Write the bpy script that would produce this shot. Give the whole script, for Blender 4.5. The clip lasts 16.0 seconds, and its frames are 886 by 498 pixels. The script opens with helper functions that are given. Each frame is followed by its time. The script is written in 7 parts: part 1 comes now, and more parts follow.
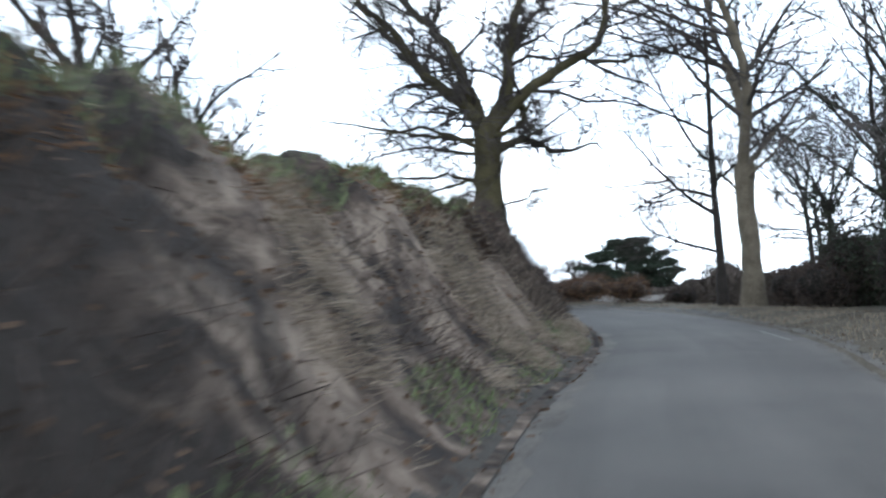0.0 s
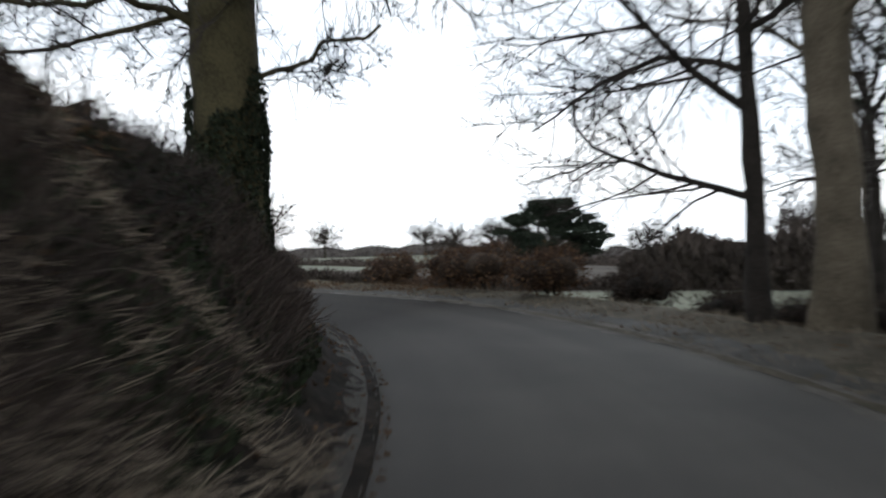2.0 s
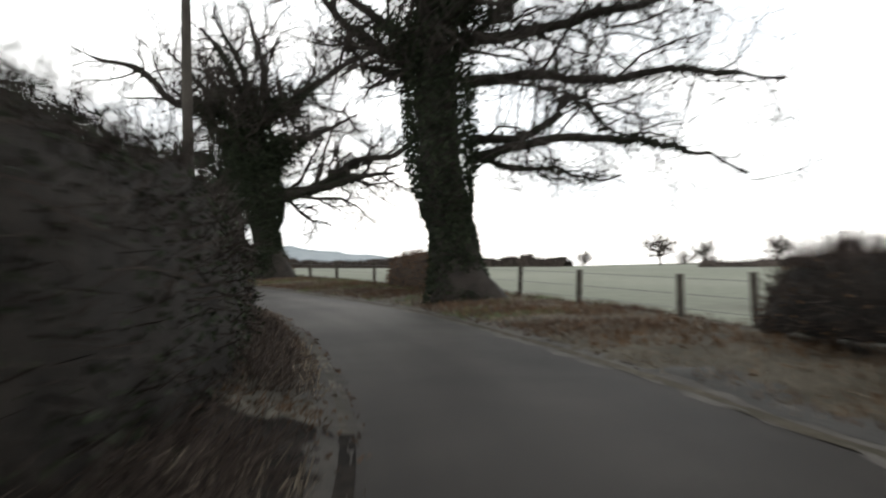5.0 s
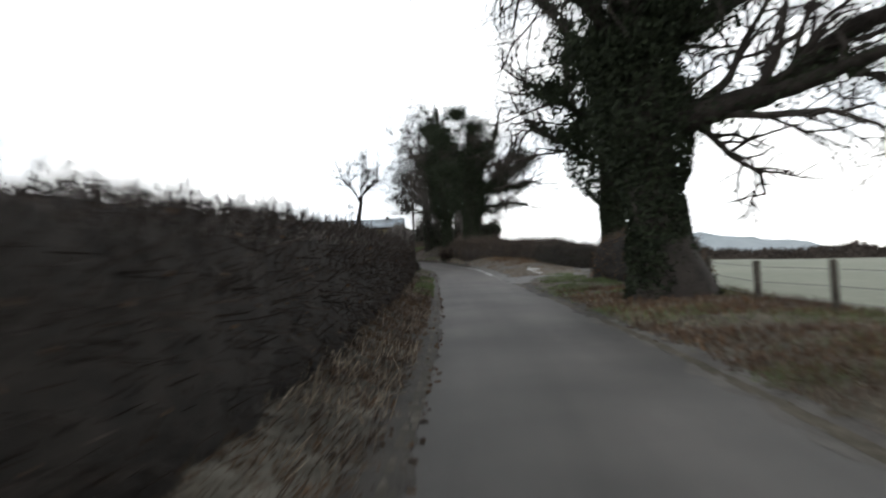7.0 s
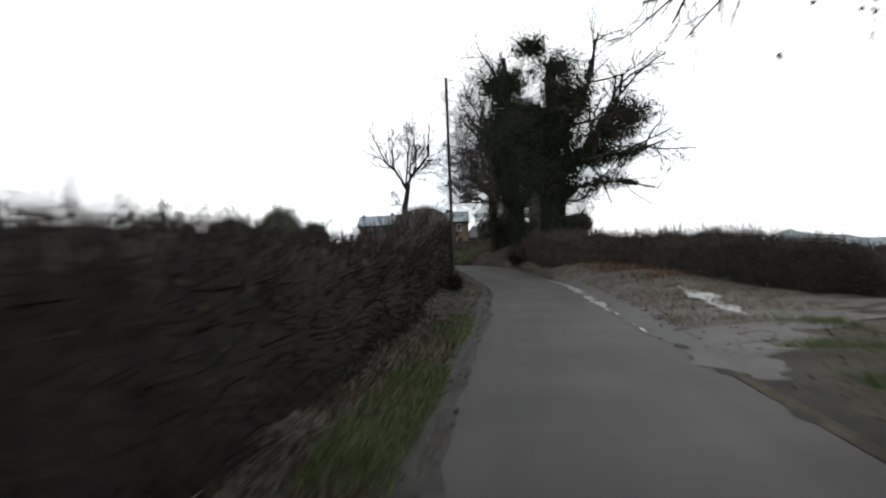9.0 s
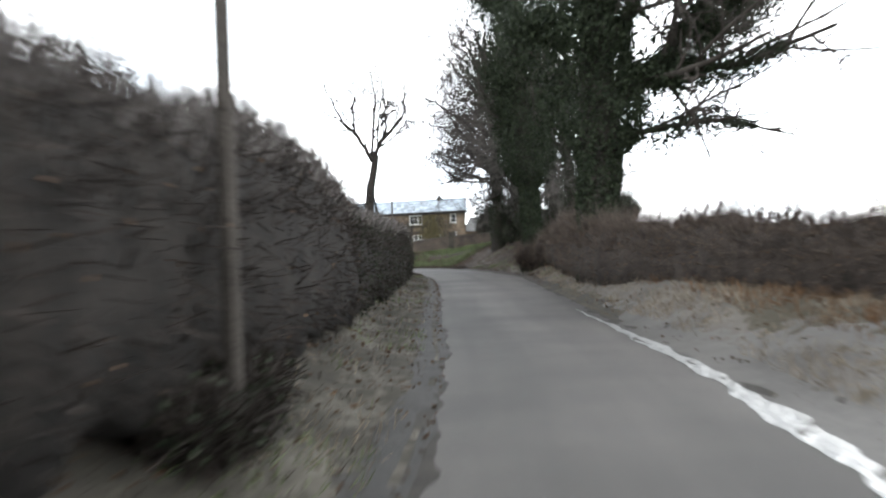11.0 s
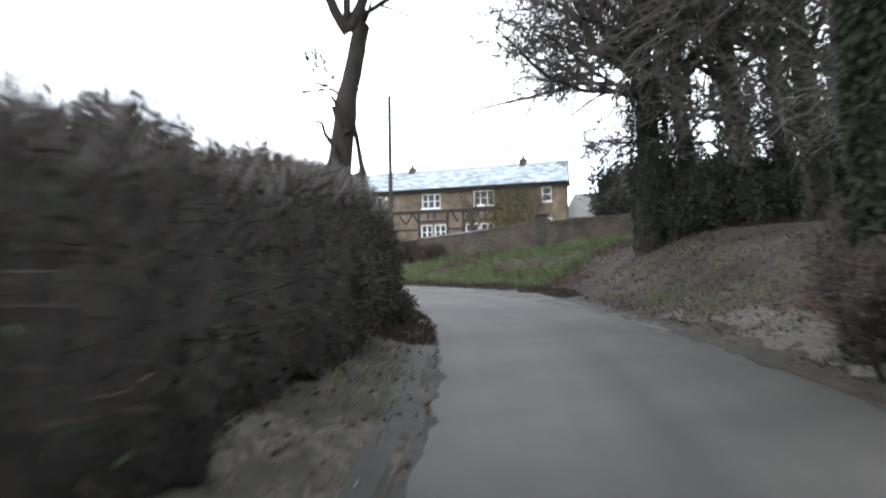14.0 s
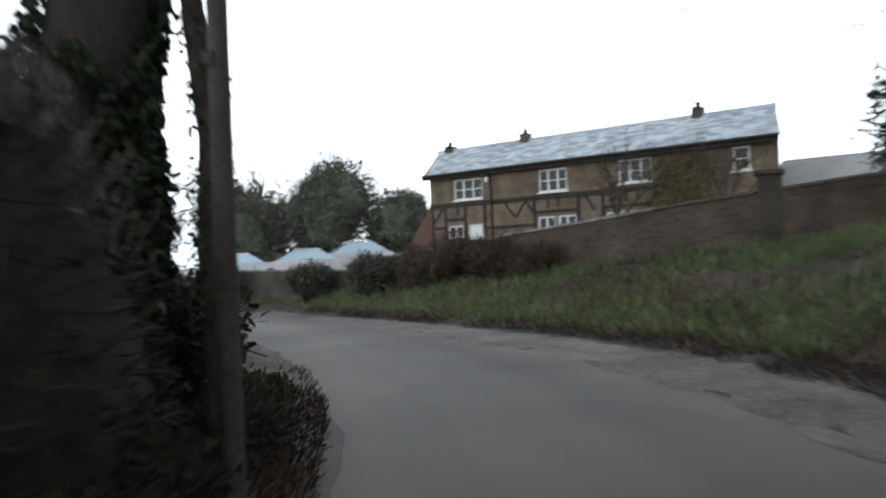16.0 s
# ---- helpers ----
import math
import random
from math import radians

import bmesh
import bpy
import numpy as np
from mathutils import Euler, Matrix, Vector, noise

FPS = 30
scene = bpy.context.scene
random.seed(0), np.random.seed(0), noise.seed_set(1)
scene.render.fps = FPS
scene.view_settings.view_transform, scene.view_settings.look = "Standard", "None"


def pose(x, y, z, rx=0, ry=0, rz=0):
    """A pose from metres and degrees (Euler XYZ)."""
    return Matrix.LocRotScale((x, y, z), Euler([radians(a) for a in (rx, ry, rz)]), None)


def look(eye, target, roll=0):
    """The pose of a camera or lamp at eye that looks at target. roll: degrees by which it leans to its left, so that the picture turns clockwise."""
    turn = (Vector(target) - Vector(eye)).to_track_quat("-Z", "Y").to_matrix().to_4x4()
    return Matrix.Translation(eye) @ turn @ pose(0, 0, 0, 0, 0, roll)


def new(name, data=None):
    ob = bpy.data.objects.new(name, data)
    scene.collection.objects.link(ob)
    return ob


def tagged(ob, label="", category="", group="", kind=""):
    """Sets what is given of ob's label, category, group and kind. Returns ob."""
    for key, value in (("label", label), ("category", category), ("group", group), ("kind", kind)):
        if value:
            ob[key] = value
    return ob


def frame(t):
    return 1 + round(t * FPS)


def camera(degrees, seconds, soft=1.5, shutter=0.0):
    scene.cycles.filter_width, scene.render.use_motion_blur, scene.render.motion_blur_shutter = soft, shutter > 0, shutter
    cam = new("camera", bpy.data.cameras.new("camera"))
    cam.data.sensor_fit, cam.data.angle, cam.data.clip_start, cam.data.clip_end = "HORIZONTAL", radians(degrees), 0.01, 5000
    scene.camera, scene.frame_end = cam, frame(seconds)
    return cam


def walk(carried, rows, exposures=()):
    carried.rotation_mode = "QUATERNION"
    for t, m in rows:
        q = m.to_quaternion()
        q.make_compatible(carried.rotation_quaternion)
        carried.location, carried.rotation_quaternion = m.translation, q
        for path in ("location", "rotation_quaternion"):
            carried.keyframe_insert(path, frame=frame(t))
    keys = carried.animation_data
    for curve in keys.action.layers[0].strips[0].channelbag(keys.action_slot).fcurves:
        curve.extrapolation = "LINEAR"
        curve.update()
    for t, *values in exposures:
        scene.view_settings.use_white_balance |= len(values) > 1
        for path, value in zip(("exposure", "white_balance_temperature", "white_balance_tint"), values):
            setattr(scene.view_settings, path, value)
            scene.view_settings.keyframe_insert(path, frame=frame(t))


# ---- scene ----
cam = camera(55.6, 16.0, soft=2.2, shutter=0.5)
PATH = [
    (0.0, (-50.791, -78.164, 1.629), (-41.608, -74.224, 2.022), -2.54),
    (0.5, (-46.673, -77.156, 1.665), (-37.196, -73.987, 2.021), -2.50),
    (0.7, (-44.846, -76.712, 1.680), (-35.279, -73.813, 1.936), -1.17),
    (1.0, (-41.824, -76.210, 1.700), (-32.169, -73.621, 1.968), -1.18),
    (1.5, (-36.531, -75.438, 1.720), (-26.844, -72.955, 1.815), -1.39),
    (2.0, (-31.204, -74.507, 1.725), (-21.708, -71.376, 1.641), -1.69),
    (2.5, (-26.006, -73.047, 1.726), (-16.788, -69.170, 1.719), -4.20),
    (3.0, (-20.941, -71.039, 1.720), (-12.275, -66.047, 1.711), -4.43),
    (3.5, (-16.150, -68.380, 1.713), (-8.222, -62.288, 1.527), -2.71),
    (4.0, (-11.867, -65.053, 1.701), (-5.046, -57.740, 1.651), -1.94),
    (4.5, (-8.454, -61.132, 1.670), (-2.761, -52.911, 1.611), -2.01),
    (5.0, (-5.412, -56.437, 1.631), (-0.790, -47.569, 1.644), -0.87),
    (5.2, (-4.262, -54.408, 1.621), (-0.088, -45.321, 1.579), -1.70),
    (5.7, (-1.711, -48.960, 1.620), (1.137, -39.375, 1.673), -2.12),
    (6.2, (0.128, -43.033, 1.628), (1.674, -33.153, 1.681), -2.12),
    (6.7, (1.273, -36.797, 1.635), (1.765, -26.809, 1.688), -2.12),
    (7.3, (1.956, -29.104, 1.642), (1.642, -19.109, 1.579), -2.16),
    (7.5, (2.050, -26.517, 1.647), (1.563, -16.529, 1.586), -2.29),
    (8.0, (2.227, -20.098, 1.663), (1.452, -10.129, 1.536), -1.75),
    (8.5, (2.278, -13.964, 1.667), (1.422, -4.001, 1.646), -2.39),
    (8.7, (2.275, -11.529, 1.667), (1.425, -1.565, 1.616), -2.37),
    (9.2, (2.232, -5.459, 1.665), (1.346, 4.502, 1.718), -2.12),
    (9.7, (2.175, 0.603, 1.660), (1.281, 10.562, 1.713), -2.12),
    (10.2, (2.123, 6.672, 1.652), (1.256, 16.634, 1.705), -2.12),
    (10.8, (2.063, 13.991, 1.649), (1.173, 23.951, 1.673), -1.99),
    (11.0, (2.099, 16.448, 1.653), (1.123, 26.400, 1.635), -2.00),
    (11.5, (1.977, 22.697, 1.676), (0.765, 32.623, 1.685), -2.04),
    (11.7, (1.875, 25.214, 1.690), (0.533, 35.124, 1.702), -1.33),
    (12.0, (1.555, 28.971, 1.713), (-0.031, 38.845, 1.790), -2.20),
    (12.5, (0.933, 34.993, 1.760), (-0.859, 44.831, 1.790), -1.32),
    (13.0, (0.436, 40.775, 1.753), (-1.501, 50.585, 1.839), -1.74),
    (13.5, (-0.175, 46.271, 1.729), (-2.187, 56.066, 1.845), -2.11),
    (14.0, (-0.797, 51.556, 1.709), (-2.881, 61.336, 1.664), -1.44),
    (14.5, (-1.442, 56.439, 1.710), (-3.598, 66.204, 1.664), -2.11),
    (15.0, (-2.225, 61.423, 1.709), (-4.561, 71.146, 1.766), -1.91),
    (15.2, (-2.543, 63.321, 1.703), (-5.056, 73.000, 1.779), -2.19),
    (15.5, (-3.082, 65.985, 1.673), (-5.900, 75.579, 1.780), -3.07),
    (15.6, (-3.237, 66.836, 1.652), (-6.235, 76.375, 1.783), -3.18),
    (16.0, (-4.089, 69.896, 1.516), (-7.791, 79.185, 1.615), -2.60),
]
walk(cam, [(t, look(eye, target, roll)) for t, eye, target, roll in PATH],
     exposures=[(0.0, -0.2, 5500, 8), (1.0, -0.35, 5600, 8), (2.0, -1.3, 6100, 10), (2.5, -1.9, 6250, 10), (3.0, -2.02, 6350, 10), (3.5, -2.0, 6450, 10), (4.0, -1.95, 6500, 10), (4.5, -1.6, 6500, 10), (5.2, -0.88, 6500, 10),
                (7.3, -1.1, 6250, 10), (8.0, -1.4, 6200, 10), (8.7, -1.45, 6300, 10), (10.8, 0.15, 6150, 10), (11.5, 0.2, 6150, 10), (12.0, 0.28, 6150, 10), (13.0, 0.0, 6100, 10), (14.0, 0.3, 6000, 10), (15.0, -0.02, 6000, 10), (15.5, -0.25, 6000, 10), (16.0, -0.75, 6050, 10)])

# ---- daylight: a thin overcast, brightest ahead ----
world = bpy.data.worlds.new("overcast_sky")
scene.world = world
world.use_nodes = True
wn, wl = world.node_tree.nodes, world.node_tree.links
wn.clear()
sky = wn.new("ShaderNodeTexSky")
sky.sky_type, sky.sun_disc = "NISHITA", False
sky.sun_elevation, sky.sun_rotation = radians(26), radians(35)
dim = wn.new("ShaderNodeMix")
dim.data_type, dim.blend_type = "RGBA", "MULTIPLY"
dim.inputs[0].default_value = 1.0
dim.inputs[7].default_value = (0.11, 0.11, 0.11, 1)
wl.new(sky.outputs[0], dim.inputs[6])
tc = wn.new("ShaderNodeTexCoord")
mp = wn.new("ShaderNodeMapping")
mp.inputs["Scale"].default_value = (1.2, 1.2, 3.4)
wl.new(tc.outputs["Generated"], mp.inputs[0])
cl = wn.new("ShaderNodeTexNoise")
cl.inputs["Scale"].default_value, cl.inputs["Detail"].default_value, cl.inputs["Roughness"].default_value = 2.2, 5.0, 0.55
wl.new(mp.outputs[0], cl.inputs["Vector"])
cr = wn.new("ShaderNodeValToRGB")
cr.color_ramp.elements[0].position, cr.color_ramp.elements[0].color = 0.38, (1.87, 1.98, 2.07, 1)
cr.color_ramp.elements[1].position, cr.color_ramp.elements[1].color = 0.56, (2.45, 2.45, 2.40, 1)
wl.new(cl.outputs[0], cr.inputs[0])
cover = wn.new("ShaderNodeMix")
cover.data_type = "RGBA"
cover.inputs[0].default_value = 0.85
wl.new(dim.outputs[2], cover.inputs[6])
sep = wn.new("ShaderNodeSeparateXYZ")
wl.new(tc.outputs["Generated"], sep.inputs[0])
low_bright = wn.new("ShaderNodeMapRange")
low_bright.interpolation_type = "SMOOTHSTEP"
low_bright.inputs[1].default_value, low_bright.inputs[2].default_value = 0.1, 0.85
low_bright.inputs[3].default_value, low_bright.inputs[4].default_value = 2.0, 0.72
wl.new(sep.outputs[2], low_bright.inputs[0])
tone = wn.new("ShaderNodeMix")
tone.data_type, tone.blend_type = "RGBA", "MULTIPLY"
tone.inputs[0].default_value = 1.0
wl.new(cr.outputs[0], tone.inputs[6])
wl.new(low_bright.outputs[0], tone.inputs[7])
wl.new(tone.outputs[2], cover.inputs[7])
bg = wn.new("ShaderNodeBackground")
bg.inputs[1].default_value = 1.0
wl.new(cover.outputs[2], bg.inputs[0])
wo = wn.new("ShaderNodeOutputWorld")
wl.new(bg.outputs[0], wo.inputs[0])
sun_data = bpy.data.lights.new("sun", "SUN")
sun_data.energy, sun_data.angle, sun_data.color = 0.7, radians(20), (1.0, 0.96, 0.9)
sun = new("sun", sun_data)
sun.matrix_world = look((40, 60, 60), (0, 0, 0))


# ---- materials ----
def material(name, dark, light, scale=4.0, fine=40.0, rough=0.85, bump=0.3, metal=0.0, per="", stain=None, spec=0.3, coords="Object", trans=0.0):
    """Noise at two scales between two colours, with relief; per: 'object' or 'island' varies the brightness from piece to piece."""
    m = bpy.data.materials.new(name)
    m.use_nodes = True
    n, l = m.node_tree.nodes, m.node_tree.links
    b = n["Principled BSDF"]
    tex = n.new("ShaderNodeTexCoord")
    big, small = n.new("ShaderNodeTexNoise"), n.new("ShaderNodeTexNoise")
    for node, sc, det in ((big, scale, 4.0), (small, fine, 3.0)):
        node.inputs["Scale"].default_value, node.inputs["Detail"].default_value = sc, det
        l.new(tex.outputs[coords], node.inputs["Vector"])
    add = n.new("ShaderNodeMath")
    add.operation = "MULTIPLY_ADD"
    add.inputs[1].default_value = 0.45
    l.new(small.outputs[0], add.inputs[0])
    half = n.new("ShaderNodeMath")
    half.operation = "MULTIPLY"
    half.inputs[1].default_value = 0.55
    l.new(big.outputs[0], half.inputs[0])
    l.new(half.outputs[0], add.inputs[2])
    ramp = n.new("ShaderNodeValToRGB")
    ramp.color_ramp.elements[0].position, ramp.color_ramp.elements[1].position = 0.36, 0.64
    ramp.color_ramp.elements[0].color, ramp.color_ramp.elements[1].color = (*dark, 1), (*light, 1)
    if stain:
        e = ramp.color_ramp.elements.new(0.5)
        e.color = (*stain, 1)
    l.new(add.outputs[0], ramp.inputs[0])
    out = ramp.outputs[0]
    if per:
        if per == "object":
            rnd = n.new("ShaderNodeObjectInfo").outputs["Random"]
        else:
            rnd = n.new("ShaderNodeNewGeometry").outputs["Random Per Island"]
        mr = n.new("ShaderNodeMapRange")
        mr.inputs[3].default_value, mr.inputs[4].default_value = 0.6, 1.35
        l.new(rnd, mr.inputs[0])
        mx = n.new("ShaderNodeMix")
        mx.data_type, mx.blend_type = "RGBA", "MULTIPLY"
        mx.inputs[0].default_value = 1.0
        l.new(out, mx.inputs[6])
        l.new(mr.outputs[0], mx.inputs[7])
        out = mx.outputs[2]
    l.new(out, b.inputs["Base Color"])
    b.inputs["Roughness"].default_value, b.inputs["Metallic"].default_value = rough, metal
    b.inputs["Specular IOR Level"].default_value = spec
    if bump:
        bp = n.new("ShaderNodeBump")
        bp.inputs["Strength"].default_value, bp.inputs["Distance"].default_value = bump, 0.03
        l.new(add.outputs[0], bp.inputs["Height"])
        l.new(bp.outputs[0], b.inputs["Normal"])
    return m


def brick_material(name, c1, c2, mortar, scale, rough=0.9):
    m = bpy.data.materials.new(name)
    m.use_nodes = True
    n, l = m.node_tree.nodes, m.node_tree.links
    b = n["Principled BSDF"]
    tex = n.new("ShaderNodeTexCoord")
    br = n.new("ShaderNodeTexBrick")
    br.inputs["Scale"].default_value = scale
    br.inputs["Color1"].default_value, br.inputs["Color2"].default_value, br.inputs["Mortar"].default_value = (*c1, 1), (*c2, 1), (*mortar, 1)
    br.inputs["Mortar Size"].default_value, br.inputs["Brick Width"].default_value, br.inputs["Row Height"].default_value = 0.012, 0.225, 0.075
    l.new(tex.outputs["UV"], br.inputs["Vector"])
    no = n.new("ShaderNodeTexNoise")
    no.inputs["Scale"].default_value, no.inputs["Detail"].default_value = 1.3, 6.0
    l.new(tex.outputs["Object"], no.inputs["Vector"])
    mr = n.new("ShaderNodeMapRange")
    mr.inputs[1].default_value, mr.inputs[2].default_value = 0.3, 0.7
    mr.inputs[3].default_value, mr.inputs[4].default_value = 0.5, 1.3
    l.new(no.outputs[0], mr.inputs[0])
    mx = n.new("ShaderNodeMix")
    mx.data_type, mx.blend_type = "RGBA", "MULTIPLY"
    mx.inputs[0].default_value = 1.0
    l.new(br.outputs[0], mx.inputs[6])
    l.new(mr.outputs[0], mx.inputs[7])
    l.new(mx.outputs[2], b.inputs["Base Color"])
    b.inputs["Roughness"].default_value = rough
    bp = n.new("ShaderNodeBump")
    bp.inputs["Strength"].default_value, bp.inputs["Distance"].default_value = 0.5, 0.01
    l.new(br.outputs["Fac"], bp.inputs["Height"])
    bp.invert = True
    l.new(bp.outputs[0], b.inputs["Normal"])
    return m


ASPHALT = material("asphalt", (0.044, 0.0405, 0.037), (0.096, 0.088, 0.079), 0.35, 90, 0.7, 0.3, spec=0.33)


def shaded_stretch(m):
    """The asphalt round the bend has shade put into its colour: browner, darker and less glossy than the rest."""
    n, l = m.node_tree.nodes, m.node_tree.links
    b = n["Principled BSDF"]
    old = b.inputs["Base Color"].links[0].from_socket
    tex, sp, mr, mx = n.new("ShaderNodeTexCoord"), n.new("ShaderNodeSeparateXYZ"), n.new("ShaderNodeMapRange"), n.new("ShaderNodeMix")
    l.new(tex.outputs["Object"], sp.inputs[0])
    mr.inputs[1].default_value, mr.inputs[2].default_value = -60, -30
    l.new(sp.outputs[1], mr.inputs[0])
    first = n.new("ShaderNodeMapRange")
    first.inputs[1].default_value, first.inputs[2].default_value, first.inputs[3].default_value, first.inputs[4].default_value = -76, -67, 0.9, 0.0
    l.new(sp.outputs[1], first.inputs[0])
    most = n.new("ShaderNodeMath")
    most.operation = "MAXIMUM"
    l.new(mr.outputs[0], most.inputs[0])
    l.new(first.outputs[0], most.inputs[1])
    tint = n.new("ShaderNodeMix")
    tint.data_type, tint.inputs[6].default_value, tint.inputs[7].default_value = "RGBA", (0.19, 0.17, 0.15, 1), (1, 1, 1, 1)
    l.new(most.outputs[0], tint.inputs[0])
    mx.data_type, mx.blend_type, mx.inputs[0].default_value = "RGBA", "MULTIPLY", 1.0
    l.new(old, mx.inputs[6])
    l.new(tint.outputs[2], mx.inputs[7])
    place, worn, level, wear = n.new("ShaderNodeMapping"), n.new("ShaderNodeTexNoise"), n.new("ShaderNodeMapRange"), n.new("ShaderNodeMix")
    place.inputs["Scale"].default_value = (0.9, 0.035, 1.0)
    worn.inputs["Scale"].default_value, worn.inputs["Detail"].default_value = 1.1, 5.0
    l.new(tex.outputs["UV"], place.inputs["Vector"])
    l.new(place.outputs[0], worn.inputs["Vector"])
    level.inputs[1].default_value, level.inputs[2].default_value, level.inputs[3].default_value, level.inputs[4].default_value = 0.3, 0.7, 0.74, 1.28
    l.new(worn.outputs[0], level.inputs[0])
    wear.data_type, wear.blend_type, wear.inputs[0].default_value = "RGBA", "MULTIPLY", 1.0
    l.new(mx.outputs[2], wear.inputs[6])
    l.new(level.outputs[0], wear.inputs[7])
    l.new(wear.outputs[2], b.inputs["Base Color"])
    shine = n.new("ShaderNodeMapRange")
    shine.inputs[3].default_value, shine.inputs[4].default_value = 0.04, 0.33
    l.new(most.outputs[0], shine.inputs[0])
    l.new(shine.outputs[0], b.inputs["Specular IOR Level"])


shaded_stretch(ASPHALT)
SILT = material("road_edge_silt", (0.018, 0.016, 0.013), (0.052, 0.046, 0.038), 1.6, 30, 0.85, 0.6)
GRIT = material("pale_road_edge_grit", (0.045, 0.041, 0.036), (0.125, 0.114, 0.10), 0.9, 22, 0.85, 0.5)
PALE_GRIT = material("pale_silt", (0.042, 0.039, 0.035), (0.16, 0.149, 0.134), 0.8, 10, 0.85, 0.8)
DIRT = material("trodden_dirt", (0.07, 0.062, 0.052), (0.15, 0.135, 0.115), 0.6, 14, 0.95, 0.35)
DIRT_AND_SHADE = material("wet_dirt_and_shade", (0.014, 0.013, 0.011), (0.040, 0.037, 0.031), 1.6, 20, 0.7, 0.7)
MUD = material("wet_mud", (0.050, 0.046, 0.040), (0.094, 0.087, 0.077), 0.5, 8, 0.6, 0.35, spec=0.4)
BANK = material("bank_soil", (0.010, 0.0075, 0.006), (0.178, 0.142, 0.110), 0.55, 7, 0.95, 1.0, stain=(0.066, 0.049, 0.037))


def matted(m):
    """Mats, and hollows whose shade is in the colour: the broad noise counts most, warped, with deep relief."""
    n, l = m.node_tree.nodes, m.node_tree.links
    for node in n:
        if node.bl_idname == "ShaderNodeTexNoise" and node.inputs["Scale"].default_value < 1:
            node.inputs["Distortion"].default_value, node.inputs["Detail"].default_value, node.inputs["Roughness"].default_value = 1.1, 7.0, 0.6
        if node.bl_idname == "ShaderNodeMath" and node.operation == "MULTIPLY_ADD":
            node.inputs[1].default_value = 0.18
        if node.bl_idname == "ShaderNodeMath" and node.operation == "MULTIPLY":
            node.inputs[1].default_value = 0.82
        if node.bl_idname == "ShaderNodeBump":
            node.inputs["Distance"].default_value = 0.25
        if node.bl_idname == "ShaderNodeValToRGB":
            node.color_ramp.elements[0].position, node.color_ramp.elements[2].position = 0.40, 0.60


def hollow_shade(m):
    """Hollow shade painted in: at the start of the bank, further along its top than its foot, and in patches beyond."""
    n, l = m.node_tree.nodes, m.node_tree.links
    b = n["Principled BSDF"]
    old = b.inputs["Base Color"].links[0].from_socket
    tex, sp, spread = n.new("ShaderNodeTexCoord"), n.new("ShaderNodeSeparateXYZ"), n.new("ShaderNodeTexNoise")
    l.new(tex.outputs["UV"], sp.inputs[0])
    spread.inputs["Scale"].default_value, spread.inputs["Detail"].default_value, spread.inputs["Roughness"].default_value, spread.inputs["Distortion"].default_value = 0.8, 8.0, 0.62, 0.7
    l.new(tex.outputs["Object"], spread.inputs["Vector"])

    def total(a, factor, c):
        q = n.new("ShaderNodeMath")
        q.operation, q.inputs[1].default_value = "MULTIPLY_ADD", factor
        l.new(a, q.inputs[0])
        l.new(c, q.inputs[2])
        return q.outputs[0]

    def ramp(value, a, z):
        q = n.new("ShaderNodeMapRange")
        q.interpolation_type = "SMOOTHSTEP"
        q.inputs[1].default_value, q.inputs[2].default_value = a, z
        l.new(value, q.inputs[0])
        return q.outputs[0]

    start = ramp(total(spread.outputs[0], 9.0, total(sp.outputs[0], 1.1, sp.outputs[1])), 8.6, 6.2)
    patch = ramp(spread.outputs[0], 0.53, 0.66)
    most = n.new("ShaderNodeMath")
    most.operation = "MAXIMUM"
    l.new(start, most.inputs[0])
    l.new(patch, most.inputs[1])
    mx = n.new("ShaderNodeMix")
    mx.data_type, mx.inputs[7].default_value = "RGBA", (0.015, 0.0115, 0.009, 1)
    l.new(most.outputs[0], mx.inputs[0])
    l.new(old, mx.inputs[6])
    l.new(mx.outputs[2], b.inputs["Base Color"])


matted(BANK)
hollow_shade(BANK)
# Earth this dark because the shade below the hedge is in its colour.
BANK_SHADE = material("shaded_bank_earth", (0.006, 0.005, 0.0042), (0.036, 0.028, 0.022), 1.5, 8, 0.95, 1.0, stain=(0.015, 0.012, 0.0095), spec=0.1)
VERGE_MUD = material("muddy_verge", (0.032, 0.029, 0.023), (0.125, 0.114, 0.092), 0.7, 6, 0.95, 0.9, stain=(0.05, 0.045, 0.034))
EARTH = material("brown_earth", (0.02, 0.0155, 0.012), (0.078, 0.061, 0.047), 0.7, 8, 0.95, 0.9, stain=(0.046, 0.036, 0.028))
VERGE = material("verge_turf", (0.034, 0.031, 0.017), (0.11, 0.097, 0.07), 0.7, 12, 0.95, 0.8, stain=(0.062, 0.052, 0.036))
LAWN = material("bank_grass", (0.045, 0.07, 0.02), (0.125, 0.15, 0.055), 0.5, 9, 0.95, 0.7, stain=(0.056, 0.084, 0.021))
FIELD = material("field_grass", (0.165, 0.178, 0.132), (0.235, 0.245, 0.188), 0.05, 1.5, 0.95, 0.3)


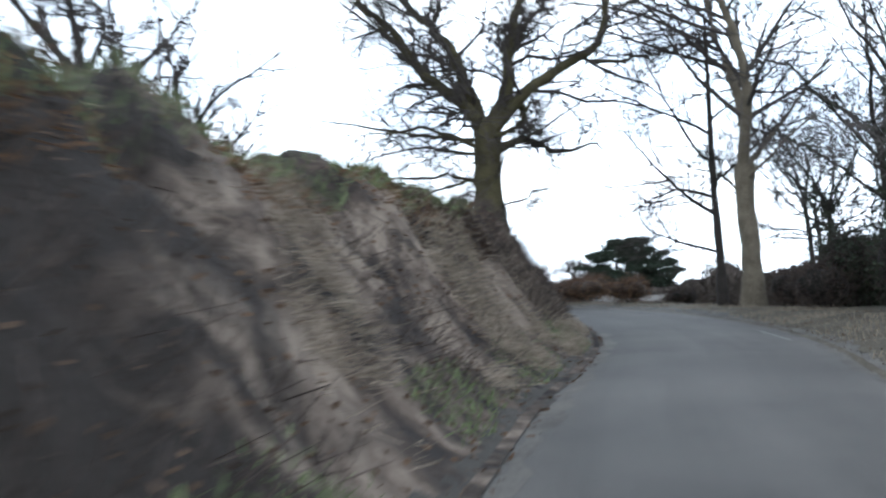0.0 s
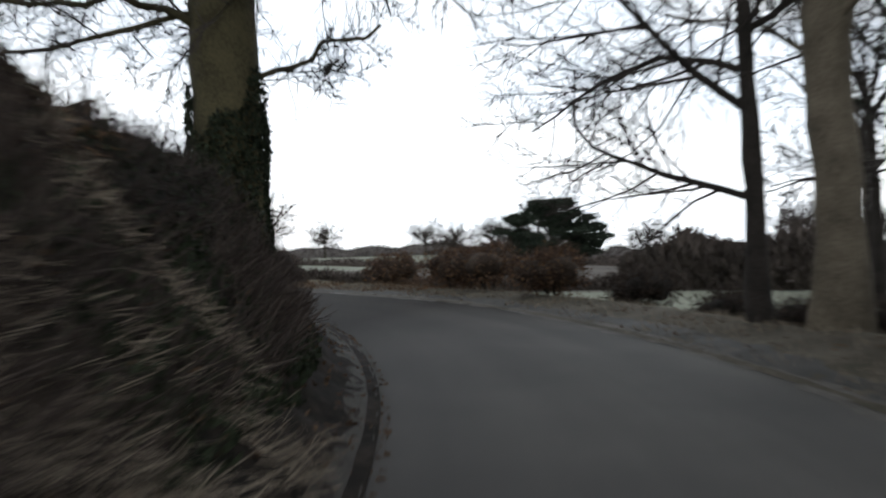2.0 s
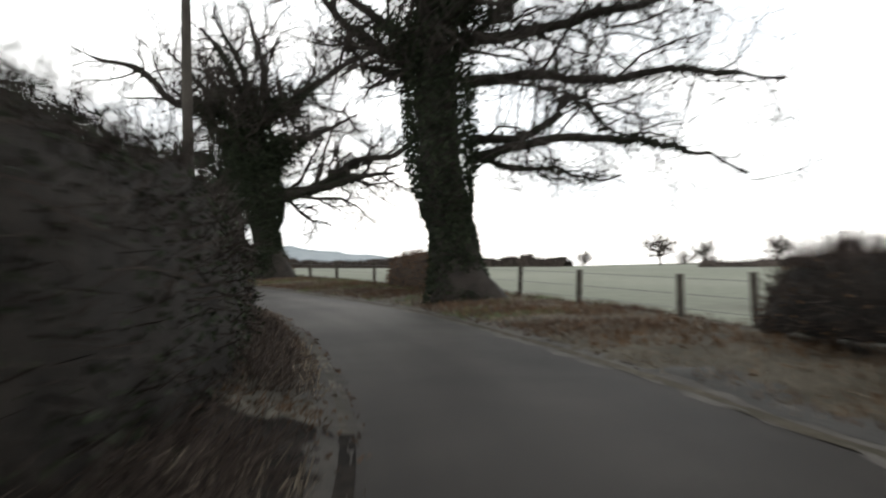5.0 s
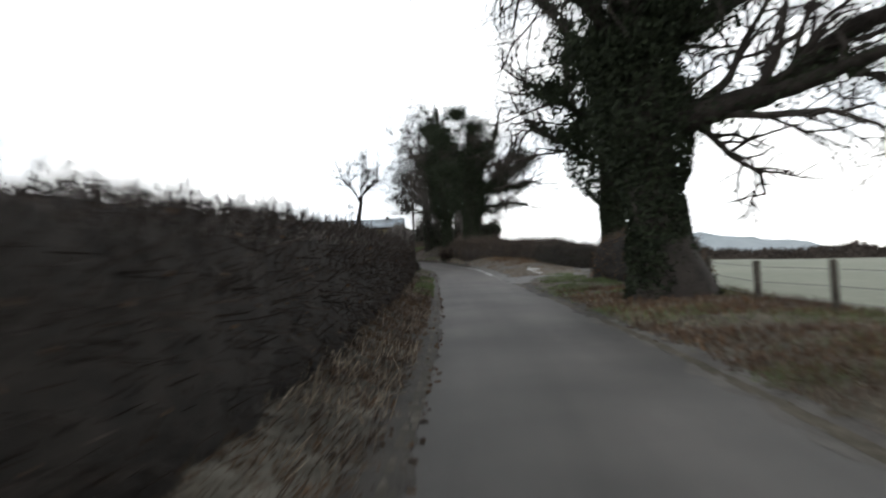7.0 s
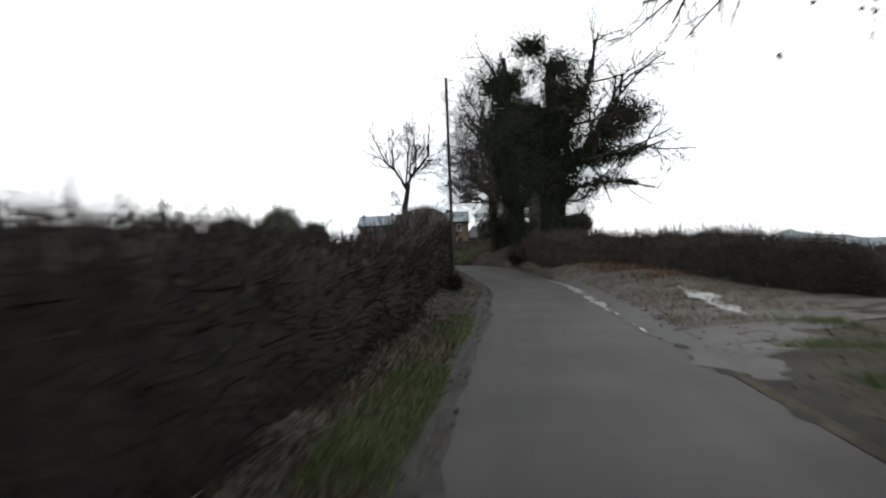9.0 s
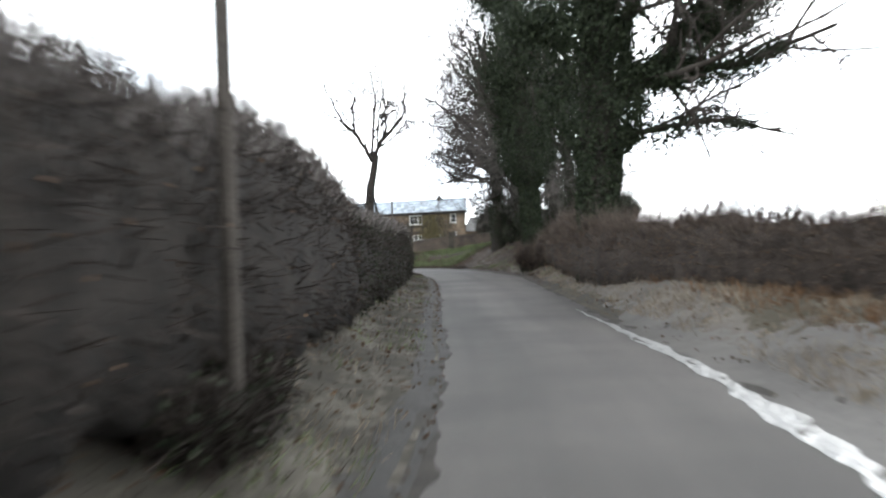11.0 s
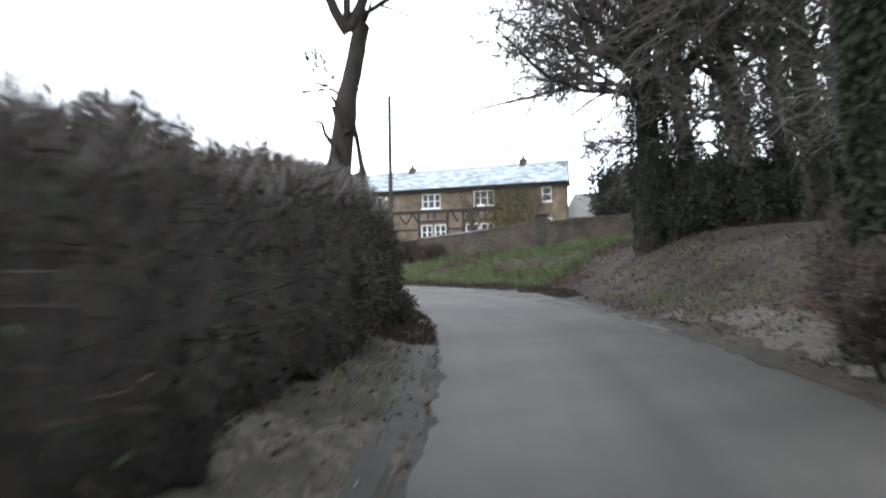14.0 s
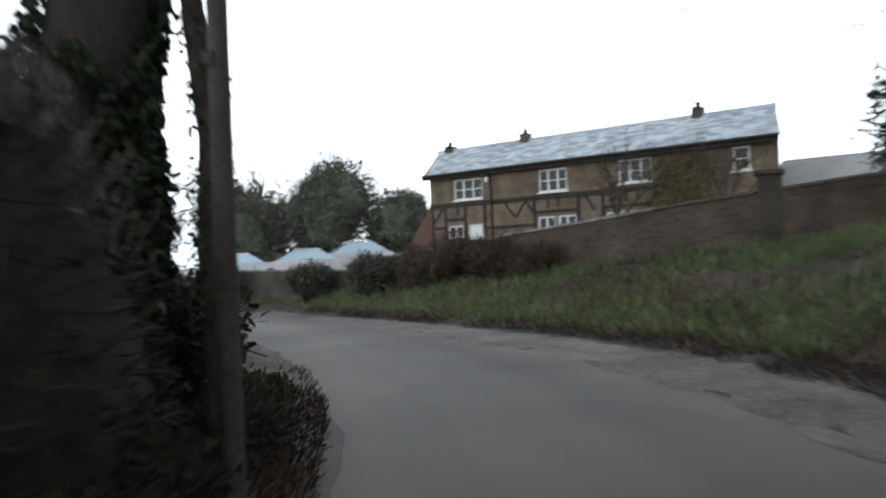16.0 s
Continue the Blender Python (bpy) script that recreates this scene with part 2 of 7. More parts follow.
def stubble_beyond(m):
    """Past the paddock the field is grey-brown stubble instead of pasture."""
    n, l = m.node_tree.nodes, m.node_tree.links
    b = n["Principled BSDF"]
    old = b.inputs["Base Color"].links[0].from_socket
    tex, sp, mx, both = n.new("ShaderNodeTexCoord"), n.new("ShaderNodeSeparateXYZ"), n.new("ShaderNodeMix"), n.new("ShaderNodeMath")
    l.new(tex.outputs["Object"], sp.inputs[0])
    sides = []
    for axis_out, a, z in ((0, 11.5, 13), (1, -37, -43)):
        mr = n.new("ShaderNodeMapRange")
        mr.inputs[1].default_value, mr.inputs[2].default_value = a, z
        l.new(sp.outputs[axis_out], mr.inputs[0])
        sides.append(mr)
    both.operation = "MULTIPLY"
    l.new(sides[0].outputs[0], both.inputs[0])
    l.new(sides[1].outputs[0], both.inputs[1])
    rows = n.new("ShaderNodeTexNoise")
    rows.inputs["Scale"].default_value, rows.inputs["Detail"].default_value = 0.12, 4.0
    l.new(tex.outputs["Object"], rows.inputs["Vector"])
    tone = n.new("ShaderNodeValToRGB")
    tone.color_ramp.elements[0].position, tone.color_ramp.elements[0].color = 0.35, (0.042, 0.035, 0.028, 1)
    tone.color_ramp.elements[1].position, tone.color_ramp.elements[1].color = 0.65, (0.090, 0.076, 0.061, 1)
    l.new(rows.outputs[0], tone.inputs[0])
    mx.data_type = "RGBA"
    l.new(both.outputs[0], mx.inputs[0])
    l.new(old, mx.inputs[6])
    l.new(tone.outputs[0], mx.inputs[7])
    l.new(mx.outputs[2], b.inputs["Base Color"])


stubble_beyond(FIELD)
DRY = material("dry_grass", (0.15, 0.122, 0.09), (0.33, 0.275, 0.21), 2.0, 20, 0.9, 0.0, per="island")
RUST = material("dead_bracken", (0.08, 0.044, 0.022), (0.20, 0.115, 0.06), 2.0, 20, 0.9, 0.0, per="island")
GREEN = material("green_grass_blades", (0.07, 0.10, 0.036), (0.19, 0.225, 0.105), 2.0, 20, 0.8, 0.0, per="island")
TWIG = material("hedge_twigs", (0.033, 0.0252, 0.021), (0.09, 0.069, 0.057), 3.0, 30, 0.9, 0.0, per="island")
# Hedge twigs again, with the shade of the hedge put into their colour.
TWIG_DARK = material("shaded_hedge_twigs", (0.018, 0.0145, 0.012), (0.052, 0.041, 0.034), 3.0, 30, 0.9, 0.0, per="island")
# Paler than the other twigs: sky light on the hedge top is coloured in.
TWIG_GREY = material("skylit_grey_shoots", (0.07, 0.062, 0.056), (0.19, 0.17, 0.155), 3.0, 30, 0.6, 0.0, per="island")
TWIG_RED = material("brown_hedge_twigs", (0.051, 0.03, 0.021), (0.12, 0.075, 0.051), 3.0, 30, 0.9, 0.0, per="island")
TWIG_BROWN = material("dull_brown_hedge_twigs", (0.038, 0.029, 0.023), (0.100, 0.077, 0.060), 3.0, 30, 0.9, 0.0, per="island")
# Solid fillings, coloured as dark as the shade between the twigs.
CORE_BROWN = material("dull_brown_inner_shade", (0.012, 0.009, 0.007), (0.048, 0.037, 0.029), 3.0, 14, 1.0, 1.0)
CORE = material("hedge_inner_shade", (0.006, 0.005, 0.004), (0.024, 0.02, 0.016), 3.0, 14, 1.0, 1.0)
CORE_RED = material("brown_hedge_inner_shade", (0.024, 0.017, 0.012), (0.075, 0.055, 0.04), 3.0, 14, 1.0, 1.0)
IVY = material("ivy_leaves", (0.0115, 0.0168, 0.009), (0.036, 0.045, 0.0235), 3.0, 30, 0.75, 0.0, per="island", spec=0.2)
EVERGREEN = material("evergreen_leaves", (0.0096, 0.0156, 0.0072), (0.03, 0.039, 0.018), 3.0, 30, 0.6, 0.0, per="island")
PINE_GREEN = material("pine_needles", (0.012, 0.0192, 0.012), (0.033, 0.042, 0.0252), 2.0, 12, 0.9, 0.0, per="island")
BARK = material("oak_bark", (0.027, 0.0228, 0.018), (0.096, 0.084, 0.066), 2.5, 22, 0.95, 1.0)
BARK_MOSS = material("mossy_bark", (0.033, 0.028, 0.014), (0.098, 0.084, 0.042), 1.6, 20, 0.95, 1.0)
BARK_PALE = material("pale_bark", (0.072, 0.06, 0.042), (0.18, 0.15, 0.108), 1.6, 20, 0.95, 0.8)
BARK_DARK = material("dark_bark", (0.015, 0.0126, 0.0108), (0.045, 0.0372, 0.0312), 2.0, 20, 0.95, 0.8)
BRANCH = material("bare_branches", (0.03, 0.0252, 0.0216), (0.072, 0.06, 0.051), 3.0, 30, 0.95, 0.0)
THICKET = material("grey_thicket_twigs", (0.06, 0.053, 0.048), (0.14, 0.125, 0.113), 3.0, 30, 0.95, 0.0)
# Distance haze is mixed into these two: paler than near twigs and hedges.
FAR_TWIG = material("hazy_twigs", (0.09, 0.08, 0.073), (0.16, 0.143, 0.132), 0.2, 2, 1.0, 0.0, per="island")
FAR_HEDGE = material("hazy_hedge", (0.045, 0.037, 0.031), (0.105, 0.085, 0.072), 0.2, 2, 1.0, 0.0, per="island")
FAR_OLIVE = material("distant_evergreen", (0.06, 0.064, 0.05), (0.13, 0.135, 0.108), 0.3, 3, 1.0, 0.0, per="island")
# Pale blue-grey because the haze over the hills is in their colour.
HILL = material("hazy_hills", (0.30, 0.34, 0.36), (0.38, 0.42, 0.44), 0.004, 0.05, 1.0, 0.0)
POLE_WOOD = material("weathered_pole", (0.034, 0.029, 0.024), (0.082, 0.071, 0.06), 1.5, 40, 0.9, 0.4)
POST_WOOD = material("fence_post_wood", (0.036, 0.0312, 0.0252), (0.09, 0.078, 0.063), 3.0, 40, 0.9, 0.4)
WIRE = material("fence_wire", (0.16, 0.16, 0.16), (0.26, 0.26, 0.26), 3.0, 40, 0.5, 0.0, metal=0.8)
BRICK = brick_material("cottage_brick", (0.13, 0.085, 0.054), (0.19, 0.128, 0.08), (0.175, 0.15, 0.118), 1.0)
WALL_BRICK = brick_material("garden_wall_brick", (0.05, 0.036, 0.027), (0.095, 0.067, 0.048), (0.07, 0.06, 0.048), 1.0)
# The sky's sheen on the wet tiles is put into their pale blue.
SLATE = material("wet_sky_sheen_tiles", (0.27, 0.315, 0.36), (0.40, 0.45, 0.49), 0.8, 12, 0.24, 0.12, per="island", spec=1.0)
TIMBER = material("black_timber", (0.016, 0.013, 0.012), (0.045, 0.038, 0.033), 3.0, 30, 0.8, 0.3)
PLASTER = material("dull_red_brick", (0.085, 0.05, 0.035), (0.15, 0.092, 0.064), 2.0, 14, 0.9, 0.5)
WHITE = material("white_paint", (0.72, 0.72, 0.70), (0.84, 0.84, 0.82), 3.0, 30, 0.5, 0.0)
COPING = material("pale_coping", (0.10, 0.095, 0.088), (0.24, 0.23, 0.215), 2.0, 20, 0.85, 0.3, per="object")
GREY_WALL = material("grey_roof_sheet", (0.24, 0.24, 0.235), (0.34, 0.34, 0.33), 0.8, 10, 0.7, 0.2)
PAINT = material("silver_car_paint", (0.56, 0.57, 0.62), (0.66, 0.67, 0.72), 2.0, 30, 0.3, 0.0, metal=0.4, spec=0.6)
PAINT_DARK = material("grey_car_paint", (0.46, 0.46, 0.48), (0.55, 0.55, 0.58), 2.0, 30, 0.3, 0.0, metal=0.4, spec=0.6)
RUBBER = material("tyre_rubber", (0.015, 0.015, 0.015), (0.03, 0.03, 0.03), 4.0, 30, 0.9, 0.0)
MOULD = material("rotten_leaves", (0.022, 0.015, 0.011), (0.075, 0.051, 0.036), 3.0, 30, 0.95, 0.0, per="island")
LITTER = material("fallen_leaves", (0.05, 0.03, 0.018), (0.14, 0.09, 0.055), 3.0, 30, 0.9, 0.0, per="island")


def plain(name, colour, rough, metal=0.0, spec=0.5):
    m = bpy.data.materials.new(name)
    m.use_nodes = True
    b = m.node_tree.nodes["Principled BSDF"]
    b.inputs["Base Color"].default_value = (*colour, 1)
    b.inputs["Roughness"].default_value, b.inputs["Metallic"].default_value, b.inputs["Specular IOR Level"].default_value = rough, metal, spec
    return m


PANE = plain("window_glass", (0.02, 0.022, 0.025), 0.12, 0.0, 0.25)
EDGE_PALE = material("pale_edge_strokes", (0.07, 0.07, 0.066), (0.30, 0.30, 0.285), 5.0, 40, 0.7, 0.2)
# Pale half-metal base: the sky glare is put into the water's colour.
WATER = plain("sky_pale_water", (0.40, 0.40, 0.39), 0.34, 0.55, 1.0)
ripple, ripple_bump = WATER.node_tree.nodes.new("ShaderNodeTexNoise"), WATER.node_tree.nodes.new("ShaderNodeBump")
ripple.inputs["Scale"].default_value = 7.0
ripple_bump.inputs["Strength"].default_value, ripple_bump.inputs["Distance"].default_value = 1.0, 0.08
WATER.node_tree.links.new(WATER.node_tree.nodes.new("ShaderNodeTexCoord").outputs["Object"], ripple.inputs["Vector"])
WATER.node_tree.links.new(ripple.outputs[0], ripple_bump.inputs["Height"])
WATER.node_tree.links.new(ripple_bump.outputs[0], WATER.node_tree.nodes["Principled BSDF"].inputs["Normal"])
# Car glass with the sky's reflection put in as a blue base.
SCREEN = plain("sky_blue_glass", (0.30, 0.40, 0.46), 0.08, 0.5, 1.0)


# ---- mesh helpers ----
def mesh(name, verts, faces, mat, smooth=False):
    me = bpy.data.meshes.new(name)
    v = np.asarray(verts, dtype=np.float32).reshape(-1, 3)
    f = np.asarray(faces, dtype=np.int32)
    me.vertices.add(len(v))
    me.vertices.foreach_set("co", v.ravel())
    k = f.shape[1]
    me.loops.add(f.size)
    me.polygons.add(len(f))
    me.loops.foreach_set("vertex_index", f.ravel())
    me.polygons.foreach_set("loop_start", np.arange(0, f.size, k, dtype=np.int32))
    me.polygons.foreach_set("loop_total", np.full(len(f), k, dtype=np.int32))
    me.update(calc_edges=True)
    me.validate()
    me.materials.append(mat)
    if smooth:
        me.polygons.foreach_set("use_smooth", np.ones(len(me.polygons), dtype=bool))
    return me


def part(name, bm, mat, parent, label=""):
    """One mesh object under a thing or a part, from a bmesh or a ready mesh."""
    if isinstance(bm, bmesh.types.BMesh):
        me = bpy.data.meshes.new(name)
        bm.normal_update()
        bm.to_mesh(me)
        bm.free()
        me.materials.append(mat)
    else:
        me = bm
    ob = new(name, me)
    ob.parent = parent
    if label:
        ob["label"] = label
    return ob


def thing(name, place, label, category, group="", kind=""):
    ob = new(name)
    ob.empty_display_size = 0.2
    ob.matrix_basis = place if isinstance(place, Matrix) else Matrix.Translation(place)
    return tagged(ob, label, category, group, kind)


def box(bm, x0, x1, y0, y1, z0, z1, bevel=0.0):
    r = bmesh.ops.create_cube(bm, size=1.0, matrix=Matrix.LocRotScale(((x0 + x1) / 2, (y0 + y1) / 2, (z0 + z1) / 2), None, (x1 - x0, y1 - y0, z1 - z0)))
    if bevel:
        es = list({e for v in r["verts"] for e in v.link_edges})
        bmesh.ops.bevel(bm, geom=es, offset=bevel, segments=1, affect="EDGES")
    return bm


def tube(points, radii, sides=6):
    """Vertices and quads of a tapered tube along points."""
    p = np.asarray(points, float)
    r = np.asarray(radii, float)
    d = np.gradient(p, axis=0)
    d /= np.linalg.norm(d, axis=1, keepdims=True) + 1e-9
    ref = np.where(np.abs(d[:, 2:3]) > 0.9, [[1.0, 0, 0]], [[0, 0, 1.0]])
    a = np.cross(d, ref)
    a /= np.linalg.norm(a, axis=1, keepdims=True) + 1e-9
    b = np.cross(d, a)
    ang = np.linspace(0, 2 * np.pi, sides, endpoint=False)
    v = p[:, None] + r[:, None, None] * (np.cos(ang)[None, :, None] * a[:, None] + np.sin(ang)[None, :, None] * b[:, None])
    n = len(p)
    i, j = np.meshgrid(np.arange(n - 1), np.arange(sides), indexing="ij")
    j2 = (j + 1) % sides
    f = np.stack([i * sides + j, i * sides + j2, (i + 1) * sides + j2, (i + 1) * sides + j], -1).reshape(-1, 4)
    return v.reshape(-1, 3), f


class Soup:
    """Collects quads into one mesh."""

    def __init__(self):
        self.v, self.f, self.n = [], [], 0

    def add(self, v, f):
        self.v.append(np.asarray(v, float))
        self.f.append(np.asarray(f, int) + self.n)
        self.n += len(v)

    def mesh(self, name, mat, smooth=False):
        return mesh(name, np.concatenate(self.v), np.concatenate(self.f), mat, smooth)


def blades(rng, base, direction, length, width):
    """Bent quads, one for each base point: grass, leaves or twigs. Arrays of n."""
    n = len(base)
    d = direction / (np.linalg.norm(direction, axis=1, keepdims=True) + 1e-9)
    side = np.cross(d, rng.normal(size=(n, 3)))
    side /= np.linalg.norm(side, axis=1, keepdims=True) + 1e-9
    w = np.broadcast_to(width, (n,))[:, None]
    le = np.broadcast_to(length, (n,))[:, None]
    tip = base + d * le
    v = np.stack([base - side * w * 0.5, base + side * w * 0.5, tip + side * w * 0.28, tip - side * w * 0.28], 1)
    f = np.arange(n * 4).reshape(n, 4)
    return v.reshape(-1, 3), f


def fbm(p, scale=1.0, seed=0.0, octaves=3):
    """Smooth noise by sums of sines, fast on arrays; about -1 to 1."""
    x, y, z = p[..., 0] * scale, p[..., 1] * scale, p[..., 2] * scale
    out, amp = 0, 0.5
    for o in range(octaves):
        k = 2.03 ** o
        s = seed + o * 3.7
        out = out + amp * (np.sin(k * x * 1.3 + 1.7 * np.sin(k * y * 0.9 + s) + s) * np.cos(k * y * 1.1 - 1.3 * np.sin(k * z * 1.2 - s) + 2 * s)
                           + 0.5 * np.sin(k * (x + y + z) * 0.8 + 2.1 * s + np.sin(k * z * 2.1)))
        amp *= 0.55
    return out


# ---- the lane: a line along which the car keeps, with edges to its left and right ----
LANE = [(-90, -90), (-74, -86.5), (-62, -82.4), (-50.8, -78.2), (-41.8, -76.1), (-31.2, -74.5), (-20.9, -71.0), (-11.9, -65.0), (-5.4, -56.4),
        (-1.7, -49.0), (1.3, -36.8), (2.1, -26.5), (2.3, -14.0), (2.2, 0.6), (2.1, 14.0), (1.8, 26.0), (0.9, 35.0), (-0.2, 46.3), (-1.4, 56.4),
        (-2.2, 61.4), (-3.3, 66.8), (-4.7, 71.6), (-7.0, 76.8), (-10.4, 81.6), (-15.0, 86.3), (-22.0, 92.0), (-31, 98), (-46, 105), (-66, 114)]


def smooth_line(pts, step=0.5):
    p = np.array(pts, float)
    out = []
    for i in range(len(p) - 1):
        a, b, c, d = p[max(i - 1, 0)], p[i], p[i + 1], p[min(i + 2, len(p) - 1)]
        n = max(2, int(np.linalg.norm(c - b) / 0.25))
        t = np.linspace(0, 1, n, endpoint=False)[:, None]
        out.append(0.5 * (2 * b + (c - a) * t + (2 * a - 5 * b + 4 * c - d) * t ** 2 + (3 * b - a - 3 * c + d) * t ** 3))
    q = np.concatenate(out + [p[-1:]])
    s = np.concatenate([[0], np.cumsum(np.linalg.norm(np.diff(q, axis=0), axis=1))])
    u = np.arange(0, s[-1], step)
    return np.stack([np.interp(u, s, q[:, k]) for k in range(2)], 1)


REF = smooth_line(LANE)
REF_S = np.arange(len(REF)) * 0.5
REF_T = np.gradient(REF, axis=0)
REF_T /= np.linalg.norm(REF_T, axis=1, keepdims=True)
REF_R = np.stack([REF_T[:, 1], -REF_T[:, 0]], 1)
S0 = REF_S[np.argmin(np.linalg.norm(REF - (-50.8, -78.2), axis=1))]


def along(s, lat, z=0.0):
    """Places on the lane: s metres on from the start of the drive, lat metres to the right of the line."""
    s, lat, z = np.broadcast_arrays(np.asarray(s, float) + S0, np.asarray(lat, float), np.asarray(z, float))
    q = [np.interp(s, REF_S, REF[:, k]) + lat * np.interp(s, REF_S, REF_R[:, k]) for k in range(2)]
    return np.stack([q[0], q[1], z], -1)


def by_s(*pairs):
    a = np.array(pairs, float)
    return lambda s: np.interp(s, a[:, 0], a[:, 1])


S_MIN, S_MAX = -S0 + 2, REF_S[-1] - S0 - 2
left_edge = by_s((-40, -0.95), (20, -0.95), (60, -0.9), (98, -0.8), (124, -0.85), (150, -1.0), (172, -1.05), (186, -1.1), (240, -1.0))
right_edge = by_s((-40, 3.5), (10, 3.55), (24, 3.95), (44, 4.0), (54, 4.0), (59.5, 3.1), (68, 2.9), (80, 2.8), (126, 2.7), (140, 2.9), (160, 3.3), (170, 3.8), (178, 3.6), (190, 3.0), (194, 2.6), (198, 2.25), (240, 2.0))
bank_height = by_s((-40, 3.3), (12, 3.3), (24, 3.1), (33, 2.5), (42, 1.2), (50, 0.7), (60, 0.5), (84, 0.45), (110, 0.5), (122, 0.75), (134, 0.7), (150, 0.55), (165, 0.6), (184, 0.75), (200, 0.4), (240, 0.3))
bank_foot = by_s((-40, 0.25), (20, 0.25), (40, 0.3), (60, 0.35), (84, 0.5), (110, 0.6), (122, 1.0), (150, 0.9), (184, 0.6), (240, 0.6))
bank_run = by_s((-40, 2.9), (12, 2.9), (22, 2.6), (34, 2.2), (50, 1.6), (84, 1.2), (110, 1.3), (122, 1.6), (150, 1.4), (184, 1.5), (240, 1.4))
right_rise = by_s((-40, 0.25), (40, 0.12), (66, 0.10), (90, 0.15), (104, 0.12), (118, 0.05), (130, 0.4), (143, 0.62), (150, 0.8), (160, 1.05), (168, 1.5), (176, 2.0), (188, 1.95), (194.5, 1.3), (199.5, 0.95), (204, 0.66), (212, 0.62), (240, 0.5))
right_wide = by_s((-40, 2.2), (130, 2.3), (143, 1.8), (155, 1.9), (161, 3.0), (170, 4.0), (176, 5.2), (194.5, 5.5), (199.5, 3.6), (204, 2.8), (240, 2.4))
right_back = by_s((-40, 8.0), (24, 8.0), (32, 2.0), (54, 2.0), (62, 4.0), (112, 4.4), (122, 8.0), (160, 8.0), (174, 15.0), (194, 15.0), (199, 8.0), (240, 8.0))


edge_band = by_s((-40, 0.0), (176, 0.0), (183, 0.1), (188, 1.0), (194, 1.4), (199, 0.9), (204, 0.4), (212, 0.12), (240, 0.0))


def right_foot(s):
    """Where the right bank begins: beyond the road and the band of grit washed against it."""
    return right_edge(s) + edge_band(s)


def soft(v):
    v = np.clip(v, 0, 1)
    return v * v * (3 - 2 * v)


def field_level(x, y, s, d):
    """The fields: a pasture running to a low crest in the north-east, and a paddock below the outside of the bend."""
    e = np.clip((x - 8) * 0.574 + (y + 40) * 0.82, 0, None)
    away = soft((x - 10) / 30)
    z = -0.12 - away * (0.006 * np.minimum(e, 90) + np.minimum(0.03 * np.clip(e - 90, 0, None), 66))
    z = z - 0.028 * np.clip(x - 22, 0, 110) * soft((-6 - y) / 34)
    return z - 0.95 * soft((d - 2.2) / 5) * soft((s - 26) / 8) * (1 - soft((s - 55) / 9))


def ribbon(name, s0, s1, step, lats, height, mat, smooth=True):
    """A strip of ground along the lane: lats(s) gives the columns, height(s, lat, k, places) the level."""
    s = np.arange(s0, s1, step)
    la = np.stack([lats(v) for v in s])
    ss = np.repeat(s[:, None], la.shape[1], 1)
    p = along(ss, la)
    p[..., 2] = height(ss, la, p)
    n, m = la.shape
    i, j = np.meshgrid(np.arange(n - 1), np.arange(m - 1), indexing="ij")
    f = np.stack([i * m + j, i * m + j + 1, (i + 1) * m + j + 1, (i + 1) * m + j], -1).reshape(-1, 4)
    me = mesh(name, p.reshape(-1, 3), f, mat, smooth)
    uv = me.uv_layers.new(name="UVMap")
    uv.data.foreach_set("uv", np.stack([la.ravel(), ss.ravel()], 1)[f.ravel()].astype(np.float32).ravel())
    return me


def left_level(s, lat, p):
    """Ground to the left of the road: verge, then the bank, then its top running back."""
    d = left_edge(s) - lat
    foot, run, high = bank_foot(s), bank_run(s), bank_height(s)
    up = np.clip((d - foot) / run, 0, 1)
    up = up * up * (3 - 2 * up) * 0.55 + up * 0.45
    z = 0.03 + 0.10 * np.clip(d / np.maximum(foot, 0.1), 0, 1) + high * up
    lump = np.clip(d / 0.5, 0, 1)
    z = z + lump * (0.07 * fbm(p, 1.7, 1.0) + np.clip(high / 2.5, 0.25, 1) * up * (0.26 * fbm(p, 0.8, 4.0) + 0.36 * fbm(p, 2.0, 6.0) + 0.17 * fbm(p, 3.7, 5.0) - 0.5 * np.clip(fbm(p, 1.5, 9.0), 0, 1)) + 0.06 * fbm(p, 5.0, 2.0))
    back = np.clip((d - foot - run - 1.5) / 9.0, 0, 1)
    return z * (1 - back * back * (3 - 2 * back)) - 0.35 * back


def right_level(s, lat, p):
    d = lat - right_foot(s)
    rise = right_rise(s)
    wide = right_wide(s)
    up = np.clip(d / wide, 0, 1)
    z = 0.02 + 0.06 * np.clip(d / 0.35, 0, 1) + rise * up * up * (3 - 2 * up) + np.clip(d / 0.5, 0, 1) * ((0.04 + 0.07 * np.clip(rise - 0.5, 0, 1)) * fbm(p, 1.5, 7.0) + 0.025 * fbm(p, 5.0, 3.0))
    back = np.clip((d - right_back(s)) / 2.5, 0, 1)
    return z * (1 - back) + (field_level(p[..., 0], p[..., 1], s, d) - 0.2) * back


def stand(x, y):
    """The level of the verge or bank at a place to the right of the lane."""
    i = int(np.argmin(np.hypot(REF[:, 0] - x, REF[:, 1] - y)))
    s = REF_S[i] - S0
    lat = float((np.array([x, y]) - REF[i]) @ REF_R[i])
    return float(right_level(np.array(s), np.array(lat), np.array([x, y, 0.0]))) - 0.1


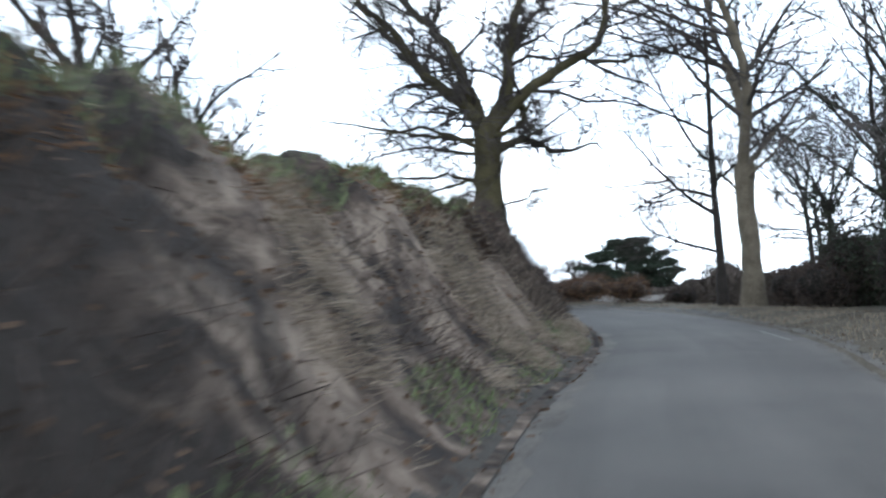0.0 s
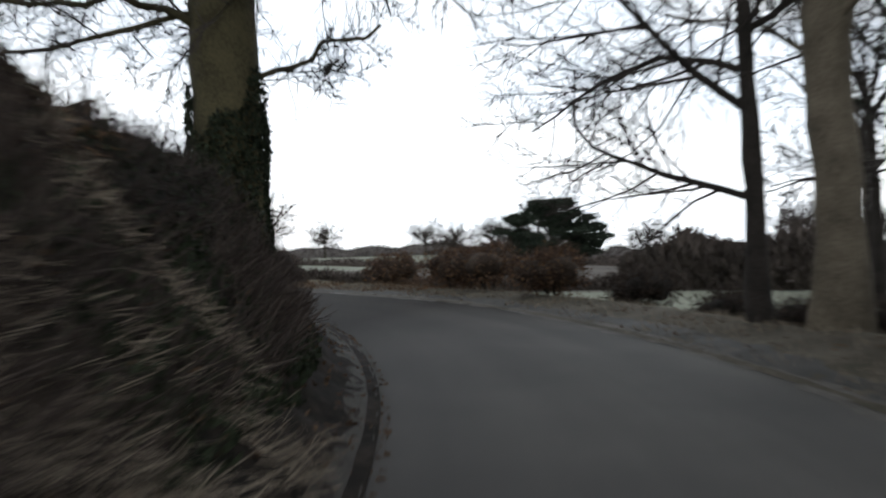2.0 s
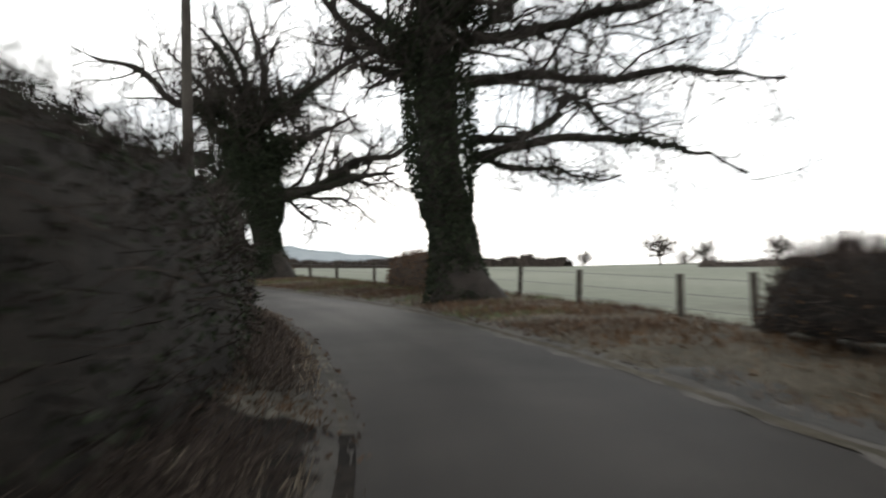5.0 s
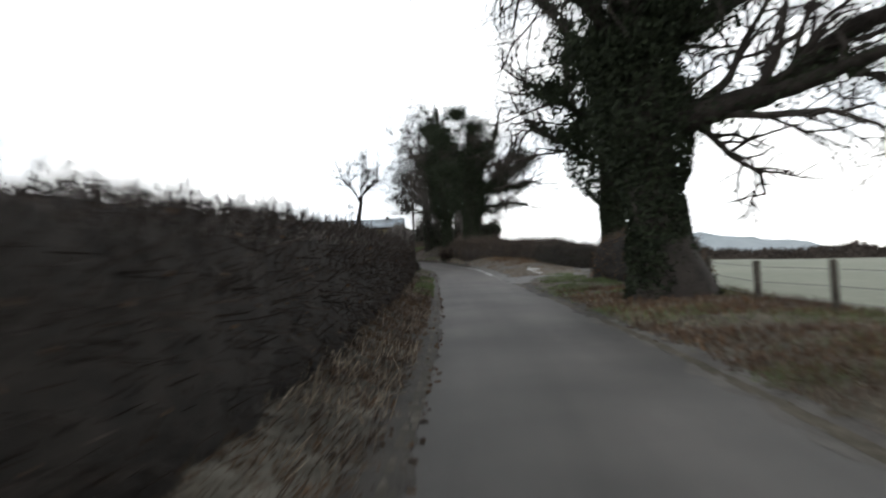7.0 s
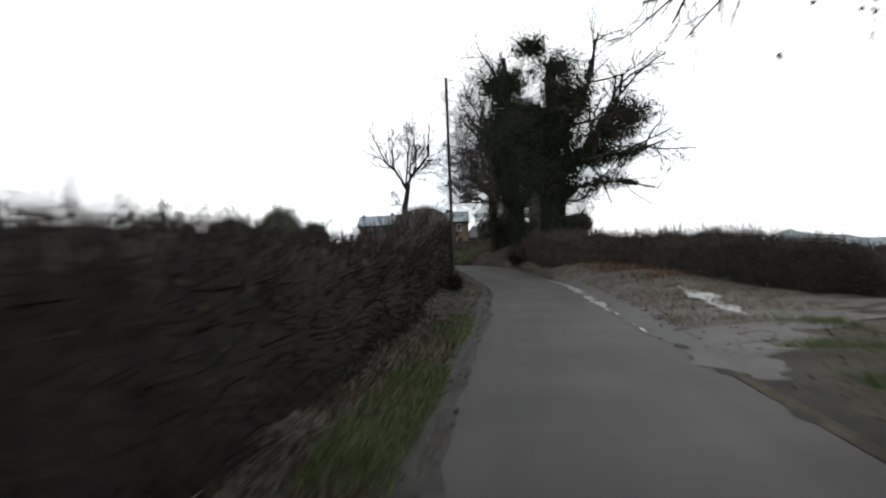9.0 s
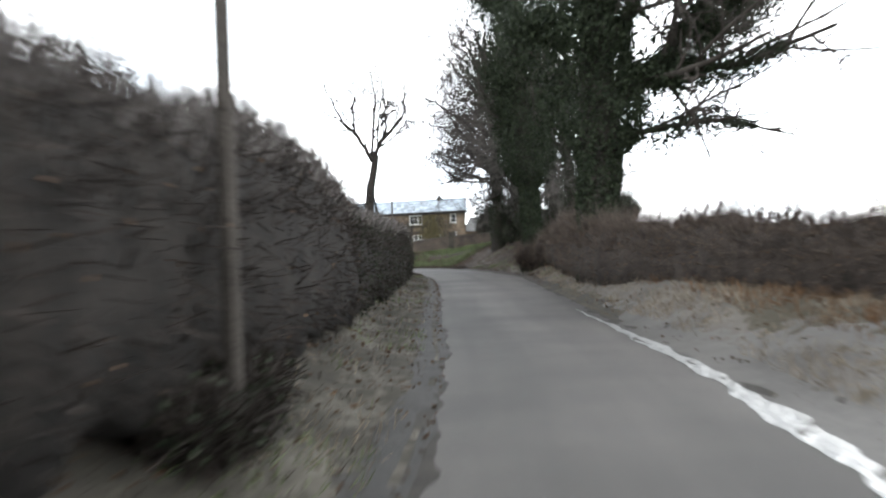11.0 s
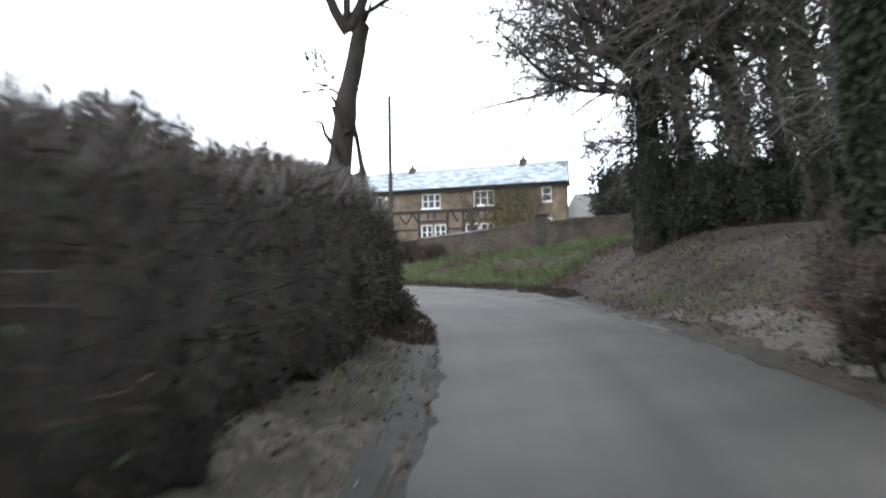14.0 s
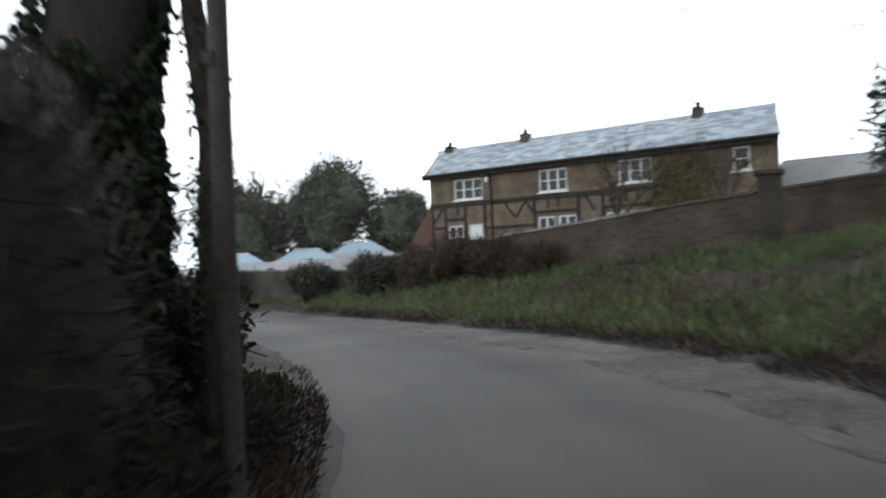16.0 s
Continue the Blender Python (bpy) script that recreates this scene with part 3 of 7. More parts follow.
# the ground out to the horizon
def ground_level(x, y):
    x, y = np.asarray(x, float), np.asarray(y, float)
    near = np.concatenate([np.argmin((REF[None, :, 0] - a[:, None]) ** 2 + (REF[None, :, 1] - b[:, None]) ** 2, 1) for a, b in zip(np.array_split(x.ravel(), 24), np.array_split(y.ravel(), 24))]).reshape(x.shape)
    lat = (x - REF[near, 0]) * REF_R[near, 0] + (y - REF[near, 1]) * REF_R[near, 1]
    sd = REF_S[near] - S0
    rolling = 0.25 * fbm(np.stack([x, y, np.zeros_like(x)], -1), 0.03, 2.0) * np.clip((np.hypot(x, y) - 60) / 100, 0, 1)
    return field_level(x, y, sd, lat - right_foot(sd)) + rolling


def ground_at(x, y):
    return float(ground_level(np.array([x]), np.array([y]))[0])


axis = np.concatenate([-np.geomspace(2600, 130, 16), np.linspace(-120, 150, 109), np.geomspace(160, 2600, 16)])
gx, gy = np.meshgrid(axis, axis, indexing="ij")
gp = np.stack([gx, gy, ground_level(gx, gy)], -1)
n_ax = len(axis)
gi, gj = np.meshgrid(np.arange(n_ax - 1), np.arange(n_ax - 1), indexing="ij")
ground = new("ground", mesh("ground", gp.reshape(-1, 3), np.stack([gi * n_ax + gj, (gi + 1) * n_ax + gj, (gi + 1) * n_ax + gj + 1, gi * n_ax + gj + 1], -1).reshape(-1, 4), FIELD, True))
tagged(ground, "pale green winter pasture running to the horizon", "field", kind="structure")


def road_level(s, lat, p):
    mid = (left_edge(s) + right_edge(s)) / 2
    half = (right_edge(s) - left_edge(s)) / 2
    return 0.045 - 0.04 * ((lat - mid) / half) ** 2 + 0.004 * fbm(p, 1.2, 5.0)


def road_lats(s):
    a, b = left_edge(s), right_edge(s)
    return np.linspace(a - 0.15, b + 0.15, 13)


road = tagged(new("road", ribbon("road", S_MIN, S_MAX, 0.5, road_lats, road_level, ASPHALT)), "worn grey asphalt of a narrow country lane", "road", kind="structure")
VERGE_COLS = np.concatenate([np.linspace(0, 5.0, 34), [6, 7, 8, 9, 10, 11, 12, 13.0, 14.5]])
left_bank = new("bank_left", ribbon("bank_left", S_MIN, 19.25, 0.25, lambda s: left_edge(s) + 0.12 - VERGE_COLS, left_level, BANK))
tagged(left_bank, "steep brown earth bank with painted hollow shade and dead leaves", "bank", kind="structure")
shaded_bank = new("bank_left_shaded", ribbon("bank_left_shaded", 19, 60.25, 0.25, lambda s: left_edge(s) + 0.12 - VERGE_COLS, left_level, BANK_SHADE))
tagged(shaded_bank, "earth bank below the overgrown hedge, shade put into its colour", "bank", kind="structure")
left_verge = new("verge_left", ribbon("verge_left", 60, S_MAX, 0.25, lambda s: left_edge(s) + 0.12 - VERGE_COLS, left_level, VERGE_MUD))
tagged(left_verge, "muddy grey-brown verge at the hedge foot", "verge", kind="structure")
RIGHT_COLS = np.concatenate([np.linspace(0, 4.0, 21), [5, 6, 7, 8, 9, 10, 11.0, 12.5, 14, 16, 18]])
for nm, s0, s1, mat, label in (("verge_right", S_MIN, 161, VERGE, "faded winter turf verge beside the lane"), ("bank_right", 160.6, S_MAX, EARTH, "brown earth bank beneath the roadside trees, turfed below the garden wall")):
    ob = new(nm, ribbon(nm, s0, s1, 0.4, lambda s: right_edge(s) - 0.12 + RIGHT_COLS, right_level, mat))
    tagged(ob, label, "verge", kind="structure")


def on_top(lift):
    """The level of whatever lies on top, road or verge, and a little more."""
    def level(s, lat, p):
        z = road_level(s, lat, p)
        z = np.maximum(z, np.where(lat < left_edge(s) + 0.12, left_level(s, lat, p), -1))
        return np.maximum(z, np.where(lat > right_edge(s) - 0.12, right_level(s, lat, p), -1)) + lift
    return level


def ragged(s, k):
    return 0.07 * math.sin(s * 0.63 + k) + 0.06 * math.sin(s * 1.9 + 2 * k) + 0.05 * math.sin(s * 4.7 + k) + 0.03 * math.sin(s * 9.1)


silt_l = new("silt_left", ribbon("silt_left", S_MIN, S_MAX, 0.2, lambda s: left_edge(s) + np.array([-0.25 + 0.8 * ragged(s, 3.0), -0.1 + 0.3 * ragged(s, 3.0), 0.0, 0.06 + 0.3 * ragged(s, 0.0), 0.12 + 0.75 * ragged(s, 0.0)]) + np.array([0, 0, 0, 0.5, 1.0]) * float(np.interp(s, [112, 122, 170, 178], [0, 0.14, 0.14, 0.05])), on_top(0.003), SILT))
tagged(silt_l, "strip of brown silt washed along the road edge", "silt", kind="structure")
silt_r = new("silt_right", ribbon("silt_right", S_MIN, 96, 0.2, lambda s: right_edge(s) + np.array([-0.22 + 1.1 * ragged(s, 1.0), -0.1 + 0.4 * ragged(s, 1.0), 0.0, 0.08, 0.18, 0.26 + 1.3 * ragged(s, 2.0)]), on_top(0.003), GRIT))
tagged(silt_r, "strip of pale grit washed along the road edge", "silt", kind="structure")

bend_r = new("gutter_bend", ribbon("gutter_bend", 28, 63, 0.2, lambda s: right_edge(s) + 0.16 + 0.6 * ragged(s, 5.0) + np.linspace(0, 1, 4) * (0.5 + 0.9 * ragged(s, 6.0)), on_top(0.007), DIRT_AND_SHADE))
tagged(bend_r, "dark wet dirt behind the grit at the outside of the bend", "silt", kind="structure")
band_r = new("grit_right", ribbon("grit_right", 177, 209, 0.2, lambda s: right_edge(s) - 0.32 + 0.9 * ragged(s, 1.0) + np.linspace(0, 1, 6) * max(0.3, float(edge_band(s)) + 0.34 + 0.5 * ragged(s, 2.0)), on_top(0.0035), PALE_GRIT))
tagged(band_r, "pale grit and silt washed against the grass bank", "silt", kind="structure")
# Flat dark strip that paints the shade under the turf's edge.
shade_r = new("edge_shade_right", ribbon("edge_shade_right", 182, 207, 0.2, lambda s: right_foot(s) + np.array([-0.05 + 0.6 * ragged(s, 8.0), 0.08, 0.2, 0.34 + 0.9 * ragged(s, 9.0)]), on_top(0.008), DIRT_AND_SHADE))
tagged(shade_r, "dark strip along the foot of the grass bank, its undercut shade painted", "earth", kind="structure")
gutter_r = new("gutter_right", ribbon("gutter_right", 95, 181, 0.2, lambda s: right_edge(s) + np.array([-0.16 + 1.0 * ragged(s, 1.0), -0.06 + 0.4 * ragged(s, 1.0), 0.04, 0.12, 0.2 + 0.4 * ragged(s, 2.0), 0.28 + 1.2 * ragged(s, 2.0)]), on_top(0.004), SILT))
tagged(gutter_r, "dark wet dirt along the edge of the lane", "silt", kind="structure")
rut_l = new("rut_left", ribbon("rut_left", 108, 190, 0.2, lambda s: left_edge(s) + np.array([-0.22 + 0.5 * ragged(s, 3.0), -0.1 + 0.3 * ragged(s, 3.0), 0.02, 0.14 + 0.3 * ragged(s * 0.5, 0.0), 0.24 + 0.5 * ragged(s * 0.5, 0.0)]), on_top(0.006), DIRT_AND_SHADE))
tagged(rut_l, "dark wet rut worn along the road edge", "rut", kind="structure")
dirt_r = new("dirt_strip_right", ribbon("dirt_strip_right", 138, 180, 0.2, lambda s: right_edge(s) + 0.42 + 1.2 * ragged(s, 2.5) + np.linspace(0, 1, 8) * max(0.1, float(np.interp(s, [138, 143, 170, 180], [0.1, 1.5, 1.5, 0.3])) + 2.2 * ragged(s * 0.6, 4.0)), on_top(0.009), DIRT))
tagged(dirt_r, "pale trodden dirt between the gutter and the hedge", "dirt", kind="structure")
grit_l = new("grit_left", ribbon("grit_left", -4, 24, 0.2, lambda s: left_edge(s) + np.array([0.2 + 0.5 * ragged(s, 6.0), 0.3, 0.4 + 0.9 * ragged(s, 7.0)]), on_top(0.004), GRIT))
tagged(grit_l, "pale grit lying beside the gutter of the lane", "silt", kind="structure")


# ---- trees ----
def wander(rng, p, d, length, n, wobble, droop=0.0):
    """A crooked line from p in direction d."""
    pts, d = [np.array(p, float)], np.array(d, float) / np.linalg.norm(d)
    for _ in range(n):
        d = d + rng.normal(size=3) * wobble
        d[2] += droop
        d /= np.linalg.norm(d)
        pts.append(pts[-1] + d * length / n)
    return np.array(pts)


def sprout(rng, soup, pts, r0, level, spec, thin=0.0055):
    """Children of a limb, level by level, down to twigs."""
    if level >= len(spec):
        return
    count, ratio, spread, start, wobble, droop, rr = spec[level]
    seg = np.linalg.norm(np.diff(pts, axis=0), axis=1)
    total = seg.sum()
    n = max(1, int(count * rng.uniform(0.75, 1.25)))
    for k in range(n):
        u = start + (1 - start) * (k + rng.random()) / n
        q = u * (len(pts) - 1)
        i = min(int(q), len(pts) - 2)
        p = pts[i] + (pts[i + 1] - pts[i]) * (q - i)
        axis_d = pts[i + 1] - pts[i]
        axis_d = axis_d / (np.linalg.norm(axis_d) + 1e-9)
        out = rng.normal(size=3)
        out -= axis_d * (out @ axis_d)
        out /= np.linalg.norm(out) + 1e-9
        d = axis_d * math.cos(spread) + out * math.sin(spread)
        le = total * ratio * rng.uniform(0.6, 1.25) * (1.15 - 0.55 * u)
        r = max(r0 * rr * (1.1 - 0.6 * u), thin)
        if level == len(spec) - 1 or (thin > 0.012 and level > 0):
            # a twig: two flat lengths with a crook between them
            mid = p + d * le * 0.5
            tip = mid + (d + rng.normal(size=3) * wobble * 1.6 + (0, 0, droop * 2)) * le * 0.5
            flat = np.cross(d, rng.normal(size=3))
            flat *= r / (np.linalg.norm(flat) + 1e-9)
            soup.add([p - flat, p + flat, mid + flat * 0.8, mid - flat * 0.8, tip + flat * 0.5, tip - flat * 0.5], [[0, 1, 2, 3], [3, 2, 4, 5]])
            sprout(rng, soup, np.array([p, mid, tip]), r, level + 1, spec, thin)
            continue
        line = wander(rng, p, d, le, 4 if level == 0 else 3, wobble, droop)
        sides = 5 if r > 0.05 else 3
        soup.add(*tube(line, np.linspace(r, max(r * 0.35, thin * 0.7), len(line)), sides))
        sprout(rng, soup, line, r, level + 1, spec, thin)


OAK = [(9, 0.62, 0.85, 0.2, 0.16, 0.02, 0.5), (7, 0.55, 0.8, 0.2, 0.2, 0.02, 0.5), (9, 0.55, 0.75, 0.15, 0.22, 0.01, 0.6)]
ASH = [(16, 0.5, 0.95, 0.12, 0.1, 0.03, 0.45), (8, 0.55, 0.75, 0.2, 0.12, 0.03, 0.5), (8, 0.55, 0.65, 0.2, 0.14, 0.02, 0.6)]
SPARSE = [(6, 0.45, 0.75, 0.35, 0.16, 0.06, 0.45), (4, 0.45, 0.7, 0.3, 0.2, 0.05, 0.5)]


def bare_tree(name, seed, trunk, radii, limbs, spec, bark, label, category="tree", ivy=None, group="", branch_mat=None, flare=1.35, sides=12, thin=0.0075, clumps=(), boughs=(), facing=0.0):
    """A leafless tree: a trunk line, limbs as (start height share, azimuth, rise, length, radius), and their branches and twigs."""
    rng = np.random.default_rng(seed)
    trunk = np.array(trunk, float)
    base = trunk[0].copy()
    th = thing(name, base, label, category, group)
    t = trunk - base
    k = np.linspace(0, len(t) - 1, len(t) * 4)
    line = np.stack([np.interp(k, np.arange(len(t)), t[:, c]) for c in range(3)], 1)
    rad = np.interp(k, np.arange(len(t)), radii)
    hgt = line[:, 2]
    rad = rad * (1 + (flare - 1) * np.exp(-np.clip(hgt, 0, 9) / 0.45))
    line[:, :2] += (rng.normal(size=(len(line), 2)) * rad[:, None] * 0.05)
    line[0, 2] -= 0.35
    v, f = tube(line, rad, sides)
    c = np.repeat(line, sides, 0)
    v = c + (v - c) * (1 + 0.13 * fbm(v, 2.2, seed)[:, None] + 0.05 * fbm(v, 7.0, seed + 1.0)[:, None])
    part("trunk", mesh("trunk", v, f, bark, True), bark, th)
    fine = Soup()
    lines = []
    aside = np.array([math.cos(radians(facing)), -math.sin(radians(facing)), 0.0])
    back = np.array([math.sin(radians(facing)), math.cos(radians(facing)), 0.0])
    for r, *pts in boughs:
        q = np.array(pts, float)
        lean = rng.uniform(-0.35, 0.35)
        out = np.concatenate([[0], np.cumsum(np.linalg.norm(np.diff(q, axis=0), axis=1))])
        u = np.linspace(0, out[-1], 4 * len(q) - 3)
        a, z = np.interp(u, out, q[:, 0]), np.interp(u, out, q[:, 1])
        ln = a[:, None] * aside + back * (lean * u)[:, None] + np.stack([0 * u, 0 * u, z - base[2]], 1)
        ln[1:-1] = ln[1:-1] * 0.5 + (ln[:-2] + ln[2:]) * 0.25
        wave = np.cumsum(rng.normal(size=(len(u), 3)), axis=0) * 0.07
        ln += (wave - wave[0]) * np.linspace(0, 1, len(u))[:, None] + rng.normal(size=(len(u), 3)) * 0.03
        lines.append((ln, r))
        part("limb", mesh("limb", *tube(ln, np.linspace(r, max(0.03, r * 0.25), len(ln)), 8), bark, True), bark, th)
        if out[-1] > 1.6:
            sprout(rng, fine, ln, r * 0.8, 0, spec, thin)
    for u, az, rise, le, r in limbs:
        q = u * (len(t) - 1)
        i = min(int(q), len(t) - 2)
        p = t[i] + (t[i + 1] - t[i]) * (q - i)
        a, e = radians(az), radians(rise)
        d = (math.sin(a) * math.cos(e), math.cos(a) * math.cos(e), math.sin(e))
        ln = wander(rng, p, d, le, 8, 0.13, 0.015)
        lines.append((ln, r))
        part("limb", mesh("limb", *tube(ln, np.linspace(r, r * 0.25, len(ln)), 7), bark, True), bark, th)
        sprout(rng, fine, ln, r, 0, spec, thin)
    if lines:
        part("crown", fine.mesh("crown", branch_mat or BRANCH), BRANCH, th, "bare twigs and branches")
    if ivy:
        count, top, thick, size, on_limbs, clear = ivy
        pts = []
        n1 = int(count * (1 - on_limbs))
        a = rng.random(n1) * 2 * np.pi
        zz = rng.random(n1) ** 0.85 * top * (0.82 + 0.12 * np.sin(2 * a + seed) + 0.06 * np.sin(5 * a + 2 * seed))
        cx = np.stack([np.interp(zz, line[:, 2], line[:, c]) for c in range(2)] + [zz], 1)
        rr = np.interp(zz, line[:, 2], rad)
        bulge = thick * (0.08 + 0.92 * np.clip((zz - clear) / 1.6, 0, 1) ** 0.8) * (0.45 + 0.55 * np.sin(np.clip(zz / top, 0, 1) * np.pi * 0.8 + 0.45)) * (0.75 + 0.5 * fbm(np.stack([np.cos(a) * 1.5, np.sin(a) * 1.5, zz * 0.5], 1), 1.2, seed)) * (1 + 0.35 * fbm(np.stack([np.cos(a), np.sin(a), zz * 0.35], 1), 1.1, seed + 5.0))
        rho = rr + bulge * rng.random(n1) ** 0.5
        pts.append(cx + np.stack([np.cos(a) * rho, np.sin(a) * rho, np.zeros(n1)], 1))
        n2 = count - n1
        if n2 > 0 and lines:
            w = np.array([np.linalg.norm(ln[-1] - ln[0]) for ln, r in lines])
            pick = rng.choice(len(lines), n2, p=w / w.sum())
            u = rng.random(n2) ** 1.2 * 0.8
            ctr = np.array([ln[min(int(x * (len(ln) - 1)), len(ln) - 1)] + (ln[min(int(x * (len(ln) - 1)) + 1, len(ln) - 1)] - ln[min(int(x * (len(ln) - 1)), len(ln) - 1)]) * (x * (len(ln) - 1) % 1) for ln, x in ((lines[q][0], x) for q, x in zip(pick, u))])
            lump = 0.5 + 0.8 * np.clip(fbm(ctr, 0.9, seed + 2.0), -0.3, 1)
            pts.append(ctr + rng.normal(size=(n2, 3)) * (thick * 0.45 * (1 - 0.6 * u) * lump)[:, None])
        for x, y, z, rad_c, n_c in clumps:
            d = rng.normal(size=(n_c, 3))
            d /= np.linalg.norm(d, axis=1, keepdims=True)
            pts.append(np.array([x, y, z]) - base + d * (1.25, 1.0, 0.8) * rad_c * (rng.random(n_c) ** 0.6 * (1 + 0.9 * fbm(d * 2, 1.5, seed + z)))[:, None])
        pts = np.concatenate(pts)
        part("ivy", mesh("ivy", *blades(rng, pts, rng.normal(size=pts.shape) + (0, 0, -0.3), rng.uniform(0.6, 1.3, len(pts)) * size, rng.uniform(0.7, 1.1, len(pts)) * size), IVY), IVY, th, "dark green ivy")
    return th


def ring(n, rise, le, r, az0=0, u=1.0, seed=0):
    g = random.Random(seed)
    return [(u - g.uniform(0, 0.18), az0 + 360 * k / n + g.uniform(-18, 18), rise + g.uniform(-14, 14), le * g.uniform(0.8, 1.2), r * g.uniform(0.8, 1.1)) for k in range(n)]


# the big oak on the left bank: mossy trunk, forked into heavy limbs
CROOKED = [(12, 0.5, 0.85, 0.08, 0.32, 0.01, 0.4), (9, 0.55, 0.85, 0.12, 0.38, 0.01, 0.5), (9, 0.5, 0.8, 0.12, 0.4, 0.0, 0.6)]
bare_tree("oak_tree", 11, [(-18.7, -66.5, 1.2), (-18.65, -66.5, 4.0), (-18.6, -66.5, 6.3), (-18.6, -66.5, 8.2)], [0.66, 0.58, 0.56, 0.5],
          [(0.85, 200, 15, 5.0, 0.12), (0.95, 160, 50, 6.5, 0.2), (0.6, 40, 8, 4.5, 0.09), (0.9, 20, 45, 6.0, 0.18), (0.85, -30, 12, 7.5, 0.1), (0.75, -10, 6, 7.0, 0.09), (0.95, -40, 25, 8.0, 0.12), (0.6, -25, 2, 6.0, 0.07), (0.8, 150, 12, 5.5, 0.1)],
          CROOKED, BARK_MOSS, "bare oak with a mossy trunk on the bank", ivy=(7000, 3.6, 0.22, 0.07, 0.0, 0.3), thin=0.0085, facing=66.8,
          boughs=[(0.32, (0, 7.6), (-1.0, 8.9), (-2.2, 9.5), (-3.1, 10.5), (-3.7, 11.3), (-4.9, 11.9), (-6.0, 12.9)), (0.34, (-0.1, 8.0), (-0.8, 9.9), (-1.2, 11.1), (-1.9, 12.0), (-3.0, 13.0), (-3.8, 14.7)),
                  (0.34, (0.2, 7.9), (1.1, 9.3), (1.1, 11.0), (1.4, 12.4), (2.0, 14.5), (1.4, 16.6)), (0.3, (0.3, 7.8), (2.4, 9.7), (4.3, 10.4), (4.7, 11.5), (4.8, 12.9), (5.0, 14.8)),
                  (0.11, (4.4, 10.4), (5.9, 10.4), (7.2, 10.7)), (0.17, (0.4, 6.8), (1.6, 7.5), (2.8, 6.9), (4.6, 7.3)), (0.2, (1.5, 9.0), (1.5, 7.9), (1.8, 7.2)), (0.12, (-0.1, 6.9), (-1.4, 7.6), (-2.7, 8.0), (-4.4, 7.8)),
                  (0.08, (0, 5.4), (-1.4, 6.0), (-2.8, 5.8), (-5.1, 6.5)), (0.06, (0.3, 4.5), (1.5, 4.9), (2.9, 5.2))])
# twin-stemmed pale tree and the thin dark one beside it
bare_tree("ash_tree", 12, [(-16.7, -76.3, 0.15), (-16.6, -76.3, 2.5), (-16.5, -76.2, 4.8), (-16.5, -76.2, 5.6)], [0.42, 0.36, 0.36, 0.4],
          [(1.0, -80, 80, 11, 0.24), (1.0, 100, 82, 12, 0.26), (0.95, 130, 55, 8, 0.13), (0.6, 60, 25, 4.5, 0.07), (0.7, -140, 35, 5, 0.08)], ASH, BARK_PALE, "bare tree with a pale trunk forking into two stems")
bare_tree("slender_tree", 13, [(-15.8, -75.1, 0.1), (-15.75, -75.1, 2.4), (-15.85, -75.0, 4.5), (-15.8, -75.0, 8.0), (-15.7, -75.0, 12.0)], [0.21, 0.17, 0.14, 0.11, 0.05],
          [(0.42, -20, 35, 5.0, 0.09), (0.24, -10, 8, 4.2, 0.075), (0.5, 20, 25, 5.0, 0.075), (0.6, -40, 30, 5.0, 0.07), (0.68, -5, 32, 5.2, 0.07), (0.72, 150, 40, 4, 0.06), (0.85, -25, 42, 4.5, 0.05), (0.9, 60, 45, 4, 0.05), (0.55, 175, 30, 4.0, 0.07), (0.5, 100, 30, 3.5, 0.06)], ASH, BARK_DARK, "slender dark bare tree at the roadside")
# small thorn trees on the skyline behind the bank
for k, (x, y) in enumerate([(-31.5, -62.0), (-35.5, -63.5), (-27.0, -58.5), (-39, -66)]):
    bare_tree("thorn_tree", 30 + k, [(x, y, 0.5), (x + 0.2, y, 3.5), (x + 0.1, y + 0.2, 5.8)], [0.26, 0.2, 0.15], ring(7, 42, 3.8, 0.10, 20 * k, seed=k), [(7, 0.5, 0.8, 0.2, 0.16, 0.04, 0.5), (5, 0.5, 0.7, 0.2, 0.2, 0.03, 0.6), (8, 0.5, 0.7, 0.2, 0.2, 0.02, 0.6)], BARK_DARK, "bare thorn tree on the skyline of the bank", group="thorn trees")
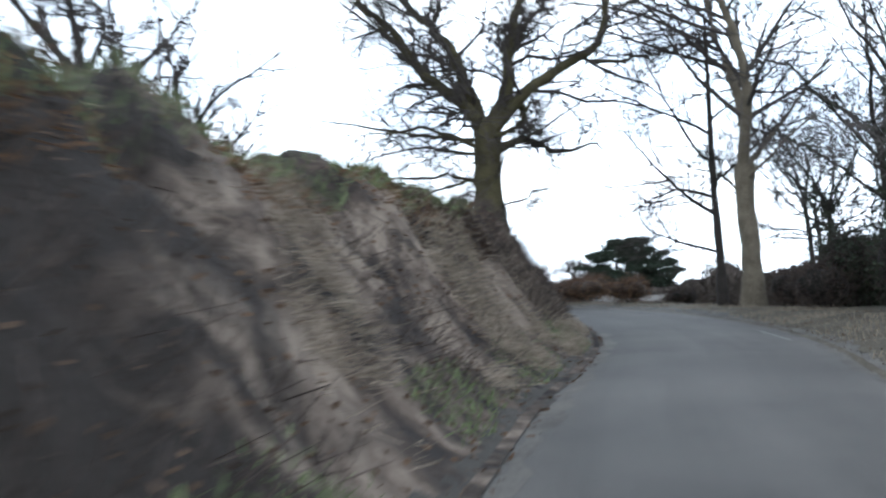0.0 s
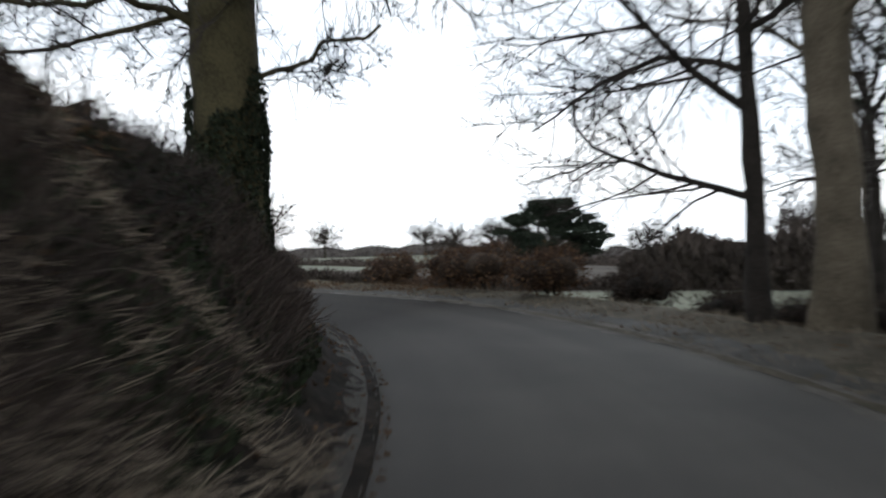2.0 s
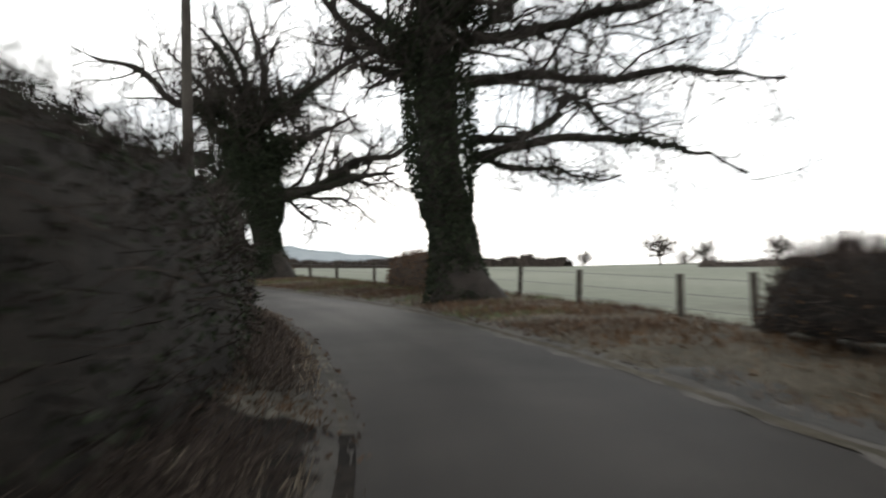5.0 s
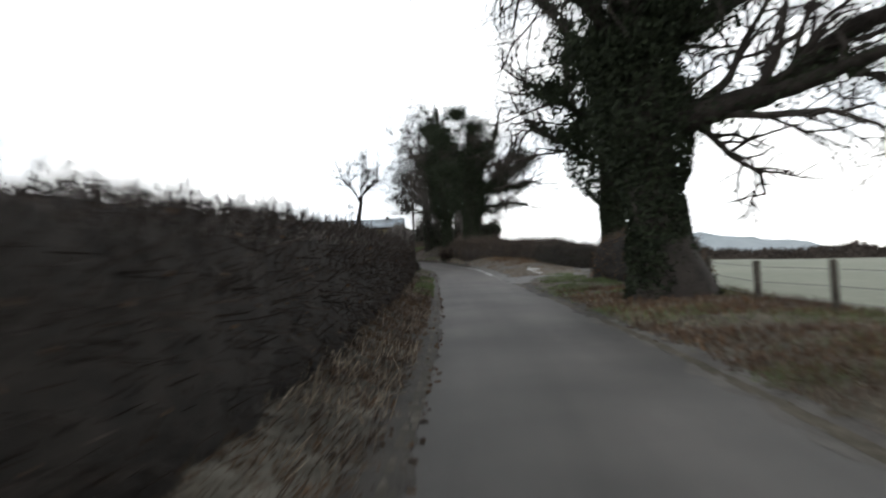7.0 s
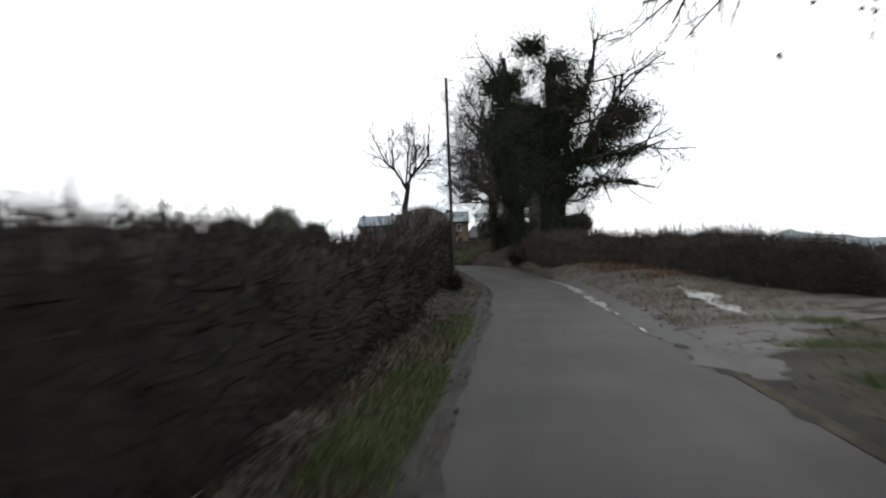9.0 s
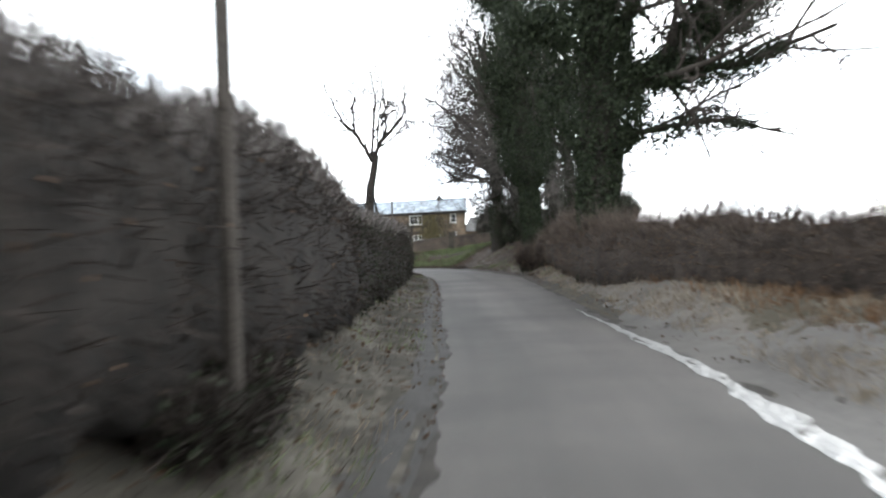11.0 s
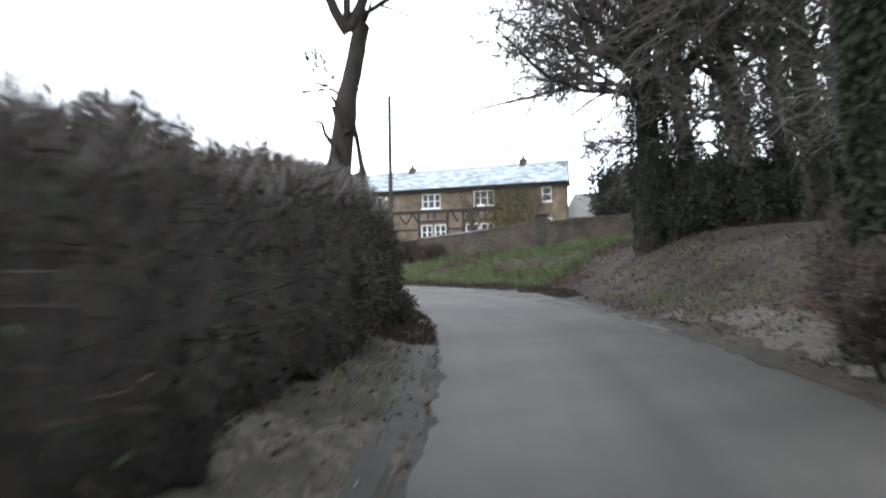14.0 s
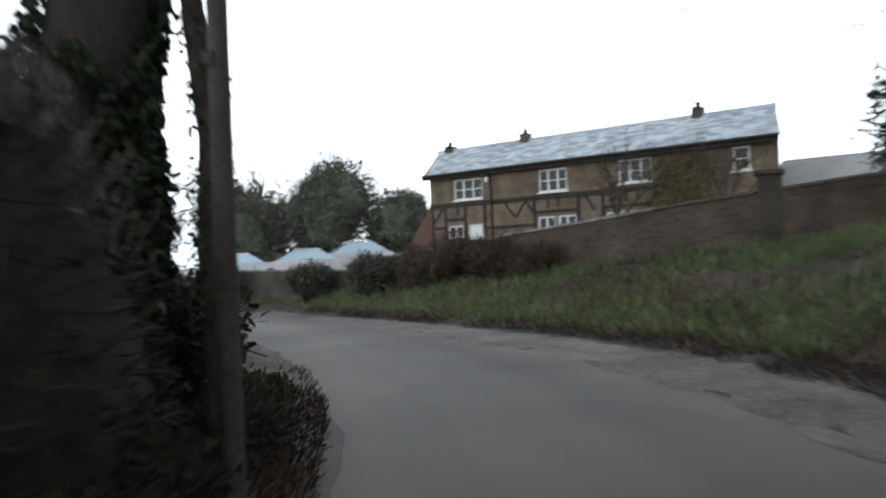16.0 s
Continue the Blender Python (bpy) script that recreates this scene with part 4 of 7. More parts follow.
# the oaks along the right verge
bare_tree("oak_tree", 14, [(6.35, -35.2, 0.0), (6.0, -35.0, 2.0), (5.75, -34.9, 4.5), (5.6, -34.9, 7.0), (5.6, -34.8, 9.5)], [0.82, 0.66, 0.62, 0.55, 0.34],
          [(0.85, 150, 45, 6.5, 0.2), (0.75, -30, 38, 6.5, 0.2), (0.9, 30, 50, 7, 0.2), (1.0, -110, 55, 7, 0.22), (0.8, 190, 35, 6.0, 0.18), (0.72, 105, 38, 6.0, 0.17), (1.0, 70, 75, 6, 0.2)],
          CROOKED, BARK_DARK, "old bare oak with ivy up its leaning trunk", ivy=(30000, 9.5, 0.7, 0.085, 0.5, 2.4), group="oaks on the verge", flare=1.75, facing=27.5, thin=0.009, clumps=[(5.0, -35.0, 7.6, 0.9, 2500), (6.2, -35.2, 8.6, 1.1, 3500), (5.0, -34.8, 9.6, 1.2, 3500)],
          boughs=[(0.16, (0.2, 4.2), (1.7, 4.6), (2.7, 4.8), (3.5, 4.6), (4.7, 4.7), (5.8, 4.4), (7.6, 3.7)), (0.15, (0.1, 4.8), (1.6, 4.8), (2.6, 5.3), (2.8, 6.1), (3.4, 5.7), (4.2, 5.0), (5.3, 4.9)),
                  (0.18, (0.0, 6.4), (2.1, 6.7), (2.9, 6.5), (4.4, 6.5), (5.5, 6.8), (6.7, 6.6), (9.1, 6.3)), (0.2, (0.0, 7.6), (2.6, 7.8), (4.2, 8.1), (5.9, 8.4), (7.0, 7.8)), (0.1, (0.2, 4.4), (1.7, 3.9), (2.9, 4.1), (4.0, 3.7), (5.0, 3.9)),
                  (0.3, (-0.2, 6.5), (-2.2, 7.3), (-3.1, 7.9), (-4.1, 8.6)), (0.2, (-0.2, 5.9), (-1.7, 6.6), (-2.5, 6.6), (-3.1, 7.3))])
bare_tree("oak_tree", 15, [(7.5, -11.9, 0.0), (7.25, -11.6, 2.0), (7.0, -11.4, 4.2), (6.9, -11.3, 6.5), (6.7, -11.2, 9.0)], [0.95, 0.72, 0.66, 0.62, 0.45],
          [(0.72, -95, 42, 7.0, 0.24), (0.85, -70, 46, 7.0, 0.22), (0.72, 75, 40, 7, 0.24), (0.9, 150, 45, 7, 0.22), (1.0, -20, 55, 7.5, 0.24), (0.9, -130, 45, 6.5, 0.2), (1.0, 200, 58, 6, 0.22), (0.55, 115, 18, 7.5, 0.34)],
          CROOKED, BARK_DARK, "massive bare oak wrapped in ivy, flaring at its foot", ivy=(36000, 9.0, 1.0, 0.095, 0.5, 3.0), group="oaks on the verge", flare=1.5, facing=27.5, thin=0.009, clumps=[(6.0, -11.6, 6.4, 1.2, 4000), (7.8, -11.8, 7.4, 1.4, 5000), (6.2, -11.2, 9.0, 1.7, 6000), (8.4, -11.6, 9.6, 1.3, 4000), (4.4, -11.0, 9.4, 1.0, 3000)],
          boughs=[(0.36, (0.2, 4.6), (2.7, 5.2), (4.3, 6.7), (6.7, 7.1), (8.3, 7.9)), (0.34, (-0.3, 8.6), (-3.3, 9.3), (-5.5, 9.9), (-7.0, 11.8), (-9.7, 12.6)), (0.26, (0.0, 8.8), (2.2, 10.6), (4.1, 11.9), (6.5, 12.5)), (0.3, (-0.2, 8.8), (-0.8, 12.5), (-2.0, 15.4))])
bare_tree("oak_tree", 16, [(9.3, 3.4, 0.0), (9.25, 3.4, 2.0), (9.2, 3.5, 4.0), (9.1, 3.5, 6.5), (9.0, 3.5, 9.0)], [0.5, 0.42, 0.42, 0.42, 0.3],
          [(0.6, -75, 20, 5.5, 0.16), (0.75, -110, 30, 5.5, 0.17), (0.72, 90, 30, 5.5, 0.17), (0.9, 150, 45, 5.5, 0.16), (1.0, -20, 55, 6, 0.18), (0.85, 30, 40, 5.5, 0.16), (0.95, -60, 50, 5, 0.15)],
          OAK, BARK_DARK, "bare oak with a bushy coat of ivy above a clear trunk", ivy=(30000, 10.0, 1.9, 0.10, 0.45, 3.3), group="oaks on the verge", clumps=[(6.9, 3.2, 8.2, 1.2, 3500), (11.4, 3.6, 7.6, 1.4, 4000), (10.9, 3.5, 5.6, 1.1, 3000), (7.6, 3.4, 6.4, 1.0, 2500), (9.0, 3.5, 9.8, 1.7, 5000)])
# the two ivy towers at the right side of the straight
bare_tree("ivy_clad_tree", 17, [(4.65, 44.7, 0.2), (4.6, 44.7, 2.5), (4.6, 44.6, 5.0), (4.7, 44.6, 8.5), (4.8, 44.6, 13.0)], [0.66, 0.62, 0.66, 0.55, 0.3],
          [(0.55, 76, 40, 8.0, 0.28), (0.62, 100, 20, 8.0, 0.2), (0.7, 120, 35, 7.5, 0.2), (0.8, -60, 40, 3, 0.16), (0.48, 95, 8, 7.0, 0.14), (0.8, 150, 30, 4, 0.16)],
          OAK, BARK_DARK, "tall tree smothered in ivy with crooked bare limbs", ivy=(40000, 13.0, 1.3, 0.095, 0.45, 4.2), group="ivy trees", clumps=[(2.2, 43.4, 11.8, 1.2, 4000), (3.6, 43.6, 13.8, 1.1, 4000), (9.4, 44.8, 9.6, 1.3, 6000), (8.2, 44.6, 8.6, 1.2, 5000), (7.2, 44.4, 7.2, 1.2, 5000), (2.8, 43.6, 8.6, 1.4, 5000), (5.8, 43.2, 10.6, 1.5, 6000), (5.2, 44.0, 12.6, 1.3, 4000)])
bare_tree("ivy_clad_tree", 18, [(2.5, 62.6, 0.2), (2.45, 62.6, 3.0), (2.2, 62.6, 7.0), (2.0, 62.5, 12.0), (1.8, 62.4, 17.5)], [0.5, 0.44, 0.42, 0.4, 0.2],
          [(0.5, -100, 50, 5, 0.16), (0.6, -60, 48, 5.5, 0.16), (0.55, 80, 40, 6, 0.18), (0.75, 30, 55, 6, 0.16), (0.85, -40, 60, 5, 0.14), (0.5, 110, 35, 6, 0.14)],
          OAK, BARK_DARK, "tall tree smothered in ivy beside the lane", ivy=(46000, 17.8, 1.75, 0.095, 0.15, 4.6), group="ivy trees", clumps=[(0.8, 62.2, 15.0, 1.3, 5000), (3.2, 62.6, 13.0, 1.6, 6000), (1.0, 62.4, 11.0, 1.5, 5000)])
bare_tree("bare_tree", 45, [(0.1, 79.0, stand(0.1, 79.0)), (0.1, 79.0, 4.5), (0.0, 79.1, 7.5), (-0.2, 79.1, 11.5)], [0.42, 0.36, 0.28, 0.16], ring(9, 45, 6.8, 0.13, 20, 0.75, 3) + ring(8, 60, 7.5, 0.14, 45, 1.0, 4) + [(0.5, -80, 26, 5.5, 0.09), (0.56, -97, 24, 5.8, 0.09), (0.62, -70, 28, 6.0, 0.09), (0.7, -100, 30, 6.0, 0.1), (0.52, -130, 24, 5.0, 0.08), (0.66, -45, 22, 6.0, 0.1), (0.55, 150, 15, 5.0, 0.1), (0.75, -85, 38, 6.5, 0.1), (0.85, -105, 45, 6.0, 0.1), (0.52, -110, 25, 6.0, 0.1)], [(13, 0.5, 0.85, 0.15, 0.18, 0.02, 0.5), (9, 0.55, 0.8, 0.2, 0.24, 0.02, 0.5), (9, 0.55, 0.75, 0.15, 0.26, 0.01, 0.6)], BARK_DARK, "grey bare tree leaning over the lane", ivy=(13000, 8.0, 0.42, 0.065, 0.25, 0.4), thin=0.010, branch_mat=THICKET, clumps=[(0.6, 79.0, 6.4, 0.8, 1500), (-0.3, 79.0, 8.0, 0.8, 1500)])
for k, (x, y, h) in enumerate([(4.8, 81.0, 12), (4.4, 75.2, 13), (7.5, 84, 12), (5.4, 69.5, 12), (1.8, 83.0, 11), (2.9, 78.0, 13)]):
    bare_tree("bank_tree", 50 + k, [(x, y, stand(x, y)), (x - 0.2, y, 4.0), (x - 0.5, y + 0.1, 7.0), (x - 0.7, y + 0.2, h - 1)], [0.42, 0.34, 0.27, 0.15], ring(5, 12, 3.8, 0.06, 25 * k, 0.5, k + 4) + ring(6, 30, 5.5, 0.11, 40 * k, 0.75, k) + ring(6, 55, 4.5, 0.1, 10 + 40 * k, 1.0, k + 9) + [(0.72, -80, 32, 6.0, 0.13)],
              OAK, BARK_DARK, "bare tree with ivy on the roadside bank", ivy=(5500, h - 2, 0.45, 0.09, 0.3, 0.4), group="trees on the bank", branch_mat=THICKET, thin=0.010)
# the dead-looking forked tree by the bend
bare_tree("forked_tree", 19, [(-8.9, 74.7, 0.4), (-8.95, 74.8, 2.5), (-8.8, 75.1, 4.6), (-8.6, 75.5, 6.6), (-8.3, 75.9, 8.4)], [0.52, 0.42, 0.36, 0.29, 0.24],
          [(0.7, -95, 20, 2.0, 0.04), (1.0, 170, 55, 4.5, 0.1), (1.0, 10, 60, 5.0, 0.1)],
          [(11, 0.5, 0.7, 0.12, 0.2, 0.08, 0.5), (8, 0.5, 0.65, 0.2, 0.24, 0.05, 0.55), (6, 0.5, 0.6, 0.2, 0.24, 0.03, 0.6)], BARK_DARK, "tall bare tree with a leaning trunk and a forked head", ivy=(9000, 3.6, 0.28, 0.07, 0.0, 0.2), thin=0.014, facing=-7.0,
          boughs=[(0.17, (0.55, 7.9), (-0.1, 9.0), (-0.8, 9.9), (-1.9, 10.9), (-2.5, 12.4)), (0.1, (-0.6, 9.7), (-0.7, 11.2), (-0.5, 13.0)), (0.18, (0.55, 8.0), (1.2, 9.4), (2.2, 10.2), (2.9, 11.0), (3.0, 12.8)), (0.1, (1.5, 9.7), (1.6, 11.4), (1.5, 13.6)), (0.12, (0.55, 8.2), (0.6, 10.0), (0.9, 12.0), (0.7, 14.0)), (0.13, (0.4, 5.0), (0.05, 5.5), (-0.15, 6.2)), (0.13, (0.2, 4.2), (-0.12, 4.6), (-0.14, 4.95))])
bare_tree("leaning_sapling", 20, [(-7.9, 74.95, 0.5), (-7.95, 75.05, 2.5), (-8.35, 75.2, 5.0), (-8.7, 75.3, 6.8)], [0.12, 0.10, 0.07, 0.03], [(0.7, -60, 40, 1.4, 0.03), (0.85, 70, 45, 1.2, 0.025)], SPARSE[1:], BARK_DARK, "thin leaning sapling at the bend", ivy=(700, 4.5, 0.07, 0.05, 0.0, 0.3))
# trees round the cottages
for k, (x, y, h) in enumerate([(2.5, 104, 8.5), (7, 100, 9.0), (-9.0, 97.6, 5.2), (-5.6, 97.0, 5.0)]):
    bare_tree("garden_tree", 60 + k, [(x, y, 0.5), (x, y + 0.1, h * 0.3), (x + 0.1, y, h * 0.5)], [0.16, 0.12, 0.1], ring(6, 62, h * 0.48, 0.06, 25 * k, 1.0, k + 3), SPARSE + [(4, 0.45, 0.7, 0.2, 0.2, 0.02, 0.5)], BARK, "slim bare garden tree by the cottages", group="garden trees")


# ---- hedges and shrubs ----
def hedge(name, seed, pts, top, width, foot, label, twig, core, density=420, leaf=None, category="hedge", gap_low=0.0, ragged=0.35, airy=0.0):
    """A hedge along a line of ground points: a solid inside coloured as its inner shade, twigs all over it and thin
    shoots above.
    """
    rng = np.random.default_rng(seed)
    p = smooth_line(pts, 0.4)
    n = len(p)
    s = np.arange(n) * 0.4
    total = s[-1]
    tg = np.gradient(p, axis=0)
    tg /= np.linalg.norm(tg, axis=1, keepdims=True)
    rt = np.stack([tg[:, 1], -tg[:, 0]], 1)
    hh = np.interp(s / total, np.linspace(0, 1, len(top)), top)
    rough_s = np.stack([p[:, 0], p[:, 1], 0 * s], 1)
    hh = hh * (1 + ragged * (0.08 * fbm(rough_s, 0.9, seed + 7.0) + 0.06 * fbm(rough_s, 2.6, seed + 8.0)))
    ww = np.interp(s / total, np.linspace(0, 1, len(width)), width)
    ff = np.interp(s / total, np.linspace(0, 1, len(foot)), foot)
    base = np.array([p[0, 0], p[0, 1], ff[0]])
    th = thing(name, base, label, category, "", "stuff")
    prof = np.array([(-0.85, gap_low), (-1.0, 0.25 + gap_low * 0.6), (-0.95, 0.6), (-0.7, 0.87), (-0.25, 0.97), (0.25, 0.97), (0.7, 0.87), (0.95, 0.6), (1.0, 0.25 + gap_low * 0.6), (0.85, gap_low)])
    taper = np.clip(np.minimum(s, total - s) / 1.5, 0.12, 1) ** 0.5
    v = np.zeros((n, len(prof), 3))
    for k, (a, b) in enumerate(prof):
        v[:, k, :2] = p + rt * (a * ww * 0.5 * taper * 0.86)[:, None]
        v[:, k, 2] = ff - (0.12 if b <= 0.001 else 0) + b * (hh - ff) * taper * (0.92 - 0.5 * airy)
    nz = (0.2 + 0.1 * ragged) * fbm(v, 1.6, seed) + 0.13 * fbm(v, 4.5, seed + 2.0)
    mid = np.concatenate([p, ((hh + ff) / 2)[:, None]], 1)[:, None]
    dirs = v - mid
    v = v + dirs * nz[..., None] * 0.55
    m = len(prof)
    i, j = np.meshgrid(np.arange(n - 1), np.arange(m), indexing="ij")
    j2 = (j + 1) % m
    f = np.stack([i * m + j, i * m + j2, (i + 1) * m + j2, (i + 1) * m + j], -1).reshape(-1, 4)
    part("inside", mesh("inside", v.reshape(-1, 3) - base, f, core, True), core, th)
    cnt = int(density * total)
    q = rng.random(cnt) * (n - 1.001)
    ii = q.astype(int)
    ang = rng.random(cnt)
    kk = ang * (m - 1.001)
    jj = kk.astype(int)
    fr, fk = (q - ii)[:, None], (kk - jj)[:, None]
    surf = (v[ii, jj] * (1 - fr) + v[ii + 1, jj] * fr) * (1 - fk) + (v[ii, jj + 1] * (1 - fr) + v[ii + 1, jj + 1] * fr) * fk
    outd = surf - (mid[ii, 0] * (1 - fr) + mid[ii + 1, 0] * fr)
    outd /= np.linalg.norm(outd, axis=1, keepdims=True) + 1e-9
    surf = surf - outd * rng.uniform(0, 0.16, cnt)[:, None]
    dr = outd * 0.7 + rng.normal(size=(cnt, 3)) * 0.55 + (0, 0, 0.35)
    up = np.clip(outd[:, 2], 0, 1)
    le = rng.uniform(0.12, 0.34, cnt) * (1 + ragged * 1.6 * up * rng.random(cnt))
    part("brushwood", mesh("brushwood", *blades(rng, surf - base, dr, le, rng.uniform(0.009, 0.024, cnt)), twig), twig, th)
    c3 = int(cnt * 0.16 * (0.4 + ragged))
    q3 = rng.random(c3) * (n - 1.001)
    i3 = q3.astype(int)
    k3 = rng.integers(2, 8, c3)
    pos = v[i3, k3] + (v[i3 + 1, k3] - v[i3, k3]) * (q3 - i3)[:, None]
    part("shoots", mesh("shoots", *blades(rng, pos - base, rng.normal(size=(c3, 3)) * 0.32 + (0, 0, 1.0), rng.uniform(0.12, 0.42, c3) * (0.5 + 0.4 * ragged), rng.uniform(0.007, 0.013, c3)), twig), twig, th)
    if airy:
        c4 = int(total * 2400 * airy)
        q4 = rng.random(c4) * (n - 1.001)
        i4 = q4.astype(int)
        k4 = rng.integers(3, 7, c4)
        pos = v[i4, k4] + (v[i4 + 1, k4] - v[i4, k4]) * (q4 - i4)[:, None] - (0, 0, 0.08)
        rise = (hh - ff)[i4] * airy * rng.uniform(0.35, 1.15, c4)
        part("long_shoots", mesh("long_shoots", *blades(rng, pos - base, rng.normal(size=(c4, 3)) * 0.3 + (0, 0, 1.0), rise, rng.uniform(0.008, 0.017, c4)), TWIG_GREY), TWIG_GREY, th, "thin upright shoots, pale with painted sky light")
    if gap_low:
        for k in range(1, n - 1, 3):
            foot_p = np.array([p[k, 0], p[k, 1], ff[k] - 0.2]) - base
            part("stem", mesh("stem", *tube(wander(rng, foot_p, (rng.normal() * 0.2, rng.normal() * 0.2, 1), 1.2, 4, 0.14), np.linspace(0.06, 0.035, 5), 5), BARK_DARK, True), BARK_DARK, th)
    if leaf:
        lm, share, size = leaf
        c2 = int(cnt * share)
        pk = rng.integers(0, cnt, c2)
        pos = surf[pk] + outd[pk] * rng.uniform(0.0, 0.2, c2)[:, None] + rng.normal(size=(c2, 3)) * 0.06
        part("foliage", mesh("foliage", *blades(rng, pos - base, rng.normal(size=(c2, 3)), rng.uniform(0.7, 1.3, c2) * size, rng.uniform(0.6, 1.0, c2) * size), lm), lm, th)
    return th


def lane_hedge(name, seed, s0, s1, lat, top, width, foot, *a, **k):
    ss = np.arange(s0, s1 + 0.1, 2.0)
    la = np.interp(ss, np.linspace(s0, s1, len(lat)), lat)
    return hedge(name, seed, [tuple(q) for q in along(ss, la)[:, :2]], top, width, foot, *a, **k)


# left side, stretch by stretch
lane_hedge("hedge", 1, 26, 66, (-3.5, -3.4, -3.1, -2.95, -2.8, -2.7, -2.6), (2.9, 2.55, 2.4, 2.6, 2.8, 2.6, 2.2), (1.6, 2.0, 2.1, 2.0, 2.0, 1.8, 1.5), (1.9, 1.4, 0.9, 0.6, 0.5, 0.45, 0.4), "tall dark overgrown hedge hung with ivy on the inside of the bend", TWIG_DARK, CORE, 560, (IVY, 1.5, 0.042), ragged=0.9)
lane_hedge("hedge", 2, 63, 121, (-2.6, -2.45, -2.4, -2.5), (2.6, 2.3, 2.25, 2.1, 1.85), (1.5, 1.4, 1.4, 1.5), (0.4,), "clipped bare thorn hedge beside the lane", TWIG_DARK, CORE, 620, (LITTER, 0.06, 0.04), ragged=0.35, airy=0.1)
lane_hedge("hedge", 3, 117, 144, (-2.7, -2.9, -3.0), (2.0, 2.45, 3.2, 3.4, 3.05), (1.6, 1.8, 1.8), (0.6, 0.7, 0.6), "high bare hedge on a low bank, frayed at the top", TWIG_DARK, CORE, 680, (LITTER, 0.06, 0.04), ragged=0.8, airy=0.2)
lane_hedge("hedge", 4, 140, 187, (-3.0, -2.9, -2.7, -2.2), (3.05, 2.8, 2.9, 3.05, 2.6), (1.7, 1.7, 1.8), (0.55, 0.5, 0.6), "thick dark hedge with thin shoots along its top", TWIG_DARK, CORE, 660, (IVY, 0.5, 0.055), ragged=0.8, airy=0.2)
# right side
hedge("hedge", 5, [(6.0, -46.4), (4.6, -49.5), (3.4, -52.6), (1.4, -57.6)], (1.5, 1.75, 1.85, 1.75, 1.5), (1.0, 1.5, 1.6, 1.3), (0.05, -0.1, -0.35), "clipped dark thorn hedge with open stems at the foot", TWIG, CORE, 560, (RUST, 0.15, 0.05), gap_low=0.25, ragged=1.2)
hedge("hedge", 6, [(7.6, -33.0), (8.2, -29.0), (8.6, -25.0)], (1.5, 1.7, 1.4), (1.3,), (0.1,), "short length of brown beech hedge behind the oak", TWIG_RED, CORE_RED, 420, (RUST, 0.9, 0.06))
hedge("hedge", 7, [(9.4, -8.5), (9.0, -4.5), (8.6, -0.5), (8.3, 2.6)], (1.7, 2.1, 2.15, 1.8), (1.5,), (0.1,), "brown hedge running up to the field entrance", TWIG_BROWN, CORE, 460, (RUST, 0.6, 0.06))
hedge("hedge", 8, [(10.8, 11.5), (9.4, 15.5), (8.8, 20), (8.7, 24.5)], (1.5, 1.8, 1.95, 2.1), (1.7,), (0.1, 0.2), "dark green clipped hedge beyond the field entrance", TWIG, CORE, 460, (IVY, 1.2, 0.05), ragged=0.9)
hedge("hedge", 9, [(8.7, 23.5), (8.2, 28), (7.0, 32), (5.8, 36.5), (4.6, 42), (4.2, 47), (4.1, 53), (3.8, 57), (3.3, 60.4)], (1.9, 2.0, 2.05, 2.15, 2.35, 2.55, 2.65, 2.55, 2.0), (1.4, 1.4, 1.3, 1.3), (0.3, 0.35, 0.6, 0.8), "long bare hedge with brown leaves above the wet verge", TWIG_BROWN, CORE_BROWN, 600, (LITTER, 0.3, 0.045), ragged=1.5)


